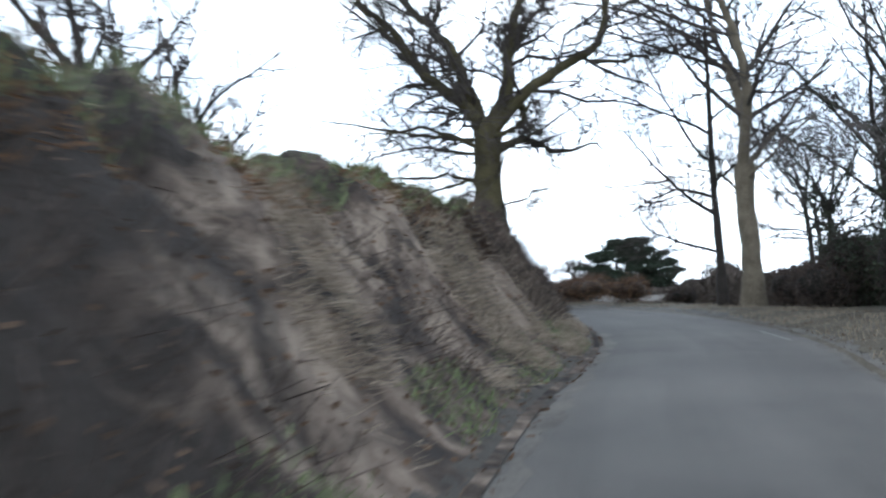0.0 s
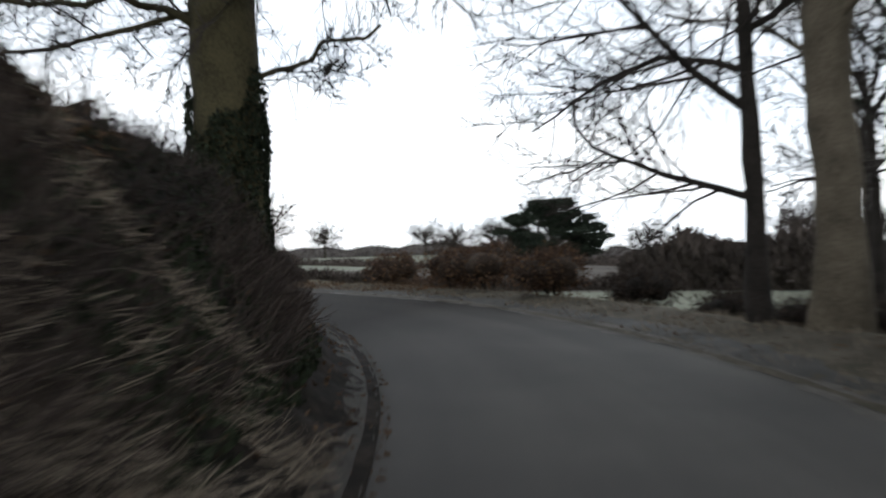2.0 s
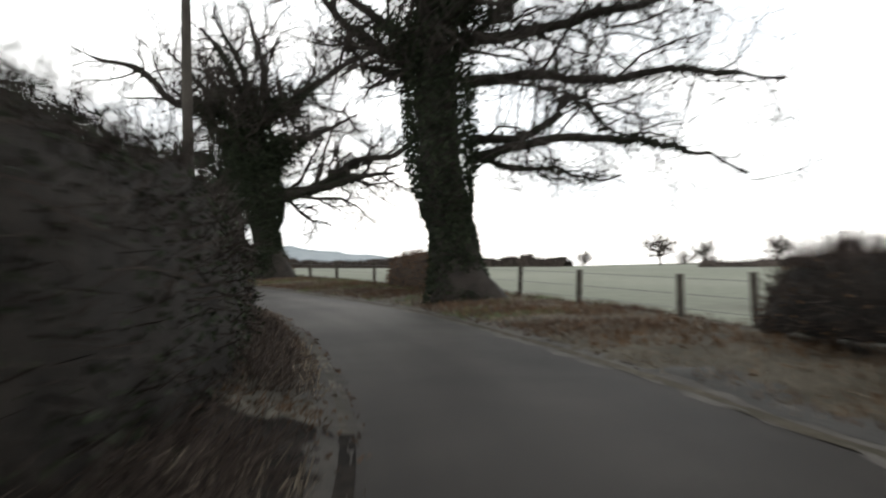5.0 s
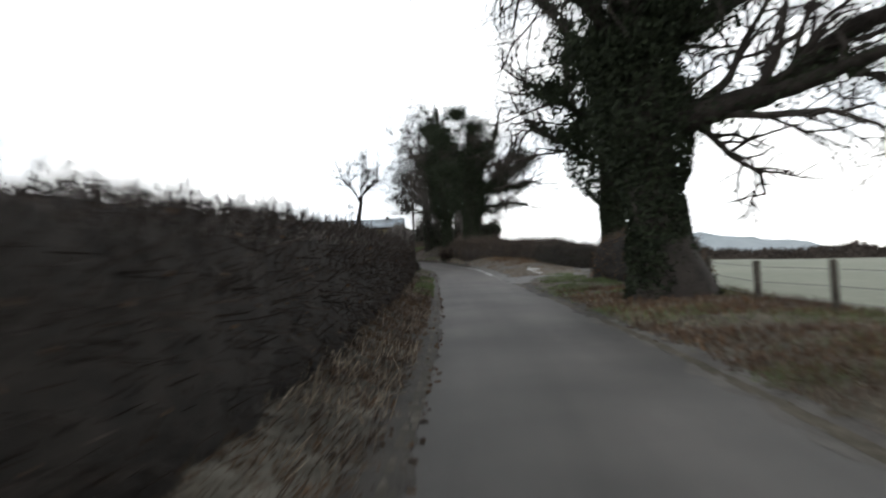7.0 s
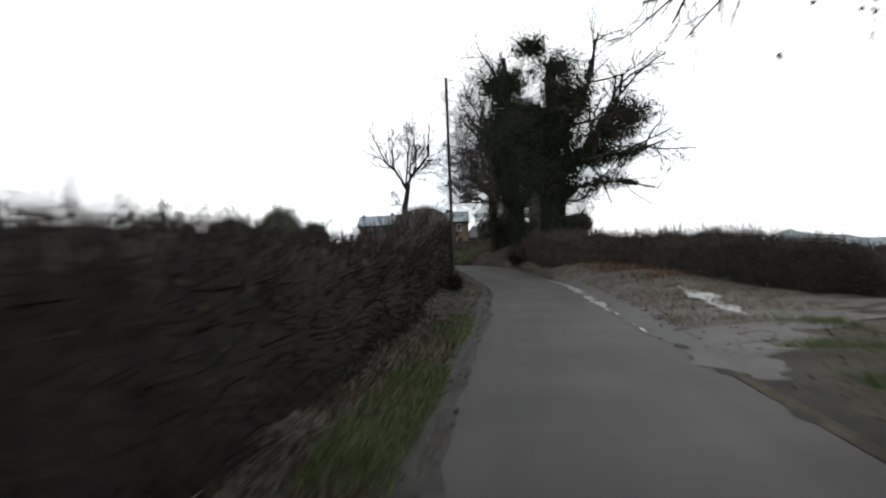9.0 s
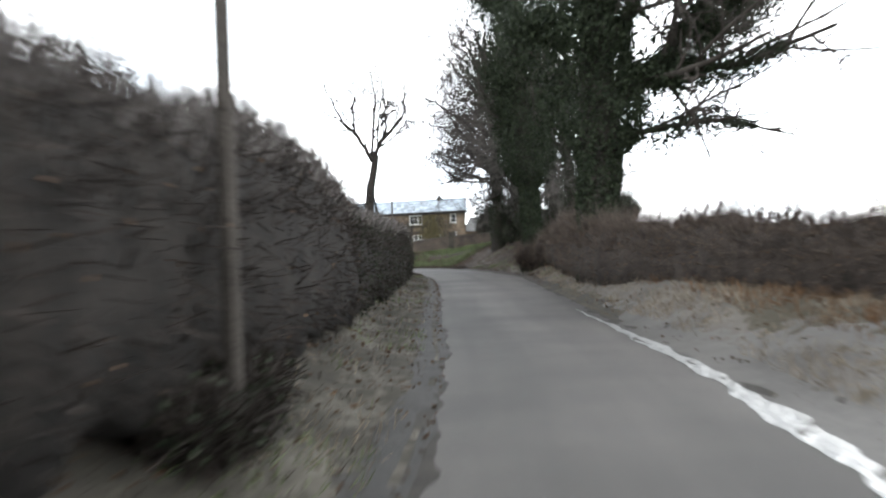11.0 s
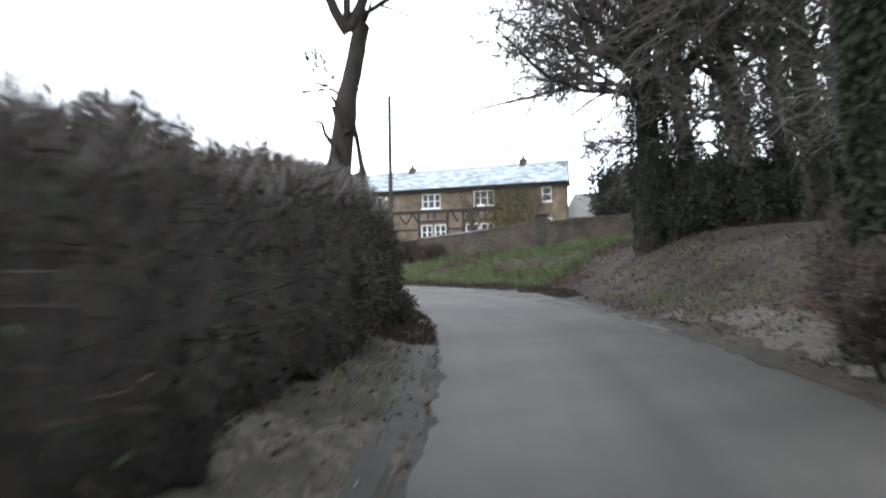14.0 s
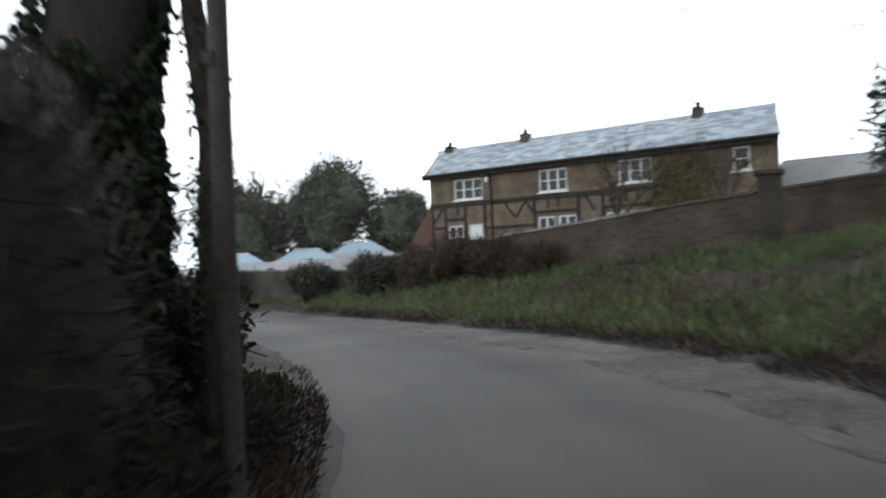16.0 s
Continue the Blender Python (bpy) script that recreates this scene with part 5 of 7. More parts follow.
def shrub(name, seed, place, size, high, label, twig, core, leaf=None, density=900, category="shrub", group="", lobes=5):
    """A loose bush of several leaning lobes: inner stems and a cloud of twigs and leaves."""
    rng = np.random.default_rng(seed)
    th = thing(name, place, label, category, group)
    pts, dirs = [], []
    inner = Soup()
    for k in range(lobes):
        a = 2 * np.pi * k / lobes + rng.random()
        off = np.array([math.cos(a), math.sin(a), 0]) * size * rng.uniform(0.15, 0.55)
        c = off + (0, 0, high * rng.uniform(0.45, 0.7))
        rad = np.array([size * rng.uniform(0.4, 0.6)] * 2 + [high * rng.uniform(0.3, 0.42)])
        part("stem", mesh("stem", *tube(wander(rng, off * 0.25 + (0, 0, -0.25), c - off * 0.25, np.linalg.norm(c) * 1.2, 6, 0.1), np.linspace(0.05, 0.015, 7) * max(1, high / 2.5), 5), BARK_DARK, True), BARK_DARK, th)
        m = density
        d = rng.normal(size=(m, 3))
        d /= np.linalg.norm(d, axis=1, keepdims=True)
        rr = (0.72 + 0.36 * rng.random(m)) * (1 + 0.28 * fbm(d * 2.2 + k, 1.6, seed))
        q = c + d * rad * rr[:, None]
        pts.append(q)
        dirs.append(d * 0.8 + rng.normal(size=(m, 3)) * 0.5 + (0, 0, 0.3))
        bm = bmesh.new()
        bmesh.ops.create_icosphere(bm, subdivisions=2, radius=1.0)
        vv = np.array([v.co for v in bm.verts])
        ff = np.array([[v.index for v in f.verts] for f in bm.faces])
        bm.free()
        vv = c + vv * rad * 0.72 * (1 + 0.3 * fbm(vv * 2 + k, 1.7, seed))[:, None]
        inner.add(vv, np.concatenate([ff, ff[:, 2:3]], 1)[:, :4])
    pts, dirs = np.concatenate(pts), np.concatenate(dirs)
    pts[:, 2] = np.maximum(pts[:, 2], 0.08)
    vi, fi = np.concatenate(inner.v), np.concatenate(inner.f)[:, :3]
    # Solid filling in place of the shade inside the bush.
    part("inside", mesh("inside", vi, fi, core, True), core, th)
    n = len(pts)
    part("brushwood", mesh("brushwood", *blades(rng, pts, dirs, rng.uniform(0.15, 0.4, n) * max(0.8, high / 2.6), rng.uniform(0.008, 0.022, n) * max(1, high / 3)), twig), twig, th)
    if leaf:
        lm, share, ls = leaf
        c2 = int(n * share)
        pk = rng.integers(0, n, c2)
        part("foliage", mesh("foliage", *blades(rng, pts[pk] + rng.normal(size=(c2, 3)) * 0.1, rng.normal(size=(c2, 3)), rng.uniform(0.7, 1.3, c2) * ls, rng.uniform(0.6, 1, c2) * ls), lm), lm, th)
    return th


# brown bushes by the field on the outside of the bend
for k, (x, y, r, h) in enumerate([(-0.4, -62.2, 1.2, 1.5), (-3.6, -66.0, 1.3, 1.5), (-5.4, -67.4, 1.4, 1.6), (-8.2, -70.0, 1.2, 1.4), (3.0, -62.5, 1.4, 1.7), (6.0, -60.0, 1.4, 1.9), (0.6, -64.8, 1.2, 1.3)]):
    shrub("roadside_bush", 100 + k, (x, y, stand(x, y)), r, h, "brown leafless bush at the field edge", TWIG_RED, CORE_RED, (RUST, 0.5, 0.08), 500, group="brown bushes")
# dark evergreens right of the first stretch
for k, (x, y, r, h) in enumerate([(-19.5, -79.8, 1.8, 2.7), (-23.0, -81.6, 2.0, 3.0), (-27.5, -83.2, 2.2, 3.6), (-32.5, -84.6, 2.3, 4.0), (-16.0, -80.0, 1.6, 2.4), (-13.0, -79.4, 1.4, 2.2), (-10.0, -80.0, 1.6, 2.4)]):
    shrub("holly_bush", 120 + k, (x, y, min(0.1, stand(x, y))), r, h, "dark evergreen bush beneath the roadside trees", TWIG, CORE, (EVERGREEN, 1.1, 0.10), 800, group="evergreen bushes")
for k, (x, y, h) in enumerate([(-20, -80.8, 10.5), (-24, -81.5, 11), (-31, -86, 9), (-17, -82.2, 10), (-37, -88, 9), (-28, -83.5, 11), (-11, -79.4, 8), (-6.5, -78.5, 9), (-2, -79, 9), (-8.5, -85, 10), (-14, -86.5, 11), (-20, -87.5, 11), (-26, -88.5, 12), (-32, -90.5, 11), (-3.5, -84, 10)]):
    bare_tree("thicket_tree", 140 + k, [(x, y, 0.0), (x + 0.1, y, h * 0.3), (x, y + 0.2, h * 0.55)], [0.16, 0.13, 0.1], ring(6, 55, h * 0.5, 0.075, 30 * k, 1.0, k) + ring(4, 25, h * 0.4, 0.06, 15 * k, 0.7, k + 5), [(7, 0.5, 0.75, 0.2, 0.14, 0.05, 0.5), (5, 0.5, 0.7, 0.2, 0.16, 0.04, 0.6), (10, 0.5, 0.7, 0.2, 0.2, 0.02, 0.6)], BARK_DARK, "twiggy bare tree with ivy in the thicket", group="thicket trees", thin=0.011, branch_mat=THICKET, ivy=(3200, h * 0.5, 0.6, 0.09, 0.6, 0.6) if k % 3 == 0 else None)
# evergreen at the end of the garden wall, and bushes along it
shrub("yew_bush", 150, (-0.2, 89.6, 1.2), 2.2, 4.4, "large dark rounded evergreen at the end of the garden wall", TWIG, CORE, (EVERGREEN, 3.2, 0.095), 1000)
shrub("yew_bush", 151, (3.6, 84.5, 1.7), 1.8, 2.6, "dark evergreen behind the bank", TWIG, CORE, (EVERGREEN, 2.4, 0.09), 700)
for k, (x, y, r, h) in enumerate([(-13.4, 91.5, 0.8, 1.35), (-12.1, 91.0, 0.8, 1.6), (-10.9, 90.5, 0.75, 1.5), (-9.8, 90.1, 0.7, 1.3), (-15.3, 92.1, 0.85, 1.1), (-18.0, 93.1, 0.75, 0.95), (-22.6, 94.9, 0.8, 1.0)]):
    if k < 4:
        shrub("wall_bush", 160 + k, (x, y, 0.45), r, h, "brown bush growing against the garden wall", TWIG, CORE_RED, (LITTER, 0.4, 0.05), 500, group="bushes at the wall")
    else:
        shrub("wall_bush", 160 + k, (x, y, 0.45), r, h, "dull olive bush beside the low wall", TWIG, CORE_BROWN, (FAR_OLIVE, 1.6, 0.07), 500, group="bushes at the wall")
shrub("roadside_bush", 170, (7.6, 68.5, stand(7.6, 68.5)), 1.6, 2.6, "holly growing at the foot of the ivy tree", TWIG, CORE, (EVERGREEN, 2.5, 0.1), 900)
for k, (x, y, r, h) in enumerate([(0.5, 79.9, 1.0, 2.3), (1.3, 78.7, 1.1, 1.6), (2.3, 77.8, 1.1, 2.1), (2.4, 81.0, 1.3, 2.5), (4.0, 79.4, 1.4, 2.4), (5.4, 77.6, 1.4, 2.6), (3.4, 76.6, 1.0, 1.5), (6.4, 73.0, 1.4, 2.4)]):
    shrub("holly_bush", 240 + k, (x, y, stand(x, y)), r, h, "dark holly beneath the trees on the bank", TWIG, CORE, (EVERGREEN, 1.8, 0.10), 450, group="hollies on the bank")

for k, (x, y, r, h) in enumerate([(-14.2, -77.6, 1.0, 1.3), (-16.4, -78.2, 1.2, 1.5), (-18.4, -77.6, 1.0, 1.2), (-12.0, -76.2, 0.9, 1.0), (-20.6, -78.6, 1.1, 1.5), (-10.3, -74.6, 1.0, 1.1), (-8.8, -72.6, 1.0, 1.1)]):
    shrub("undergrowth", 180 + k, (x, y, min(0.1, stand(x, y))), r, h + 0.2, "dark brown undergrowth at the foot of the trees", TWIG, CORE, (MOULD, 0.6, 0.06), 340, group="undergrowth")
for k, (x, y, r, h) in enumerate([(-8.5, 72.9, 0.9, 1.9), (-10.4, 76.4, 1.0, 1.3), (-8.9, 75.6, 0.7, 0.9), (-11.8, 78.4, 1.0, 0.8), (-13.8, 81.2, 1.0, 0.7), (-16.4, 84.4, 1.0, 0.6)]):
    shrub("undergrowth", 200 + k, (x, y, 0.4), r, h, "dark tangled undergrowth at the bend", TWIG, CORE, (IVY, 1.2, 0.09), 340, group="undergrowth")
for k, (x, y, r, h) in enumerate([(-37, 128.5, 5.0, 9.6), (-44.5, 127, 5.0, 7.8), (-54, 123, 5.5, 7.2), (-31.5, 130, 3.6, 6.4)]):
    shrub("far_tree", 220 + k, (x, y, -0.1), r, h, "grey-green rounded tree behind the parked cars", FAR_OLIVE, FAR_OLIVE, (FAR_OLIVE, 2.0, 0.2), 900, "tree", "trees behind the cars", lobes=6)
for k, (s, lat, r, h) in enumerate([(173, -2.4, 0.8, 1.3), (176, -2.5, 0.9, 1.5), (179, -2.4, 0.9, 1.4), (182, -2.3, 0.8, 0.9), (185, -2.3, 0.8, 0.6)]):
    q = along(s, lat)
    shrub("bramble", 230 + k, (q[0], q[1], 0.35), r, h, "dark bramble and ivy tangle on the hedge bank", TWIG, CORE, (IVY, 1.2, 0.07), 320, group="brambles at the bend")
for k, (s, lat) in enumerate([(179.5, -1.8), (181.3, -1.7), (182.6, -1.75), (184.0, -1.6), (185.2, -1.75), (187, -1.6)]):
    q = along(s, lat)
    shrub("bramble", 250 + k, (q[0], q[1], 0.1), 0.45, 0.55 - 0.06 * k, "low dark bramble at the edge of the lane", TWIG, CORE, (IVY, 1.0, 0.05), 350, group="brambles at the bend", lobes=4)
for k, (x, y, h) in enumerate([(-0.15, 21.9, 0.55), (-0.2, 22.7, 0.65), (-0.35, 23.6, 0.6)]):
    shrub("bramble", 270 + k, (x, y, 0.12), 0.36, h, "low dark bramble round the foot of the telegraph pole", TWIG_DARK, CORE, (IVY, 0.5, 0.05), 350, group="brambles by the pole", lobes=4)
for k, (x, y, r, h) in enumerate([(2.15, 61.4, 0.75, 1.5), (2.3, 63.0, 0.85, 1.9), (3.1, 60.2, 0.9, 1.9), (2.9, 64.6, 0.9, 1.6)]):
    shrub("bramble", 260 + k, (x, y, stand(x, y)), r, h, "brown bramble thicket round the foot of the ivy tree", TWIG_BROWN, CORE_BROWN, (MOULD, 0.5, 0.06), 380, group="brambles by the ivy tree")


# ---- distance: hedgerows, woods, single trees and hills ----
def far_row(name, seed, pts, high, deep, label, mat, n, foot=-0.3):
    """A far hedgerow or wood: a lumpy mass with fine sprays all over its uneven top."""
    rng = np.random.default_rng(seed)
    line = smooth_line(pts, 1.5)
    base = np.array([*line[0], foot])
    th = thing(name, base, label, "trees", "", "stuff")
    m = len(line)
    tg = np.gradient(line, axis=0)
    tg /= np.linalg.norm(tg, axis=1, keepdims=True)
    rt = np.stack([tg[:, 1], -tg[:, 0]], 1)

    def crest(p):
        q = np.concatenate([p, np.zeros((len(p), 1))], 1)
        return high * (0.55 + 0.45 * np.clip(fbm(q, 2.0 / high, seed) + 0.35, 0, 1) + 0.12 * fbm(q, 6.0 / high, seed + 1.0))

    prof = [(-0.5, 0.0), (-0.48, 0.5), (-0.3, 0.78), (0.0, 0.86), (0.3, 0.78), (0.5, 0.0)]
    v = np.zeros((m, len(prof), 3))
    top = crest(line)
    gz = ground_level(line[:, 0], line[:, 1])
    for k, (a, z) in enumerate(prof):
        v[:, k, :2] = line + rt * (a * deep)
        v[:, k, 2] = z * top + gz
    v += 0.06 * high * fbm(v, 5.0 / high, seed + 3.0)[..., None] * np.array([1, 1, 0.6])
    w = len(prof)
    i, j = np.meshgrid(np.arange(m - 1), np.arange(w - 1), indexing="ij")
    part("mass", mesh("mass", v.reshape(-1, 3) - base * [1, 1, 0], np.stack([i * w + j, i * w + j + 1, (i + 1) * w + j + 1, (i + 1) * w + j], -1).reshape(-1, 4), mat, True), mat, th)
    q = rng.random(n) * (m - 1.001)
    ii = q.astype(int)
    jj = rng.integers(0, w - 1, n)
    fr, fk = (q - ii)[:, None], rng.random(n)[:, None]
    s = (v[ii, jj] * (1 - fr) + v[ii + 1, jj] * fr) * (1 - fk) + (v[ii, jj + 1] * (1 - fr) + v[ii + 1, jj + 1] * fr) * fk
    size = high ** 0.6 * rng.uniform(0.14, 0.5, n)
    part("spray", mesh("spray", *blades(rng, s - base * [1, 1, 0], rng.normal(size=(n, 3)) * 0.7 + (0, 0, 1.0), size, size * 0.22), mat), mat, th)
    return th


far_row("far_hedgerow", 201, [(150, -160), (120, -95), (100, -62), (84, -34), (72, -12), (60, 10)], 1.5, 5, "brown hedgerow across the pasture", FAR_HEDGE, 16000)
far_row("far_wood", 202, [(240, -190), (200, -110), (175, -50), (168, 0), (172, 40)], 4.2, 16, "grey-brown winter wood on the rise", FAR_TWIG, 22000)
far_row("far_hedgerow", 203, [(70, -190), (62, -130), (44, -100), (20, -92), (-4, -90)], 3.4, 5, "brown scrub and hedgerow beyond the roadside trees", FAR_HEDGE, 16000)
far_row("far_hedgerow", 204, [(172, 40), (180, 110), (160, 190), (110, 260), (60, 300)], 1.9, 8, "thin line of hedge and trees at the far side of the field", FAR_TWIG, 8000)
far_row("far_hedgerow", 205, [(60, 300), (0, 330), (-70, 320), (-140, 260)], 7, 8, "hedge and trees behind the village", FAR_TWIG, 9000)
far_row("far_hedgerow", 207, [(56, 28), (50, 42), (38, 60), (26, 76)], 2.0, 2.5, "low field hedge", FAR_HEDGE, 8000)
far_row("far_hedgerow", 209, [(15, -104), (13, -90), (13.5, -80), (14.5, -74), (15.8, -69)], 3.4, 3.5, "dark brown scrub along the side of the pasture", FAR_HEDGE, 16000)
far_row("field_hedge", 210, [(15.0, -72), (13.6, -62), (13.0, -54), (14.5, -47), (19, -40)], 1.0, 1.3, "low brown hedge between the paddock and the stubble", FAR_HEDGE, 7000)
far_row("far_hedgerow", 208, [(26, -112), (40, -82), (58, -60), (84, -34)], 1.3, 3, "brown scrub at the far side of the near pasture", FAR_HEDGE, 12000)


def field_tree(seed, x, y, h, label="bare oak standing alone in the fields"):
    z = ground_at(x, y)
    trunk = [(x, y, z - 0.1), (x + 0.1, y, z + h * 0.18), (x, y + 0.1, z + h * 0.34)]
    limbs = ring(9, 14, h * 0.42, h * 0.010, 10, 0.85, seed) + ring(10, 38, h * 0.48, h * 0.011, 30, 1.0, seed + 1) + ring(7, 66, h * 0.46, h * 0.012, 50, 1.0, seed + 2)
    return bare_tree("field_tree", seed, trunk, [h * 0.035, h * 0.028, h * 0.022], limbs, [(6, 0.5, 0.75, 0.15, 0.14, 0.02, 0.5), (5, 0.55, 0.75, 0.15, 0.16, 0.02, 0.8), (6, 0.6, 0.75, 0.15, 0.16, 0.02, 0.9)], BARK, label, group="field trees", branch_mat=FAR_HEDGE, sides=8, thin=h * 0.0026)


field_tree(301, 112.8, 9.5, 15.5)
field_tree(302, 128, 4, 9.0)
field_tree(303, 126.4, 90, 10.5)
field_tree(304, 192, 205, 9.5)
for k, (x, y, h) in enumerate([(150, 100, 9), (158, 84, 10), (165, 70, 9), (146, -12, 10), (152, -26, 12), (158, -38, 13), (150, -60, 11), (215, 175, 9), (120, -88, 13), (112, -102, 14), (96, -104, 12), (135, -22, 10), (140, -33, 11), (90, -84, 9), (80, -90, 10), (-46, 128, 12), (-56, 126, 13)]):
    field_tree(310 + k, x, y, h)


# the pine by the pasture: tiered dark clumps on bare stems
def pine(place, seed):
    rng = np.random.default_rng(seed)
    th = thing("pine_tree", place, "dark spreading pines with flat-topped tiers of needles", "tree")
    stems, pts = Soup(), []
    for x, h in ((-5.5, 8.0), (-2.6, 10.6), (0.6, 11.3), (3.5, 10.4), (5.9, 8.8)):
        ln = wander(rng, (x * 0.42, -x * 0.9, -0.3), (0.05, 0, 1), h, 6, 0.05)
        part("stem", mesh("stem", *tube(ln, np.linspace(0.3, 0.08, 7), 6), BARK_DARK, True), BARK_DARK, th)
        for _ in range(15):
            z = h * rng.uniform(0.2, 1.0)
            a = rng.random() * 2 * np.pi
            reach = (h - z) * 0.4 + 1.5
            c = np.array([x * 0.42, -x * 0.9, z]) + np.array([math.cos(a), math.sin(a), 0.1]) * reach * rng.uniform(0.3, 1.0)
            stems.add(*tube(np.array([[x * 0.42, -x * 0.9, z - 0.4], c]), [0.06, 0.02], 4))
            pts.append(c + rng.normal(size=(330, 3)) * (0.78, 0.78, 0.27))
    pts = np.concatenate(pts)
    part("branchwork", stems.mesh("branchwork", BARK_DARK, True), BARK_DARK, th)
    part("needles", mesh("needles", *blades(rng, pts, rng.normal(size=pts.shape) + (0, 0, 0.5), rng.uniform(0.3, 0.65, len(pts)), rng.uniform(0.15, 0.3, len(pts))), PINE_GREEN), PINE_GREEN, th, "dark needle clumps")


pine((104, -48.5, ground_at(104, -48.5) - 0.1), 7)
# hills on the horizon
hill = thing("hills", (0, 0, 0), "hills on the horizon, their haze put into a pale grey", "hills", "", "structure")
ha = np.linspace(radians(-60), radians(125), 280)
hz = -48 + 60 * np.exp(-np.abs((ha - radians(17.3)) / radians(1.9)) ** 2) + 38 * np.exp(-np.abs((ha - radians(22.3)) / radians(2.8)) ** 3) + 24 * np.exp(-((ha - radians(19.8)) / radians(2.0)) ** 2) + 22 * np.exp(-((ha - radians(26.5)) / radians(2.5)) ** 2) + 2 * np.sin(ha * 31) + 1.6 * np.sin(ha * 97) + 1.0 * np.sin(ha * 211)
ho = np.stack([np.sin(ha) * 1500, np.cos(ha) * 1500, np.full_like(ha, -72)], 1)
hb = ho * [1.12, 1.12, 0] + np.stack([ha * 0, ha * 0, hz], 1)
hc = ho * [1.3, 1.3, 1]
hv = np.concatenate([ho, hb, hc])
hi = np.arange(279)
hf = np.concatenate([np.stack([hi, hi + 1, hi + 281, hi + 280], 1), np.stack([hi + 280, hi + 281, hi + 561, hi + 560], 1)])
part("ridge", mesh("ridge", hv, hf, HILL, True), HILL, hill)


# ---- poles and fence ----
def pole(place, high, r, label, lean=(0, 0)):
    th = thing("telegraph_pole", place, label, "pole", "telegraph poles")
    ln = np.array([(0, 0, -0.5), (lean[0] * 0.5, lean[1] * 0.5, high * 0.5), (lean[0], lean[1], high - 0.04), (lean[0], lean[1], high)])
    part("shaft", mesh("shaft", *tube(ln, [r * 1.15, r, r * 0.82, r * 0.55], 12), POLE_WOOD, True), POLE_WOOD, th)
    bm = bmesh.new()
    box(bm, -0.04, 0.04, -r - 0.02, -r + 0.02, 2.2, 2.28, 0.005)
    part("plate", bm, POST_WOOD, th, "small dark plate")
    return th


pole((-1.1, -33.7, 0.4), 8.2, 0.15, "tall telegraph pole in the hedge")
pole((-0.05, 22.4, 0.5), 7.4, 0.062, "grey telegraph pole standing in the hedge bank")
pole((-7.0, 73.85, 0.45), 5.4, 0.06, "weathered wooden pole at the bend", (0.05, 0.0))


def fence(points, label):
    th = thing("fence", (points[0][0], points[0][1], 0), label, "fence")
    o = np.array([points[0][0], points[0][1], 0])
    rng = np.random.default_rng(5)
    tops = []
    for x, y in points:
        bm = bmesh.new()
        box(bm, -0.06, 0.06, -0.06, 0.06, -0.35, 1.12 + rng.uniform(-0.06, 0.06), 0.012)
        ob = part("post", bm, POST_WOOD, th)
        ob.location = Vector((x, y, 0)) - Vector(o)
        ob.rotation_euler = (rng.normal() * 0.03, rng.normal() * 0.03, rng.random())
        tops.append(np.array([x, y, 0]) - o)
    for z in (0.35, 0.65, 0.98):
        part("wire", mesh("wire", *tube(np.array(tops) + (0, 0, z), [0.006] * len(tops), 4), WIRE), WIRE, th)


fence([(6.6, -45.6), (7.05, -43.2), (8.0, -38.4), (8.6, -34.6), (9.2, -30.0), (9.6, -25.5), (9.5, -21), (9.2, -17), (8.7, -14.4), (9.2, -9.5)], "wooden post and wire fence along the pasture")


# ---- field entrance: wet mud and standing water ----
mud = new("mud_patch", ribbon("mud_patch", 112, 148, 0.25, lambda s: right_edge(s) - 0.3 + 1.6 * ragged(s, 4.0) + float(np.interp(s, [112, 114, 140, 148], [0.5, 0, 0, 0.6])) + np.linspace(0, 1, 10) * (float(np.interp(s, [112, 116, 120, 129, 134, 140, 148], [0.1, 2.0, 6.0, 5.5, 2.6, 1.2, 0.05])) * (1 + 1.5 * ragged(s, 5.0))), lambda s, lat, p: on_top(0.010)(s, lat, p), MUD))
tagged(mud, "wet churned mud in the field entrance", "mud", kind="structure")


def puddle(s0, s1, lat, wide, label, seed):
    n = int((s1 - s0) / 0.12) + 2
    s = np.linspace(s0, s1, n)
    w = wide * np.sin(np.linspace(0.05, np.pi - 0.05, n)) ** 1.1 * (1 + 0.2 * np.sin(s * 0.9 + seed) + 0.22 * np.sin(s * 2.3) + 0.16 * np.sin(s * 5.1 + seed) + 0.1 * np.sin(s * 9.7))
    c = np.interp(s, np.linspace(s0, s1, len(lat)), lat) + 0.02 * np.sin(s * 1.1 + seed) + 0.02 * np.sin(s * 3.7)
    ss, la = np.repeat(s[:, None], 3, 1), np.stack([c - w / 2, c, c + w / 2], 1)
    z = max_level(ss, la, along(ss, la)).max(1)
    k = np.ones(7) / 7
    z = np.maximum(np.convolve(np.pad(z, 3, mode="edge"), k, "valid"), z)
    v = along(ss[:, [0, 2]], la[:, [0, 2]], z[:, None]).reshape(-1, 3)
    i = np.arange(n - 1) * 2
    ob = new("puddle", mesh("puddle", v, np.stack([i, i + 1, i + 3, i + 2], 1), WATER, True))
    tagged(ob, label, "puddle", "puddles", "structure")


top_level = on_top(0.012)


def max_level(s, lat, p):
    return top_level(s, lat, p) - 0.006


STRIP = "narrow strip of water shining along the road edge"
puddle(117, 147.5, (2.44, 2.42, 2.5, 2.62), 0.30, STRIP, 1)
puddle(119, 127, (4.5, 4.8), 0.6, "shallow water lying in the muddy entrance", 2)


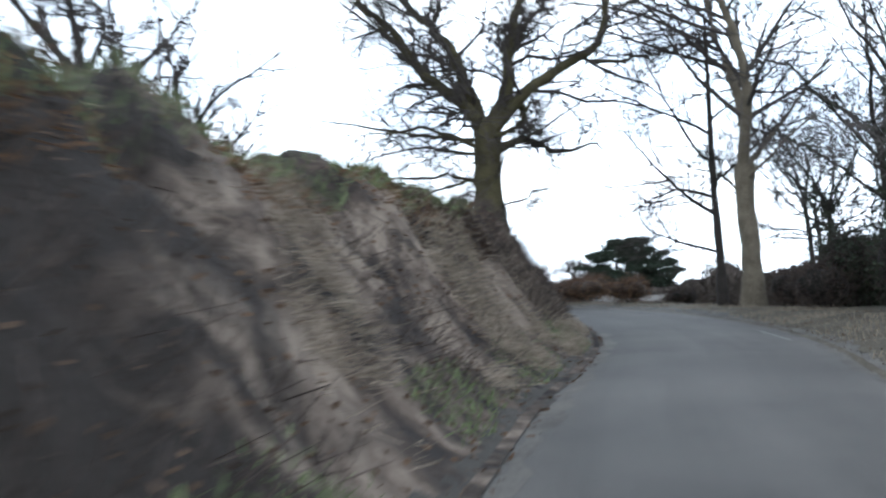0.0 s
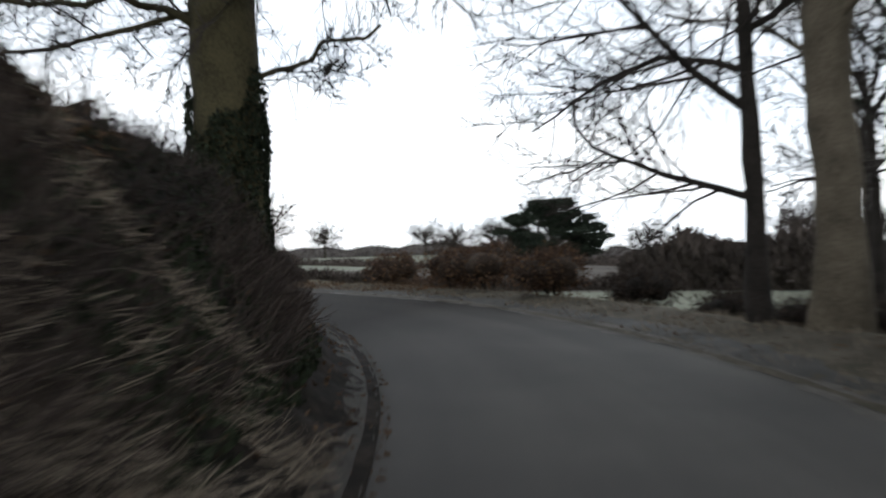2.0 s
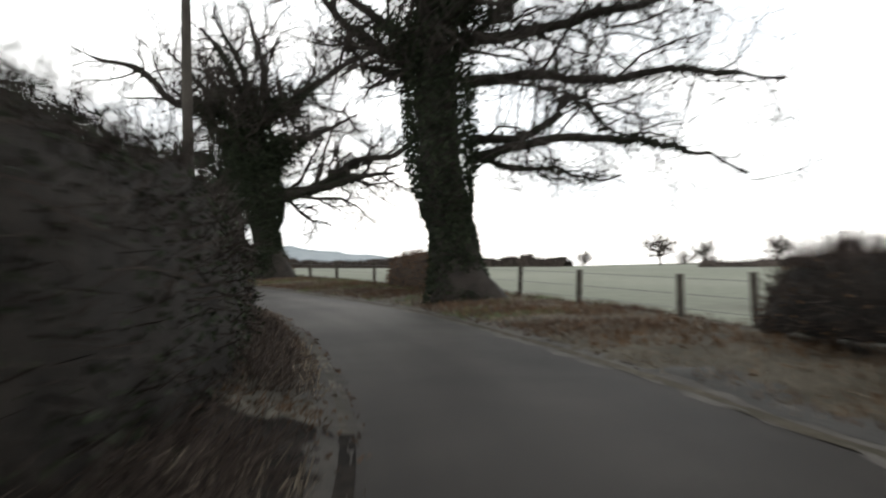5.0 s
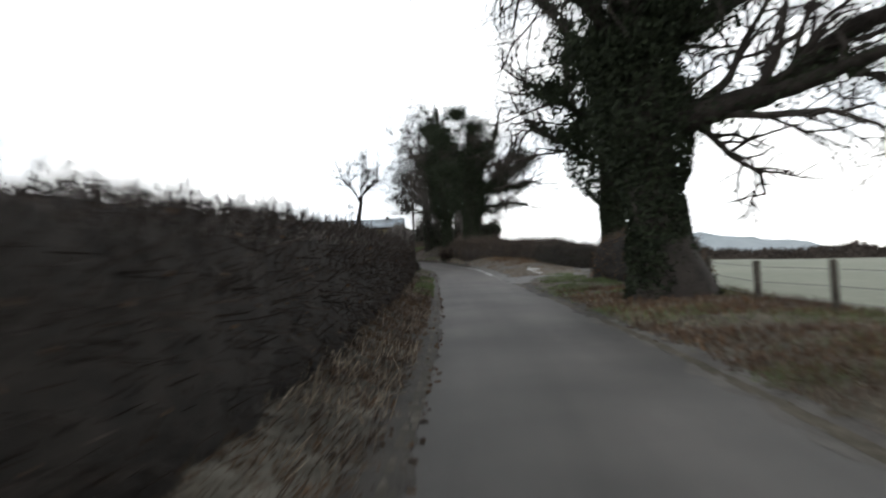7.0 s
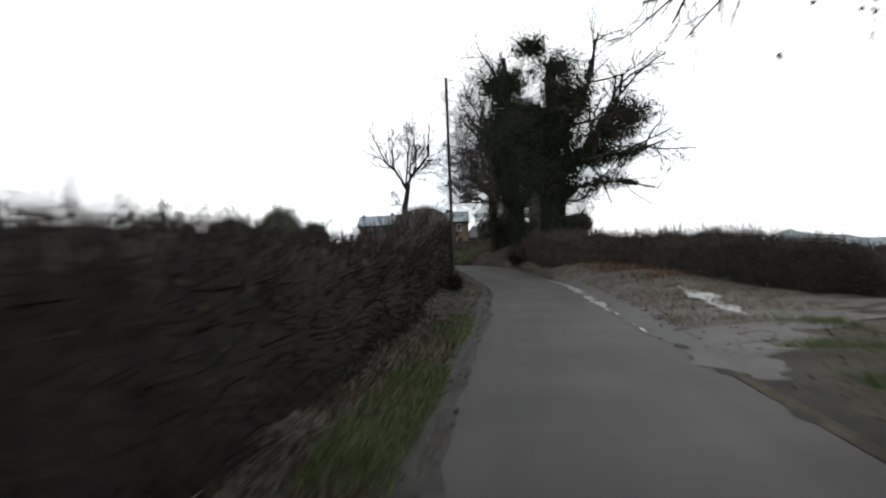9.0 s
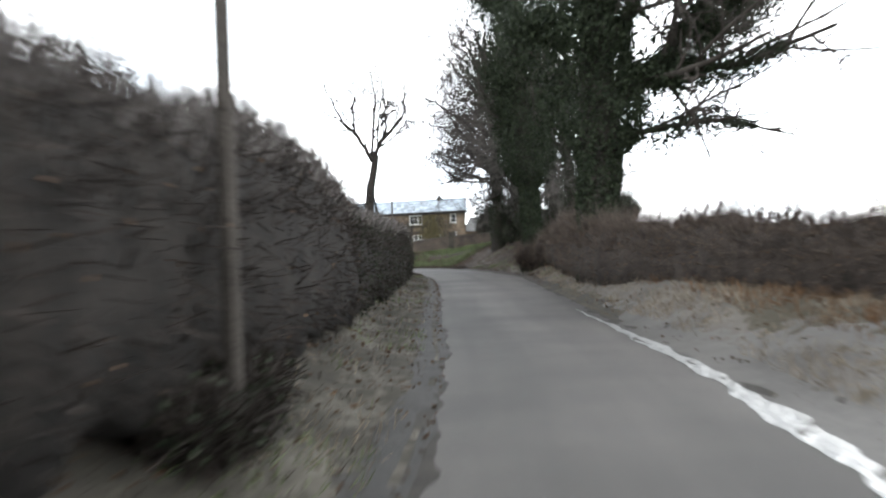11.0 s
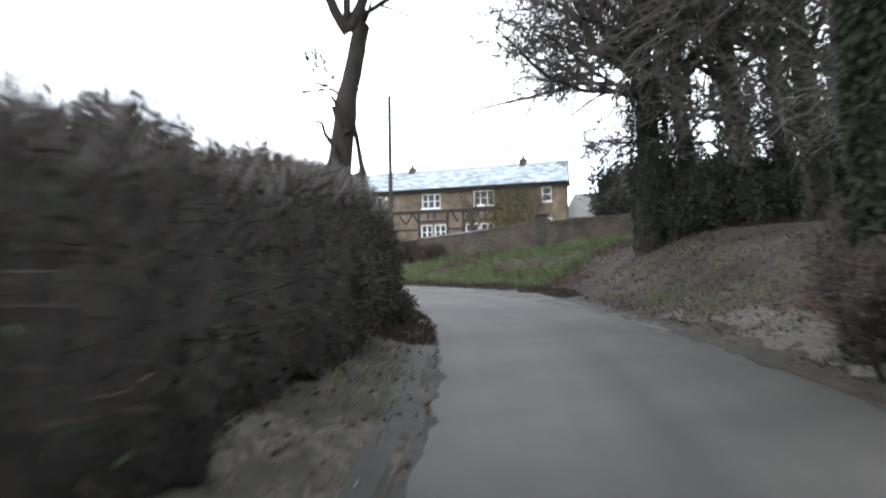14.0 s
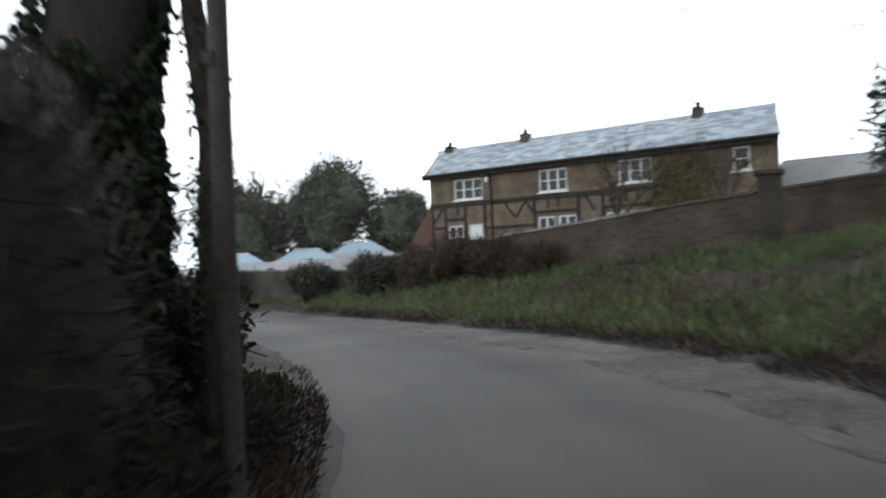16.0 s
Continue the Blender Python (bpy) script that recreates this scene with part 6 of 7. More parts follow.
def edge_dash(s0, s1, lat, wide=0.09):
    """A short pale stroke along the road edge."""
    s = np.linspace(s0, s1, 8)
    ss, la = np.repeat(s[:, None], 2, 1), np.stack([lat - wide / 2 + 0 * s, lat + wide / 2 + 0 * s], 1)
    p = along(ss, la)
    p[..., 2] = on_top(0.010)(ss, la, p)
    i = np.arange(7) * 2
    ob = new("edge_line", mesh("edge_line", p.reshape(-1, 3), np.stack([i, i + 1, i + 3, i + 2], 1), EDGE_PALE))
    tagged(ob, "pale stroke at the road edge", "road marking", "edge lines", "structure")


for s0, s1, lat in ((19.5, 22.5, 3.25), (38.5, 39.4, 3.8), (43, 44, 3.75), (48.5, 49.4, 3.85), (52.3, 53.2, 3.8), (55, 56.4, 3.5)):
    edge_dash(s0, s1, lat, 0.07)


# ---- the cottages ----
HOUSE = Matrix.Translation((-19.26, 106.63, 0.9)) @ Matrix.Rotation(radians(-16.0), 4, "Z")
LEN, DEEP, EAVE, RIDGE = 15.9, 3.9, 4.56, 5.75
SKEW = 0.36  # both ends run back at a slant
house = thing("cottage_row", HOUSE, "long brick and timber-framed cottage row under a pale tiled roof", "house")


def uv_quads(name, quads, mat):
    """Flat quads with brick-sized UVs in metres."""
    me = bpy.data.meshes.new(name)
    v = [p for q in quads for p in q]
    me.from_pydata(v, [], [tuple(range(i * 4, i * 4 + 4)) for i in range(len(quads))])
    uv = me.uv_layers.new(name="UVMap")
    for i, q in enumerate(quads):
        a, b, d = Vector(q[0]), Vector(q[1]), Vector(q[3])
        ux = (b - a).normalized()
        uy = (d - a) - ux * (d - a).dot(ux)
        uy = uy.normalized()
        for k in range(4):
            r = Vector(q[k]) - a
            off = a.dot(ux)
            uv.data[i * 4 + k].uv = (r.dot(ux) + off, r.dot(uy) + a.z)
    me.materials.append(mat)
    return me


UPPER = [(1.4, 3.0, 3.2, 4.15, 3), (5.95, 7.35, 3.2, 4.17, 3), (9.7, 11.15, 3.25, 4.2, 3), (14.3, 14.95, 3.3, 4.2, 1)]
LOWER = [(1.0, 1.85, 1.0, 2.05, 2), (5.85, 6.7, 1.2, 2.16, 2), (6.85, 7.7, 1.2, 2.16, 2), (9.1, 10.05, 1.2, 2.14, 2), (10.15, 11.1, 1.2, 2.14, 2), (14.2, 14.95, 1.5, 2.33, 2)]
DOORS = [(2.15, 2.95, 0.05, 2.05), (12.5, 13.3, 0.05, 2.05)]


def pierced_wall(x0, x1, z0, z1, holes, y, thick):
    """Quads of a wall with openings, and the reveals of those."""
    xs = sorted({x0, x1, *[h[0] for h in holes], *[h[1] for h in holes]})
    zs = sorted({z0, z1, *[h[2] for h in holes], *[h[3] for h in holes]})
    quads = []
    for a, b in zip(xs[:-1], xs[1:]):
        for c, d in zip(zs[:-1], zs[1:]):
            if any(h[0] <= a and b <= h[1] and h[2] <= c and d <= h[3] for h in holes):
                continue
            quads.append([(a, y, c), (b, y, c), (b, y, d), (a, y, d)])
            quads.append([(b, y + thick, c), (a, y + thick, c), (a, y + thick, d), (b, y + thick, d)])
    for h in holes:
        a, b, c, d = h[:4]
        quads += [[(a, y, c), (a, y + thick, c), (a, y + thick, d), (a, y, d)], [(b, y + thick, c), (b, y, c), (b, y, d), (b, y + thick, d)],
                  [(a, y, d), (a, y + thick, d), (b, y + thick, d), (b, y, d)], [(a, y + thick, c), (a, y, c), (b, y, c), (b, y + thick, c)]]
    return quads


part("front_wall", uv_quads("front_wall", pierced_wall(0, LEN, -0.6, EAVE, UPPER + LOWER + DOORS, 0, 0.3), BRICK), BRICK, house, "brown brick front wall")
part("back_wall", uv_quads("back_wall", [[(LEN - SKEW * DEEP, DEEP, -0.6), (-SKEW * DEEP, DEEP, -0.6), (-SKEW * DEEP, DEEP, EAVE), (LEN - SKEW * DEEP, DEEP, EAVE)]], BRICK), BRICK, house)
for x, nm in ((0.0, "gable_wall"), (LEN, "gable_wall")):
    k = SKEW
    q = [[(x - k * DEEP, DEEP, -0.6), (x, 0, -0.6), (x, 0, EAVE), (x - k * DEEP, DEEP, EAVE)], [(x - k * DEEP, DEEP, EAVE), (x, 0, EAVE), (x - k * DEEP / 2, DEEP / 2, RIDGE), (x - k * DEEP / 2 - 0.001, DEEP / 2, RIDGE)]]
    me = bpy.data.meshes.new(nm)
    if x > 0:
        q = [[r[1], r[0], r[3], r[2]] for r in q]
    part(nm, uv_quads(nm, q, BRICK), BRICK, house)
# lean-to at the left gable with its sloping flank
bm = bmesh.new()
vs = [bm.verts.new(c) for c in ((-1.7, 0.6, -0.6), (-0.22, 0.6, -0.6), (-0.22, 0.6, 3.5), (-0.5, 0.6, 3.1), (-1.7, 0.6, 1.5), (-2.7, 3.6, -0.6), (-1.31, 3.6, -0.6), (-1.31, 3.6, 3.5), (-1.6, 3.6, 3.1), (-2.7, 3.6, 1.5))]
bm.faces.new(vs[:5])
bm.faces.new(list(reversed(vs[5:])))
for a, b in ((0, 1), (1, 2), (2, 3), (3, 4), (4, 0)):
    bm.faces.new((vs[a], vs[a + 5], vs[b + 5], vs[b]))
part("lean_to", bm, PLASTER, house, "brick lean-to with a sloping top")


# tiled roof: courses of overlapping tiles as real steps
def roof_side(front):
    rng = np.random.default_rng(3 if front else 4)
    sp = Soup()
    y0, y1 = (-0.32, DEEP / 2) if front else (DEEP + 0.32, DEEP / 2)
    run = y1 - y0
    drop = EAVE - 0.17
    rows = 16
    for r in range(rows):
        a, b = r / rows, (r + 1.25) / rows
        b = min(b, 1.0)
        za, zb = drop + (RIDGE + 0.06 - drop) * a, drop + (RIDGE + 0.06 - drop) * b
        x = -0.18 - SKEW * (y0 + run * (a + b) / 2) + (0.11 if r % 2 else 0)
        end = LEN + 0.18 - SKEW * (y0 + run * (a + b) / 2)
        while x < end - 0.03:
            w = 0.44
            lift = rng.uniform(0.0, 0.012)
            x2 = min(x + w - 0.012, end)
            ya, yb = y0 + run * a, y0 + run * b
            sp.add([(x, ya, za + 0.045 + lift), (x2, ya, za + 0.045 + lift), (x2, yb, zb + 0.012), (x, yb, zb + 0.012), (x, ya, za + 0.015), (x2, ya, za + 0.015)],
                   [[0, 1, 2, 3], [4, 5, 1, 0]] if front else [[1, 0, 3, 2], [5, 4, 0, 1]])
            x += w
    return sp


roof = part("roof", roof_side(True).mesh("roof", SLATE), SLATE, house, "wet tiles with the sky sheen put into their pale colour")
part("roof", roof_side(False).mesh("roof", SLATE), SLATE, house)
half = SKEW * DEEP / 2
under = [[(-0.2, -0.33, EAVE - 0.17), (LEN + 0.2, -0.33, EAVE - 0.17), (LEN + 0.2 - half, DEEP / 2, RIDGE), (-0.2 - half, DEEP / 2, RIDGE)], [(LEN + 0.2 - 2 * half, DEEP + 0.33, EAVE - 0.17), (-0.2 - 2 * half, DEEP + 0.33, EAVE - 0.17), (-0.2 - half, DEEP / 2, RIDGE), (LEN + 0.2 - half, DEEP / 2, RIDGE)]]
part("roof_boarding", uv_quads("roof_boarding", under, TIMBER), TIMBER, house)
part("ridge_tiles", mesh("ridge_tiles", *tube(np.array([(x, DEEP / 2, RIDGE + 0.07) for x in np.linspace(-0.2 - half, LEN + 0.2 - half, 40)]), [0.10 + 0.008 * (k % 2) for k in range(40)], 8), SLATE, True), SLATE, house)
part("gutter", mesh("gutter", *tube(np.array([(-0.2, -0.40, EAVE - 0.14), (LEN * 0.5, -0.40, EAVE - 0.13), (LEN + 0.2, -0.40, EAVE - 0.14)]), [0.065] * 3, 8), TIMBER, True), TIMBER, house, "black gutter")
bm = bmesh.new()
box(bm, -0.19, LEN + 0.19, -0.325, -0.29, EAVE - 0.33, EAVE - 0.165)
part("fascia", bm, TIMBER, house, "black fascia board")
for x in (3.5, 12.05):
    part("downpipe", mesh("downpipe", *tube(np.array([(x, -0.38, EAVE - 0.2), (x, -0.06, EAVE - 0.5), (x, -0.06, 0.0)]), [0.04] * 3, 8), TIMBER, True), TIMBER, house)


def window(x0, x1, z0, z1, lights):
    """White casement: frame with mullions, a pane to each light with glazing bars, and a sill."""
    y = 0.06
    t = 0.075
    bm = bmesh.new()
    rim = [[bm.verts.new((x, yy, z)) for x, z in ((x0 + o, z0 + o), (x1 - o, z0 + o), (x1 - o, z1 - o), (x0 + o, z1 - o))] for yy, o in ((y, 0), (y, t), (y + 0.07, t), (y + 0.07, 0))]
    for a, b in ((0, 1), (1, 2), (2, 3), (3, 0)):
        for k in range(4):
            bm.faces.new((rim[a][k], rim[a][(k + 1) % 4], rim[b][(k + 1) % 4], rim[b][k]))
    bmesh.ops.recalc_face_normals(bm, faces=bm.faces)
    w = part("window", bm, WHITE, house, "white painted casement window")
    step = (x1 - x0) / lights
    for k in range(1, lights):
        bm = bmesh.new()
        box(bm, x0 + k * step - t / 2, x0 + k * step + t / 2, y + 0.002, y + 0.068, z0 + t, z1 - t)
        part("mullion", bm, WHITE, w)
    for k in range(lights):
        a, b = x0 + k * step + 0.04, x0 + (k + 1) * step - 0.04
        bm = bmesh.new()
        box(bm, a, b, y + 0.035, y + 0.045, z0 + 0.05, z1 - 0.05)
        part("pane", bm, PANE, w)
        bm = bmesh.new()
        m = (z0 + z1) / 2
        box(bm, a + 0.02, b - 0.02, y + 0.015, y + 0.034, m - 0.018, m + 0.018)
        part("glazing_bar", bm, WHITE, w)
    bm = bmesh.new()
    box(bm, x0 - 0.06, x1 + 0.06, -0.07, y - 0.002, z0 - 0.06, z0 - 0.003, 0.008)
    part("sill", bm, WHITE, w)


for spec in UPPER + LOWER:
    window(*spec)
for x0, x1, z0, z1 in DOORS:
    bm = bmesh.new()
    box(bm, x0 + 0.07, x1 - 0.07, 0.1, 0.15, z0, z1 - 0.07, 0.006)
    for k in range(1, 4):
        box(bm, x0 + 0.07 + k * 0.18 - 0.006, x0 + 0.07 + k * 0.18 + 0.006, 0.09, 0.1, z0 + 0.05, z1 - 0.12)
    door = part("door", bm, WHITE if x0 < 5 else TIMBER, house)
    bm = bmesh.new()
    box(bm, x0, x0 + 0.068, 0.05, 0.16, z0, z1)
    box(bm, x1 - 0.068, x1, 0.05, 0.16, z0, z1)
    box(bm, x0 + 0.068, x1 - 0.068, 0.05, 0.16, z1 - 0.068, z1)
    part("door_frame", bm, WHITE, door)
    bm = bmesh.new()
    box(bm, x0 + 0.14, x0 + 0.2, 0.05, 0.09, 1.0, 1.06, 0.01)
    part("door_handle", bm, WIRE, door)


def beam(x0, z0, x1, z1, wide=0.17, y=-0.028):
    """One squared timber proud of the brickwork."""
    d = Vector((x1 - x0, 0, z1 - z0))
    bm = bmesh.new()
    box(bm, -wide / 2, wide / 2, y, -0.004, 0, d.length, 0.008)
    bmesh.ops.transform(bm, matrix=Matrix.Translation((x0, 0, z0)) @ Matrix.Rotation(math.atan2(d.x, d.z), 4, "Y"), verts=bm.verts)
    part("beam", bm, TIMBER, house)


beam(0.0, 3.0, 11.9, 3.0, 0.2, -0.05)
for x in (0.12, 0.88, 2.02, 3.1, 5.72, 7.85, 8.98, 11.22, 11.8):
    beam(x, 0.0, x, 2.9, 0.17)
for a, b, z in ((0.2, 0.8, 1.75), (3.2, 5.63, 1.62), (7.95, 8.9, 1.62), (0.97, 1.93, 2.1), (5.81, 7.76, 2.14), (9.07, 11.13, 2.14), (0.2, 0.8, 0.75), (3.2, 5.63, 0.7)):
    beam(a, z + 0.22, b, z + 0.22, 0.14)
for a, za, b, zb in ((0.2, 1.95, 0.75, 2.6), (4.2, 2.6, 4.72, 1.95), (5.25, 2.6, 4.78, 1.95), (8.2, 2.6, 8.6, 2.0), (9.9, 2.6, 9.2, 2.3), (5.7, 2.0, 5.3, 2.6)):
    beam(a, za + 0.28, b, zb + 0.28, 0.13, -0.024)
for a, b in ((6.4, 2.62), (6.9, 2.62), (10.0, 2.62), (10.5, 2.62), (1.6, 2.62)):
    beam(a, 2.54, a, b + 0.28, 0.13)
bm = bmesh.new()
box(bm, 3.25, 3.4, -0.16, -0.003, 3.9, 4.12, 0.02)
part("alarm_box", bm, WHITE, house, "small white box under the eaves")


def chimney(x, high, w=0.38):
    bm = bmesh.new()
    box(bm, x - w / 2, x + w / 2, DEEP / 2 - 0.25, DEEP / 2 + 0.25, RIDGE - 0.5, RIDGE + high, 0.01)
    box(bm, x - w / 2 - 0.02, x + w / 2 + 0.02, DEEP / 2 - 0.29, DEEP / 2 + 0.29, RIDGE + high, RIDGE + high + 0.06, 0.01)
    ch = part("chimney", bm, WALL_BRICK, house, "small brick chimney stack")
    part("chimney_pot", mesh("chimney_pot", *tube(np.array([(x, DEEP / 2, RIDGE + high + 0.05), (x, DEEP / 2, RIDGE + high + 0.15), (x, DEEP / 2, RIDGE + high + 0.28)]), [0.12, 0.1, 0.11], 10), BARK_DARK, True), BARK_DARK, ch)


for x, h in ((-0.13, 0.22), (4.23, 0.32), (12.38, 0.36)):
    chimney(x, h)
rng_c = np.random.default_rng(9)
cu = np.concatenate([rng_c.normal(12.4, 0.95, 5000), rng_c.normal(12.2, 0.6, 2500)])
cz = np.concatenate([rng_c.uniform(0.0, 4.1, 5000), rng_c.uniform(1.5, 4.2, 2500)])
cp = np.stack([cu, -rng_c.random(7500) ** 2 * 0.35 - 0.02, cz], 1)
CREEPER = material("creeper_leaves", (0.12, 0.10, 0.05), (0.20, 0.168, 0.09), 3.0, 30, 0.9, 0.0, per="island")
creeper = thing("wall_creeper", HOUSE, "olive-brown creeper climbing the cottage front", "climbing plant")
part("foliage", mesh("foliage", *blades(rng_c, cp, rng_c.normal(size=(7500, 3)) + (0, -0.5, -0.4), rng_c.uniform(0.05, 0.11, 7500), rng_c.uniform(0.04, 0.08, 7500)), CREEPER), CREEPER, creeper)
# the lower building past the right gable
annex = thing("outbuilding", HOUSE @ Matrix.Translation((LEN - 0.9, 2.6, 0.5)), "low outbuilding with a pale grey roof behind the cottages", "outbuilding")
part("wall", uv_quads("wall", [[(0, 0, -0.6), (8, 0, -0.6), (8, 0, 1.9), (0, 0, 1.9)], [(8, 0, -0.6), (8, 4, -0.6), (8, 4, 1.9), (8, 0, 1.9)], [(0, 4, -0.6), (0, 0, -0.6), (0, 0, 1.9), (0, 4, 1.9)], [(8, 4, -0.6), (0, 4, -0.6), (0, 4, 1.9), (8, 4, 1.9)]], BRICK), BRICK, annex)
bm = bmesh.new()
vs = [bm.verts.new(c) for c in ((-0.2, -0.25, 1.85), (8.2, -0.25, 1.85), (8.2, 2.0, 3.45), (-0.2, 2.0, 3.45), (8.2, 4.25, 1.85), (-0.2, 4.25, 1.85))]
bm.faces.new((vs[0], vs[1], vs[2], vs[3]))
bm.faces.new((vs[3], vs[2], vs[4], vs[5]))
bm.faces.new((vs[0], vs[3], vs[5]))
bm.faces.new((vs[2], vs[1], vs[4]))
part("roof", bm, GREY_WALL, annex, "pale grey sheeted roof")


# ---- garden: raised ground, brick wall with coping, grass bank ----
garden = new("garden_ground", mesh("garden_ground", [(-36, 102, 0.45), (-22.5, 97.4, 0.55), (-7.5, 90.4, 0.7), (8, 85.2, 0.8), (16, 96, 0.7), (10, 122, 0.9), (-36, 122, 1.0), (-46, 112, 0.6)], [[0, 1, 6, 7], [1, 2, 5, 6], [2, 3, 4, 5]], LAWN))
tagged(garden, "rough lawn of the cottage garden", "lawn", kind="structure")
WALL = [(-16.6, 93.55, 0.5, 1.4), (-15.15, 92.95, 0.5, 1.55), (-13.15, 92.15, 0.5, 1.75), (-10.45, 91.0, 0.55, 2.0), (-8.35, 90.15, 0.6, 2.18), (-6.15, 89.3, 0.7, 2.4), (-2.65, 87.8, 0.75, 2.65), (3.0, 85.6, 0.85, 2.9)]
gw = thing("garden_wall", (-16.6, 93.55, 0.5), "old dark red brick garden wall with a pale coping", "wall")
wo_ = Vector((-16.6, 93.55, 0.5))
quads, cop = [], []
for (xa, ya, fa, ta), (xb, yb, fb, tb) in zip(WALL[:-1], WALL[1:]):
    d = Vector((xb - xa, yb - ya, 0)).normalized()
    n = Vector((d.y, -d.x, 0)) * 0.14
    A, B = Vector((xa, ya, 0)) - Vector((wo_.x, wo_.y, 0)), Vector((xb, yb, 0)) - Vector((wo_.x, wo_.y, 0))
    la, ha_, lb, hb_ = fa - 1.1, ta - 0.5, fb - 1.1, tb - 0.5
    z = lambda p, h: (p.x, p.y, h)
    quads += [[z(A + n, la), z(B + n, lb), z(B + n, hb_), z(A + n, ha_)], [z(B - n, lb), z(A - n, la), z(A - n, ha_), z(B - n, hb_)], [z(A + n, ha_), z(B + n, hb_), z(B - n, hb_), z(A - n, ha_)]]
    m = max(1, round((B - A).length / 0.45))
    for k in range(m):
        p, q = A.lerp(B, k / m), A.lerp(B, (k + 1) / m)
        cop.append((p.lerp(q, 0.5), (q - p).length - 0.012, ha_ + (hb_ - ha_) * (k + 0.5) / m, math.atan2(d.y, d.x), math.atan2(hb_ - ha_, (B - A).length)))
part("brickwork", uv_quads("brickwork", quads, WALL_BRICK), WALL_BRICK, gw)
bm = bmesh.new()
box(bm, -0.215, 0.215, -0.18, 0.18, 0.0, 0.075, 0.012)
first = part("coping_stone", bm, COPING, gw)
dark_stone = first.data.copy()
dark_stone.materials.clear()
dark_stone.materials.append(WALL_BRICK)
for k, (c, le, h, a, tilt) in enumerate(cop):
    ob = first if k == 0 else part("coping_stone", first.data if c.x < 10.2 else dark_stone, COPING, gw)
    ob.location = (c.x, c.y, h + 0.002)
    ob.rotation_euler = (0, -tilt, a)
bm = bmesh.new()
box(bm, -0.24, 0.24, -0.24, 0.24, -0.6, 2.4, 0.01)
pier = part("pier", bm, WALL_BRICK, gw, "square brick pier")
pier.location = (-4.2 + 16.6, 88.45 - 93.55, 0)
bm = bmesh.new()
box(bm, -0.3, 0.3, -0.3, 0.3, 2.4, 2.5, 0.02)
part("pier_cap", bm, WALL_BRICK, pier)
low = thing("low_wall", (-16.9, 93.75, 0.35), "low garden wall with white coping beside the parking place", "wall")
bm = bmesh.new()
box(bm, -8.5, 0.0, -0.12, 0.12, -0.8, 0.85)
ob = part("stonework", bm, WALL_BRICK, low)
bm = bmesh.new()
for k in range(14):
    box(bm, -8.5 + k * 0.607, -8.5 + k * 0.607 + 0.59, -0.16, 0.16, 0.853, 0.92, 0.01)
ob2 = part("coping", bm, COPING, low, "pale coping")
for o in (ob, ob2):
    o.rotation_euler = (0, 0.02, radians(-20))


# ---- parked cars ----
def car(place, turn, paint, label):
    th = thing("parked_car", Matrix.Translation(place) @ Matrix.Rotation(radians(turn), 4, "Z"), label, "car", "parked cars")
    prof = [(-2.1, 0.35), (-2.12, 0.62), (-2.0, 0.80), (-1.2, 0.93), (-0.95, 0.96), (1.55, 0.98), (1.95, 0.92), (2.08, 0.7), (2.08, 0.35)]
    bm = bmesh.new()
    left = [bm.verts.new((x, -0.84, z)) for x, z in prof]
    right = [bm.verts.new((x, 0.84, z)) for x, z in prof]
    bm.faces.new(left)
    bm.faces.new(list(reversed(right)))
    for k in range(len(prof)):
        j = (k + 1) % len(prof)
        bm.faces.new((left[k], right[k], right[j], left[j]))
    bmesh.ops.recalc_face_normals(bm, faces=bm.faces)
    bmesh.ops.bevel(bm, geom=list(bm.edges), offset=0.07, segments=2, affect="EDGES")
    body = part("body", bm, paint, th)
    bm = bmesh.new()
    cab = [(-1.05, 0.94, 0.78), (-0.25, 1.42, 0.62), (0.95, 1.45, 0.62), (1.75, 0.96, 0.78)]
    lo = [bm.verts.new((x, -w, z)) for x, z, w in cab]
    hi_ = [bm.verts.new((x, w, z)) for x, z, w in cab]
    bm.faces.new(lo)
    bm.faces.new(list(reversed(hi_)))
    for k in range(3):
        bm.faces.new((lo[k], hi_[k], hi_[k + 1], lo[k + 1]))
    bmesh.ops.recalc_face_normals(bm, faces=bm.faces)
    part("glasshouse", bm, SCREEN, th, "windscreen and side windows")
    bm = bmesh.new()
    box(bm, -0.24, 0.95, -0.63, 0.63, 1.425, 1.48, 0.03)
    part("roof_panel", bm, paint, th)
    for x in (-1.32, 1.3):
        for y in (-0.78, 0.78):
            ty = part("wheel", mesh("wheel", *tube(np.array([(x, y - 0.1, 0.32), (x, y - 0.09, 0.32), (x, y + 0.09, 0.32), (x, y + 0.1, 0.32)]), [0.24, 0.32, 0.32, 0.24], 18), RUBBER, True), RUBBER, th)
            part("rim", mesh("rim", *tube(np.array([(x, y - 0.105, 0.32), (x, y - 0.104, 0.32), (x, y + 0.104, 0.32), (x, y + 0.105, 0.32)]), [0.02, 0.21, 0.21, 0.02], 14), WIRE, True), WIRE, ty)
    for y in (-0.6, 0.6):
        bm = bmesh.new()
        box(bm, -2.13, -2.02, y - 0.17, y + 0.17, 0.62, 0.76, 0.02)
        part("headlight", bm, SCREEN, body)
    return th


car((-23.6, 106.6, 1.0), 40, PAINT, "silver car parked beside the cottages")
car((-25.5, 105.0, 0.75), 25, PAINT_DARK, "pale grey car parked behind the low wall")
car((-31.6, 107.6, 0.75), 60, PAINT, "light-coloured car parked under the trees")


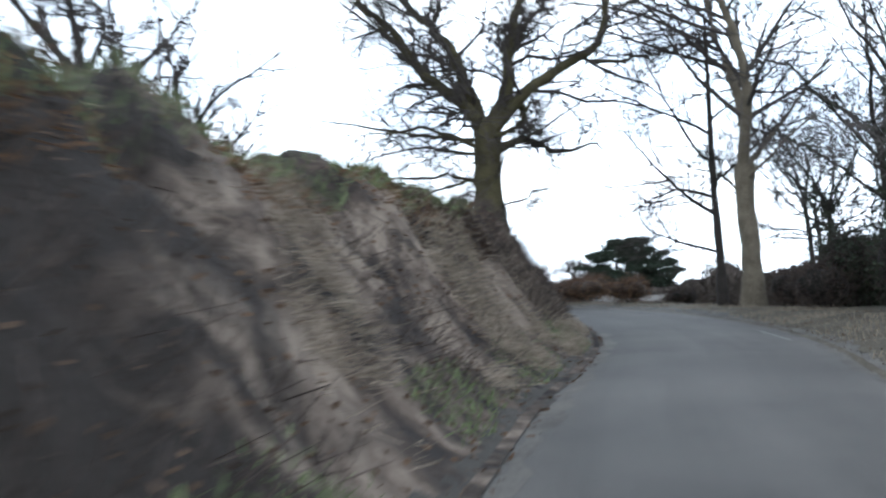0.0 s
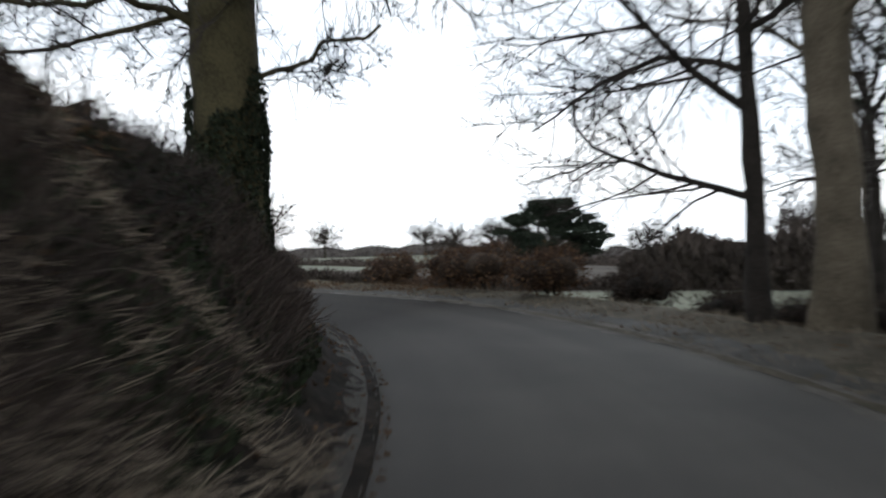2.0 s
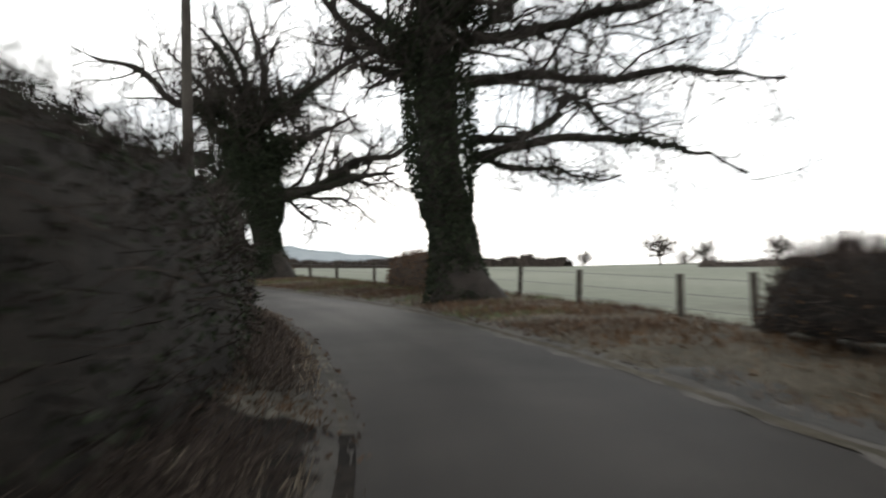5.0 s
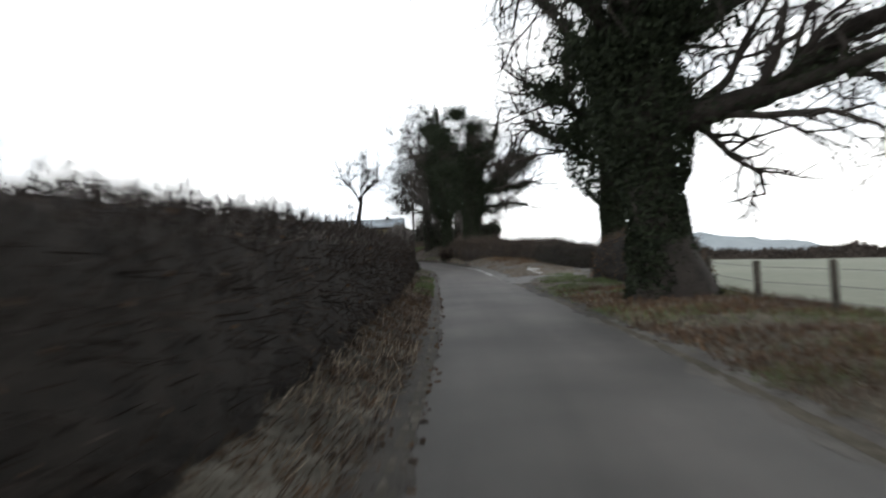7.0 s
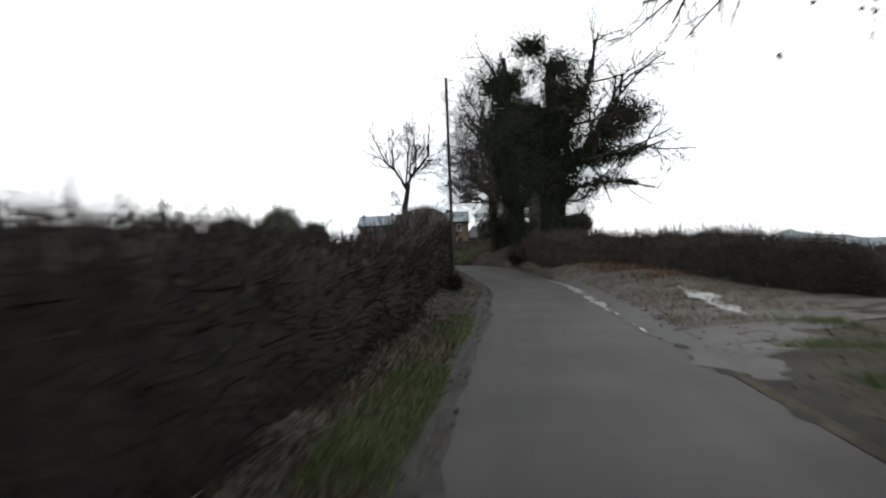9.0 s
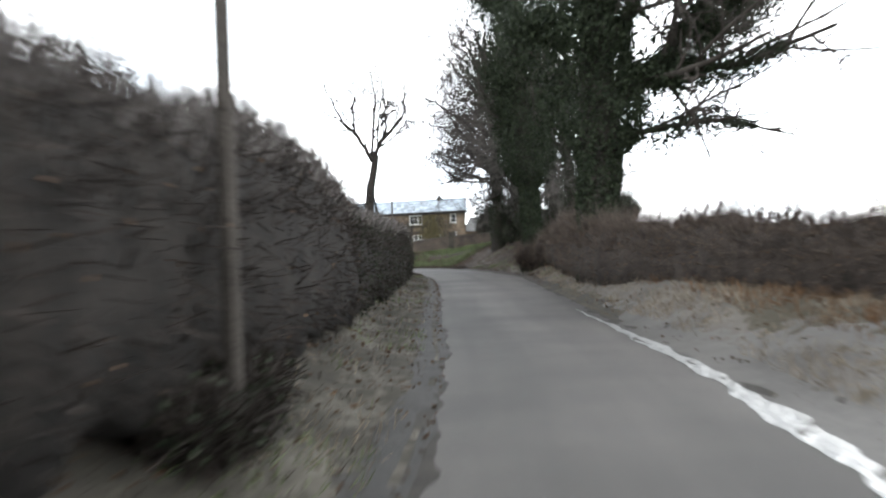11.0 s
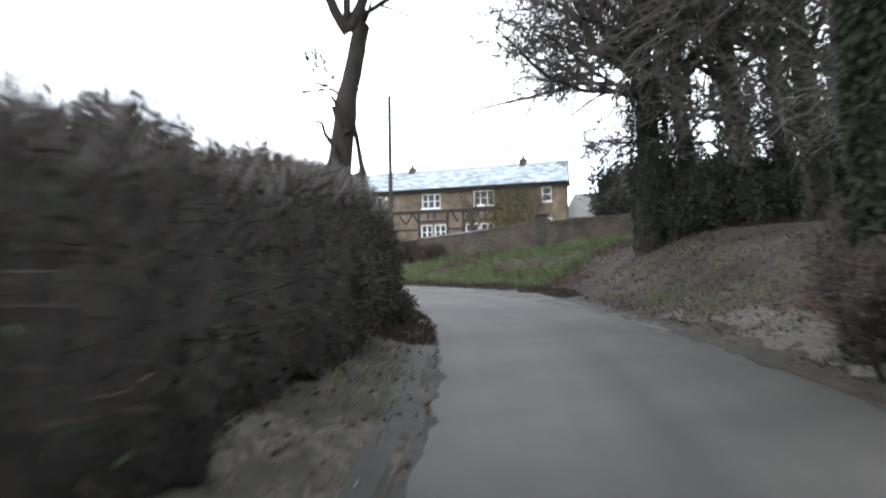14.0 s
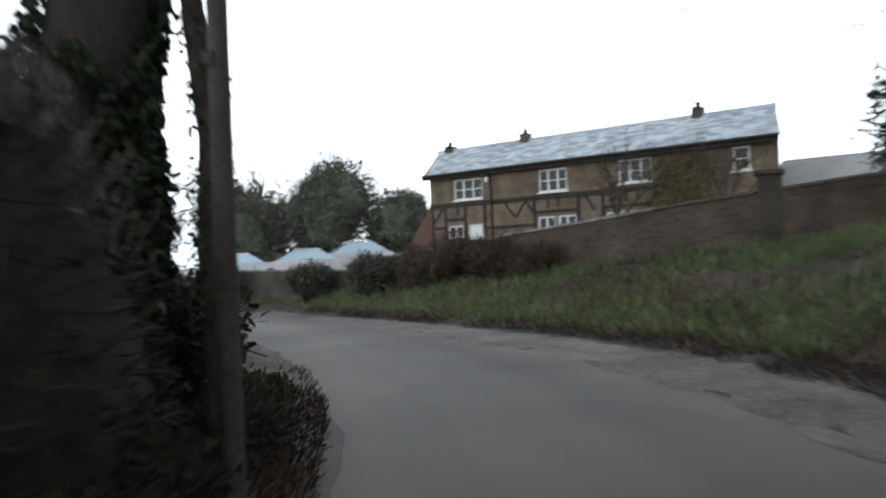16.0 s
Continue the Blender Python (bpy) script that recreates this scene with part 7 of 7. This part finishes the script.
# ---- grasses, bracken and litter ----
def scatter(name, seed, s0, s1, lats, n, level, mat, le, w, lean, label, category="grass", patchy=0.0):
    """Blades over a strip of the verge; lats are metres beyond the road edge, minus for the left side."""
    rng = np.random.default_rng(seed)
    s = rng.uniform(s0, s1, n)
    d = rng.uniform(lats[0], lats[1], n)
    left = lats[0] < 0
    lat = (left_edge(s) + d) if left else (right_foot(s) + d)
    p = along(s, lat)
    p[:, 2] = (left_level if left else right_level)(s, lat, p) - 0.02
    if patchy:
        keep = fbm(p, 0.9, seed) + rng.normal(size=n) * 0.2 > patchy - 0.5
        p = p[keep]
        s = s[keep]
    k = len(p)
    out = np.stack([np.interp(s + S0, REF_S, REF_R[:, 0]), np.interp(s + S0, REF_S, REF_R[:, 1]), np.zeros(k)], 1) * (1 if left else -1)
    d3 = rng.normal(size=(k, 3)) * 0.5 + out * lean + (0, 0, 1.0 if lean < 1 else 0.25)
    base = p[0].copy()
    ob = new(name, mesh(name, *blades(rng, p - base, d3, rng.uniform(le[0], le[1], k), rng.uniform(w[0], w[1], k)), mat))
    ob.location = base
    tagged(ob, label, category, kind="stuff")


scatter("dry_grass", 1, 6, 20, (-4.6, -0.3), 52000, left_level, DRY, (0.10, 0.3), (0.005, 0.011), 1.7, "pale dead grass hanging down the bank", patchy=0.95)
scatter("dry_grass", 38, 12, 27, (-2.4, -0.25), 36000, left_level, DRY, (0.10, 0.3), (0.005, 0.012), 1.5, "pale dead grass low on the bank", patchy=0.6)
scatter("road_edge_litter", 39, -4, 186, (-0.35, 0.2), 22000, left_level, LITTER, (0.02, 0.045), (0.012, 0.028), 1.3, "rotting leaves and crumbs of earth along the road edge", "leaves", patchy=0.5)
scatter("bank_brambles", 27, -6, 14, (-4.6, -0.6), 6000, left_level, TWIG, (0.15, 0.45), (0.008, 0.018), 0.8, "dark dead stems between the grass of the bank", "brambles", patchy=0.5)
scatter("dead_bracken", 2, -6, 34, (-3.4, -2.2), 12000, left_level, RUST, (0.08, 0.22), (0.012, 0.03), 1.0, "brown dead bracken on the bank", "bracken", patchy=0.6)
scatter("bank_leaf_litter", 40, 14, 27, (-4.4, -1.9), 15000, left_level, MOULD, (0.06, 0.16), (0.03, 0.06), 0.9, "dark red-brown rotten leaves high on the bank", "leaves", patchy=0.35)
scatter("bank_ivy", 21, 24, 46, (-4.6, -0.6), 32000, left_level, IVY, (0.05, 0.10), (0.04, 0.08), 0.6, "dark ivy and brambles over the bank", "ivy", patchy=0.05)
scatter("bank_brambles", 22, 17, 46, (-4.6, -0.8), 36000, left_level, TWIG, (0.2, 0.55), (0.008, 0.018), 0.7, "dark tangled stems over the bank", "brambles", patchy=0.3)
scatter("bank_top_grass", 3, -8, 26, (-4.6, -2.5), 28000, left_level, GREEN, (0.10, 0.26), (0.008, 0.016), 0.3, "dull green grass along the top of the bank", patchy=0.1)
scatter("verge_grass", 4, 2, 22, (-0.9, -0.12), 6000, left_level, GREEN, (0.05, 0.16), (0.01, 0.02), 0.3, "green weeds at the foot of the bank", patchy=0.7)
scatter("dry_grass", 5, 40, 120, (-1.4, -0.15), 14000, left_level, DRY, (0.08, 0.26), (0.008, 0.016), 0.4, "dead grass at the hedge foot", patchy=0.65)
scatter("hedge_litter", 23, 40, 122, (-2.0, -0.2), 30000, left_level, TWIG, (0.06, 0.2), (0.006, 0.016), 0.8, "dark fallen twigs and dead stems at the hedge foot", "brambles", patchy=0.3)
scatter("verge_grass", 6, 105, 122, (-0.7, -0.05), 16000, left_level, GREEN, (0.06, 0.18), (0.008, 0.016), 0.3, "yellow-green grass at the road edge", patchy=0.5)
scatter("verge_grass", 26, 128, 186, (-1.4, -0.1), 6000, left_level, GREEN, (0.06, 0.16), (0.008, 0.016), 0.3, "thin green grass at the hedge foot", patchy=0.75)
scatter("dry_grass", 7, 118, 184, (-2.4, -0.1), 8000, left_level, DRY, (0.05, 0.16), (0.008, 0.016), 0.4, "dead grass on the hedge bank", patchy=0.65)
scatter("dry_grass", 8, -6, 100, (0.15, 3.2), 36000, right_level, DRY, (0.05, 0.18), (0.008, 0.018), 0.2, "long dead grass on the verge", patchy=0.4)
scatter("dead_bracken", 9, 44, 104, (0.3, 3.6), 22000, right_level, RUST, (0.05, 0.18), (0.012, 0.03), 0.2, "rust-brown dead plants round the oaks", "bracken", patchy=0.4)
scatter("verge_grass", 10, 70, 108, (0.1, 4.5), 28000, right_level, GREEN, (0.06, 0.2), (0.008, 0.016), 0.2, "green grass on the verge by the oaks", patchy=0.75)
scatter("dry_grass", 11, 118, 170, (0.3, 4.0), 50000, right_level, DRY, (0.06, 0.2), (0.008, 0.016), 0.2, "grey dead grass on the verge", patchy=0.45)
scatter("dead_bracken", 12, 130, 176, (1.2, 5.5), 13000, right_level, RUST, (0.1, 0.3), (0.012, 0.03), 0.2, "brown dead plants under the hedge", "bracken", patchy=0.5)
scatter("bank_grass", 13, 189.5, 224, (0.4, 6.5), 66000, right_level, GREEN, (0.10, 0.34), (0.01, 0.022), 0.2, "green grass on the bank below the garden wall", patchy=0.2)
scatter("bank_grass", 33, 160, 186, (0.5, 3.6), 9000, right_level, GREEN, (0.08, 0.22), (0.01, 0.02), 0.2, "patches of green grass on the earth bank", patchy=0.85)
scatter("dead_bracken", 24, 164, 197, (0.2, 9.0), 24000, right_level, MOULD, (0.05, 0.14), (0.012, 0.03), 0.4, "brown dead leaves and stalks on the earth bank", "bracken", patchy=0.2)
scatter("fallen_leaves", 14, -6, 184, (-2.6, 0.2), 12000, left_level, LITTER, (0.04, 0.09), (0.03, 0.06), 1.2, "fallen leaves along the hedge foot", "leaves")
scatter("fallen_leaves", 15, 0, 196, (0.05, 4.0), 12000, right_level, LITTER, (0.04, 0.09), (0.03, 0.06), 1.2, "fallen leaves on the verge", "leaves")

scatter("verge_grass", 28, 103, 118, (0.9, 3.0), 26000, right_level, GREEN, (0.06, 0.18), (0.008, 0.016), 0.2, "bright green grass at the road edge", patchy=0.8)
scatter("hedge_litter", 29, 120, 194, (-2.6, -0.12), 12000, left_level, TWIG, (0.05, 0.13), (0.005, 0.012), 0.7, "dark dead stems at the hedge foot", "brambles", patchy=0.35)
scatter("hedge_litter", 30, 66, 104, (0.15, 5.0), 30000, right_level, TWIG_RED, (0.06, 0.22), (0.008, 0.022), 0.3, "dark dead stems in the verge", "brambles", patchy=0.45)

scatter("hedge_litter", 31, 186, 206, (0.05, 0.75), 9000, right_level, TWIG, (0.06, 0.2), (0.008, 0.02), 0.9, "dark dead stems added to darken the cut edge of the bank", "brambles", patchy=0.3)
scatter("bank_brambles", 32, 44, 70, (-1.9, -0.5), 16000, left_level, TWIG, (0.12, 0.4), (0.007, 0.015), 0.7, "dark tangled stems below the hedge", "brambles", patchy=0.2)
scatter("hedge_litter", 34, 60, 122, (-1.3, -0.15), 20000, left_level, LITTER, (0.05, 0.14), (0.008, 0.02), 0.8, "rotting brown leaves and stems below the hedge", "leaves", patchy=0.2)

scatter("hedge_litter", 41, 176, 193, (-1.6, 0.12), 16000, left_level, MOULD, (0.05, 0.16), (0.01, 0.03), 0.7, "dark dead leaves and stalks on the verge at the bend", "leaves", patchy=0.25)
scatter("bank_ivy", 42, 178, 192, (-1.7, -0.15), 9000, left_level, IVY, (0.05, 0.12), (0.03, 0.06), 0.5, "dark ivy creeping over the verge at the bend", "ivy", patchy=0.3)
scatter("dead_bracken", 36, 188, 204, (0.3, 5.0), 12000, right_level, LITTER, (0.08, 0.2), (0.01, 0.025), 0.4, "brown dead stalks among the bank grass", "bracken", patchy=0.62)
scatter("dry_grass", 37, 190, 224, (0.2, 3.0), 22000, right_level, DRY, (0.06, 0.16), (0.008, 0.014), 0.3, "pale frosted grass low on the bank", patchy=0.5)
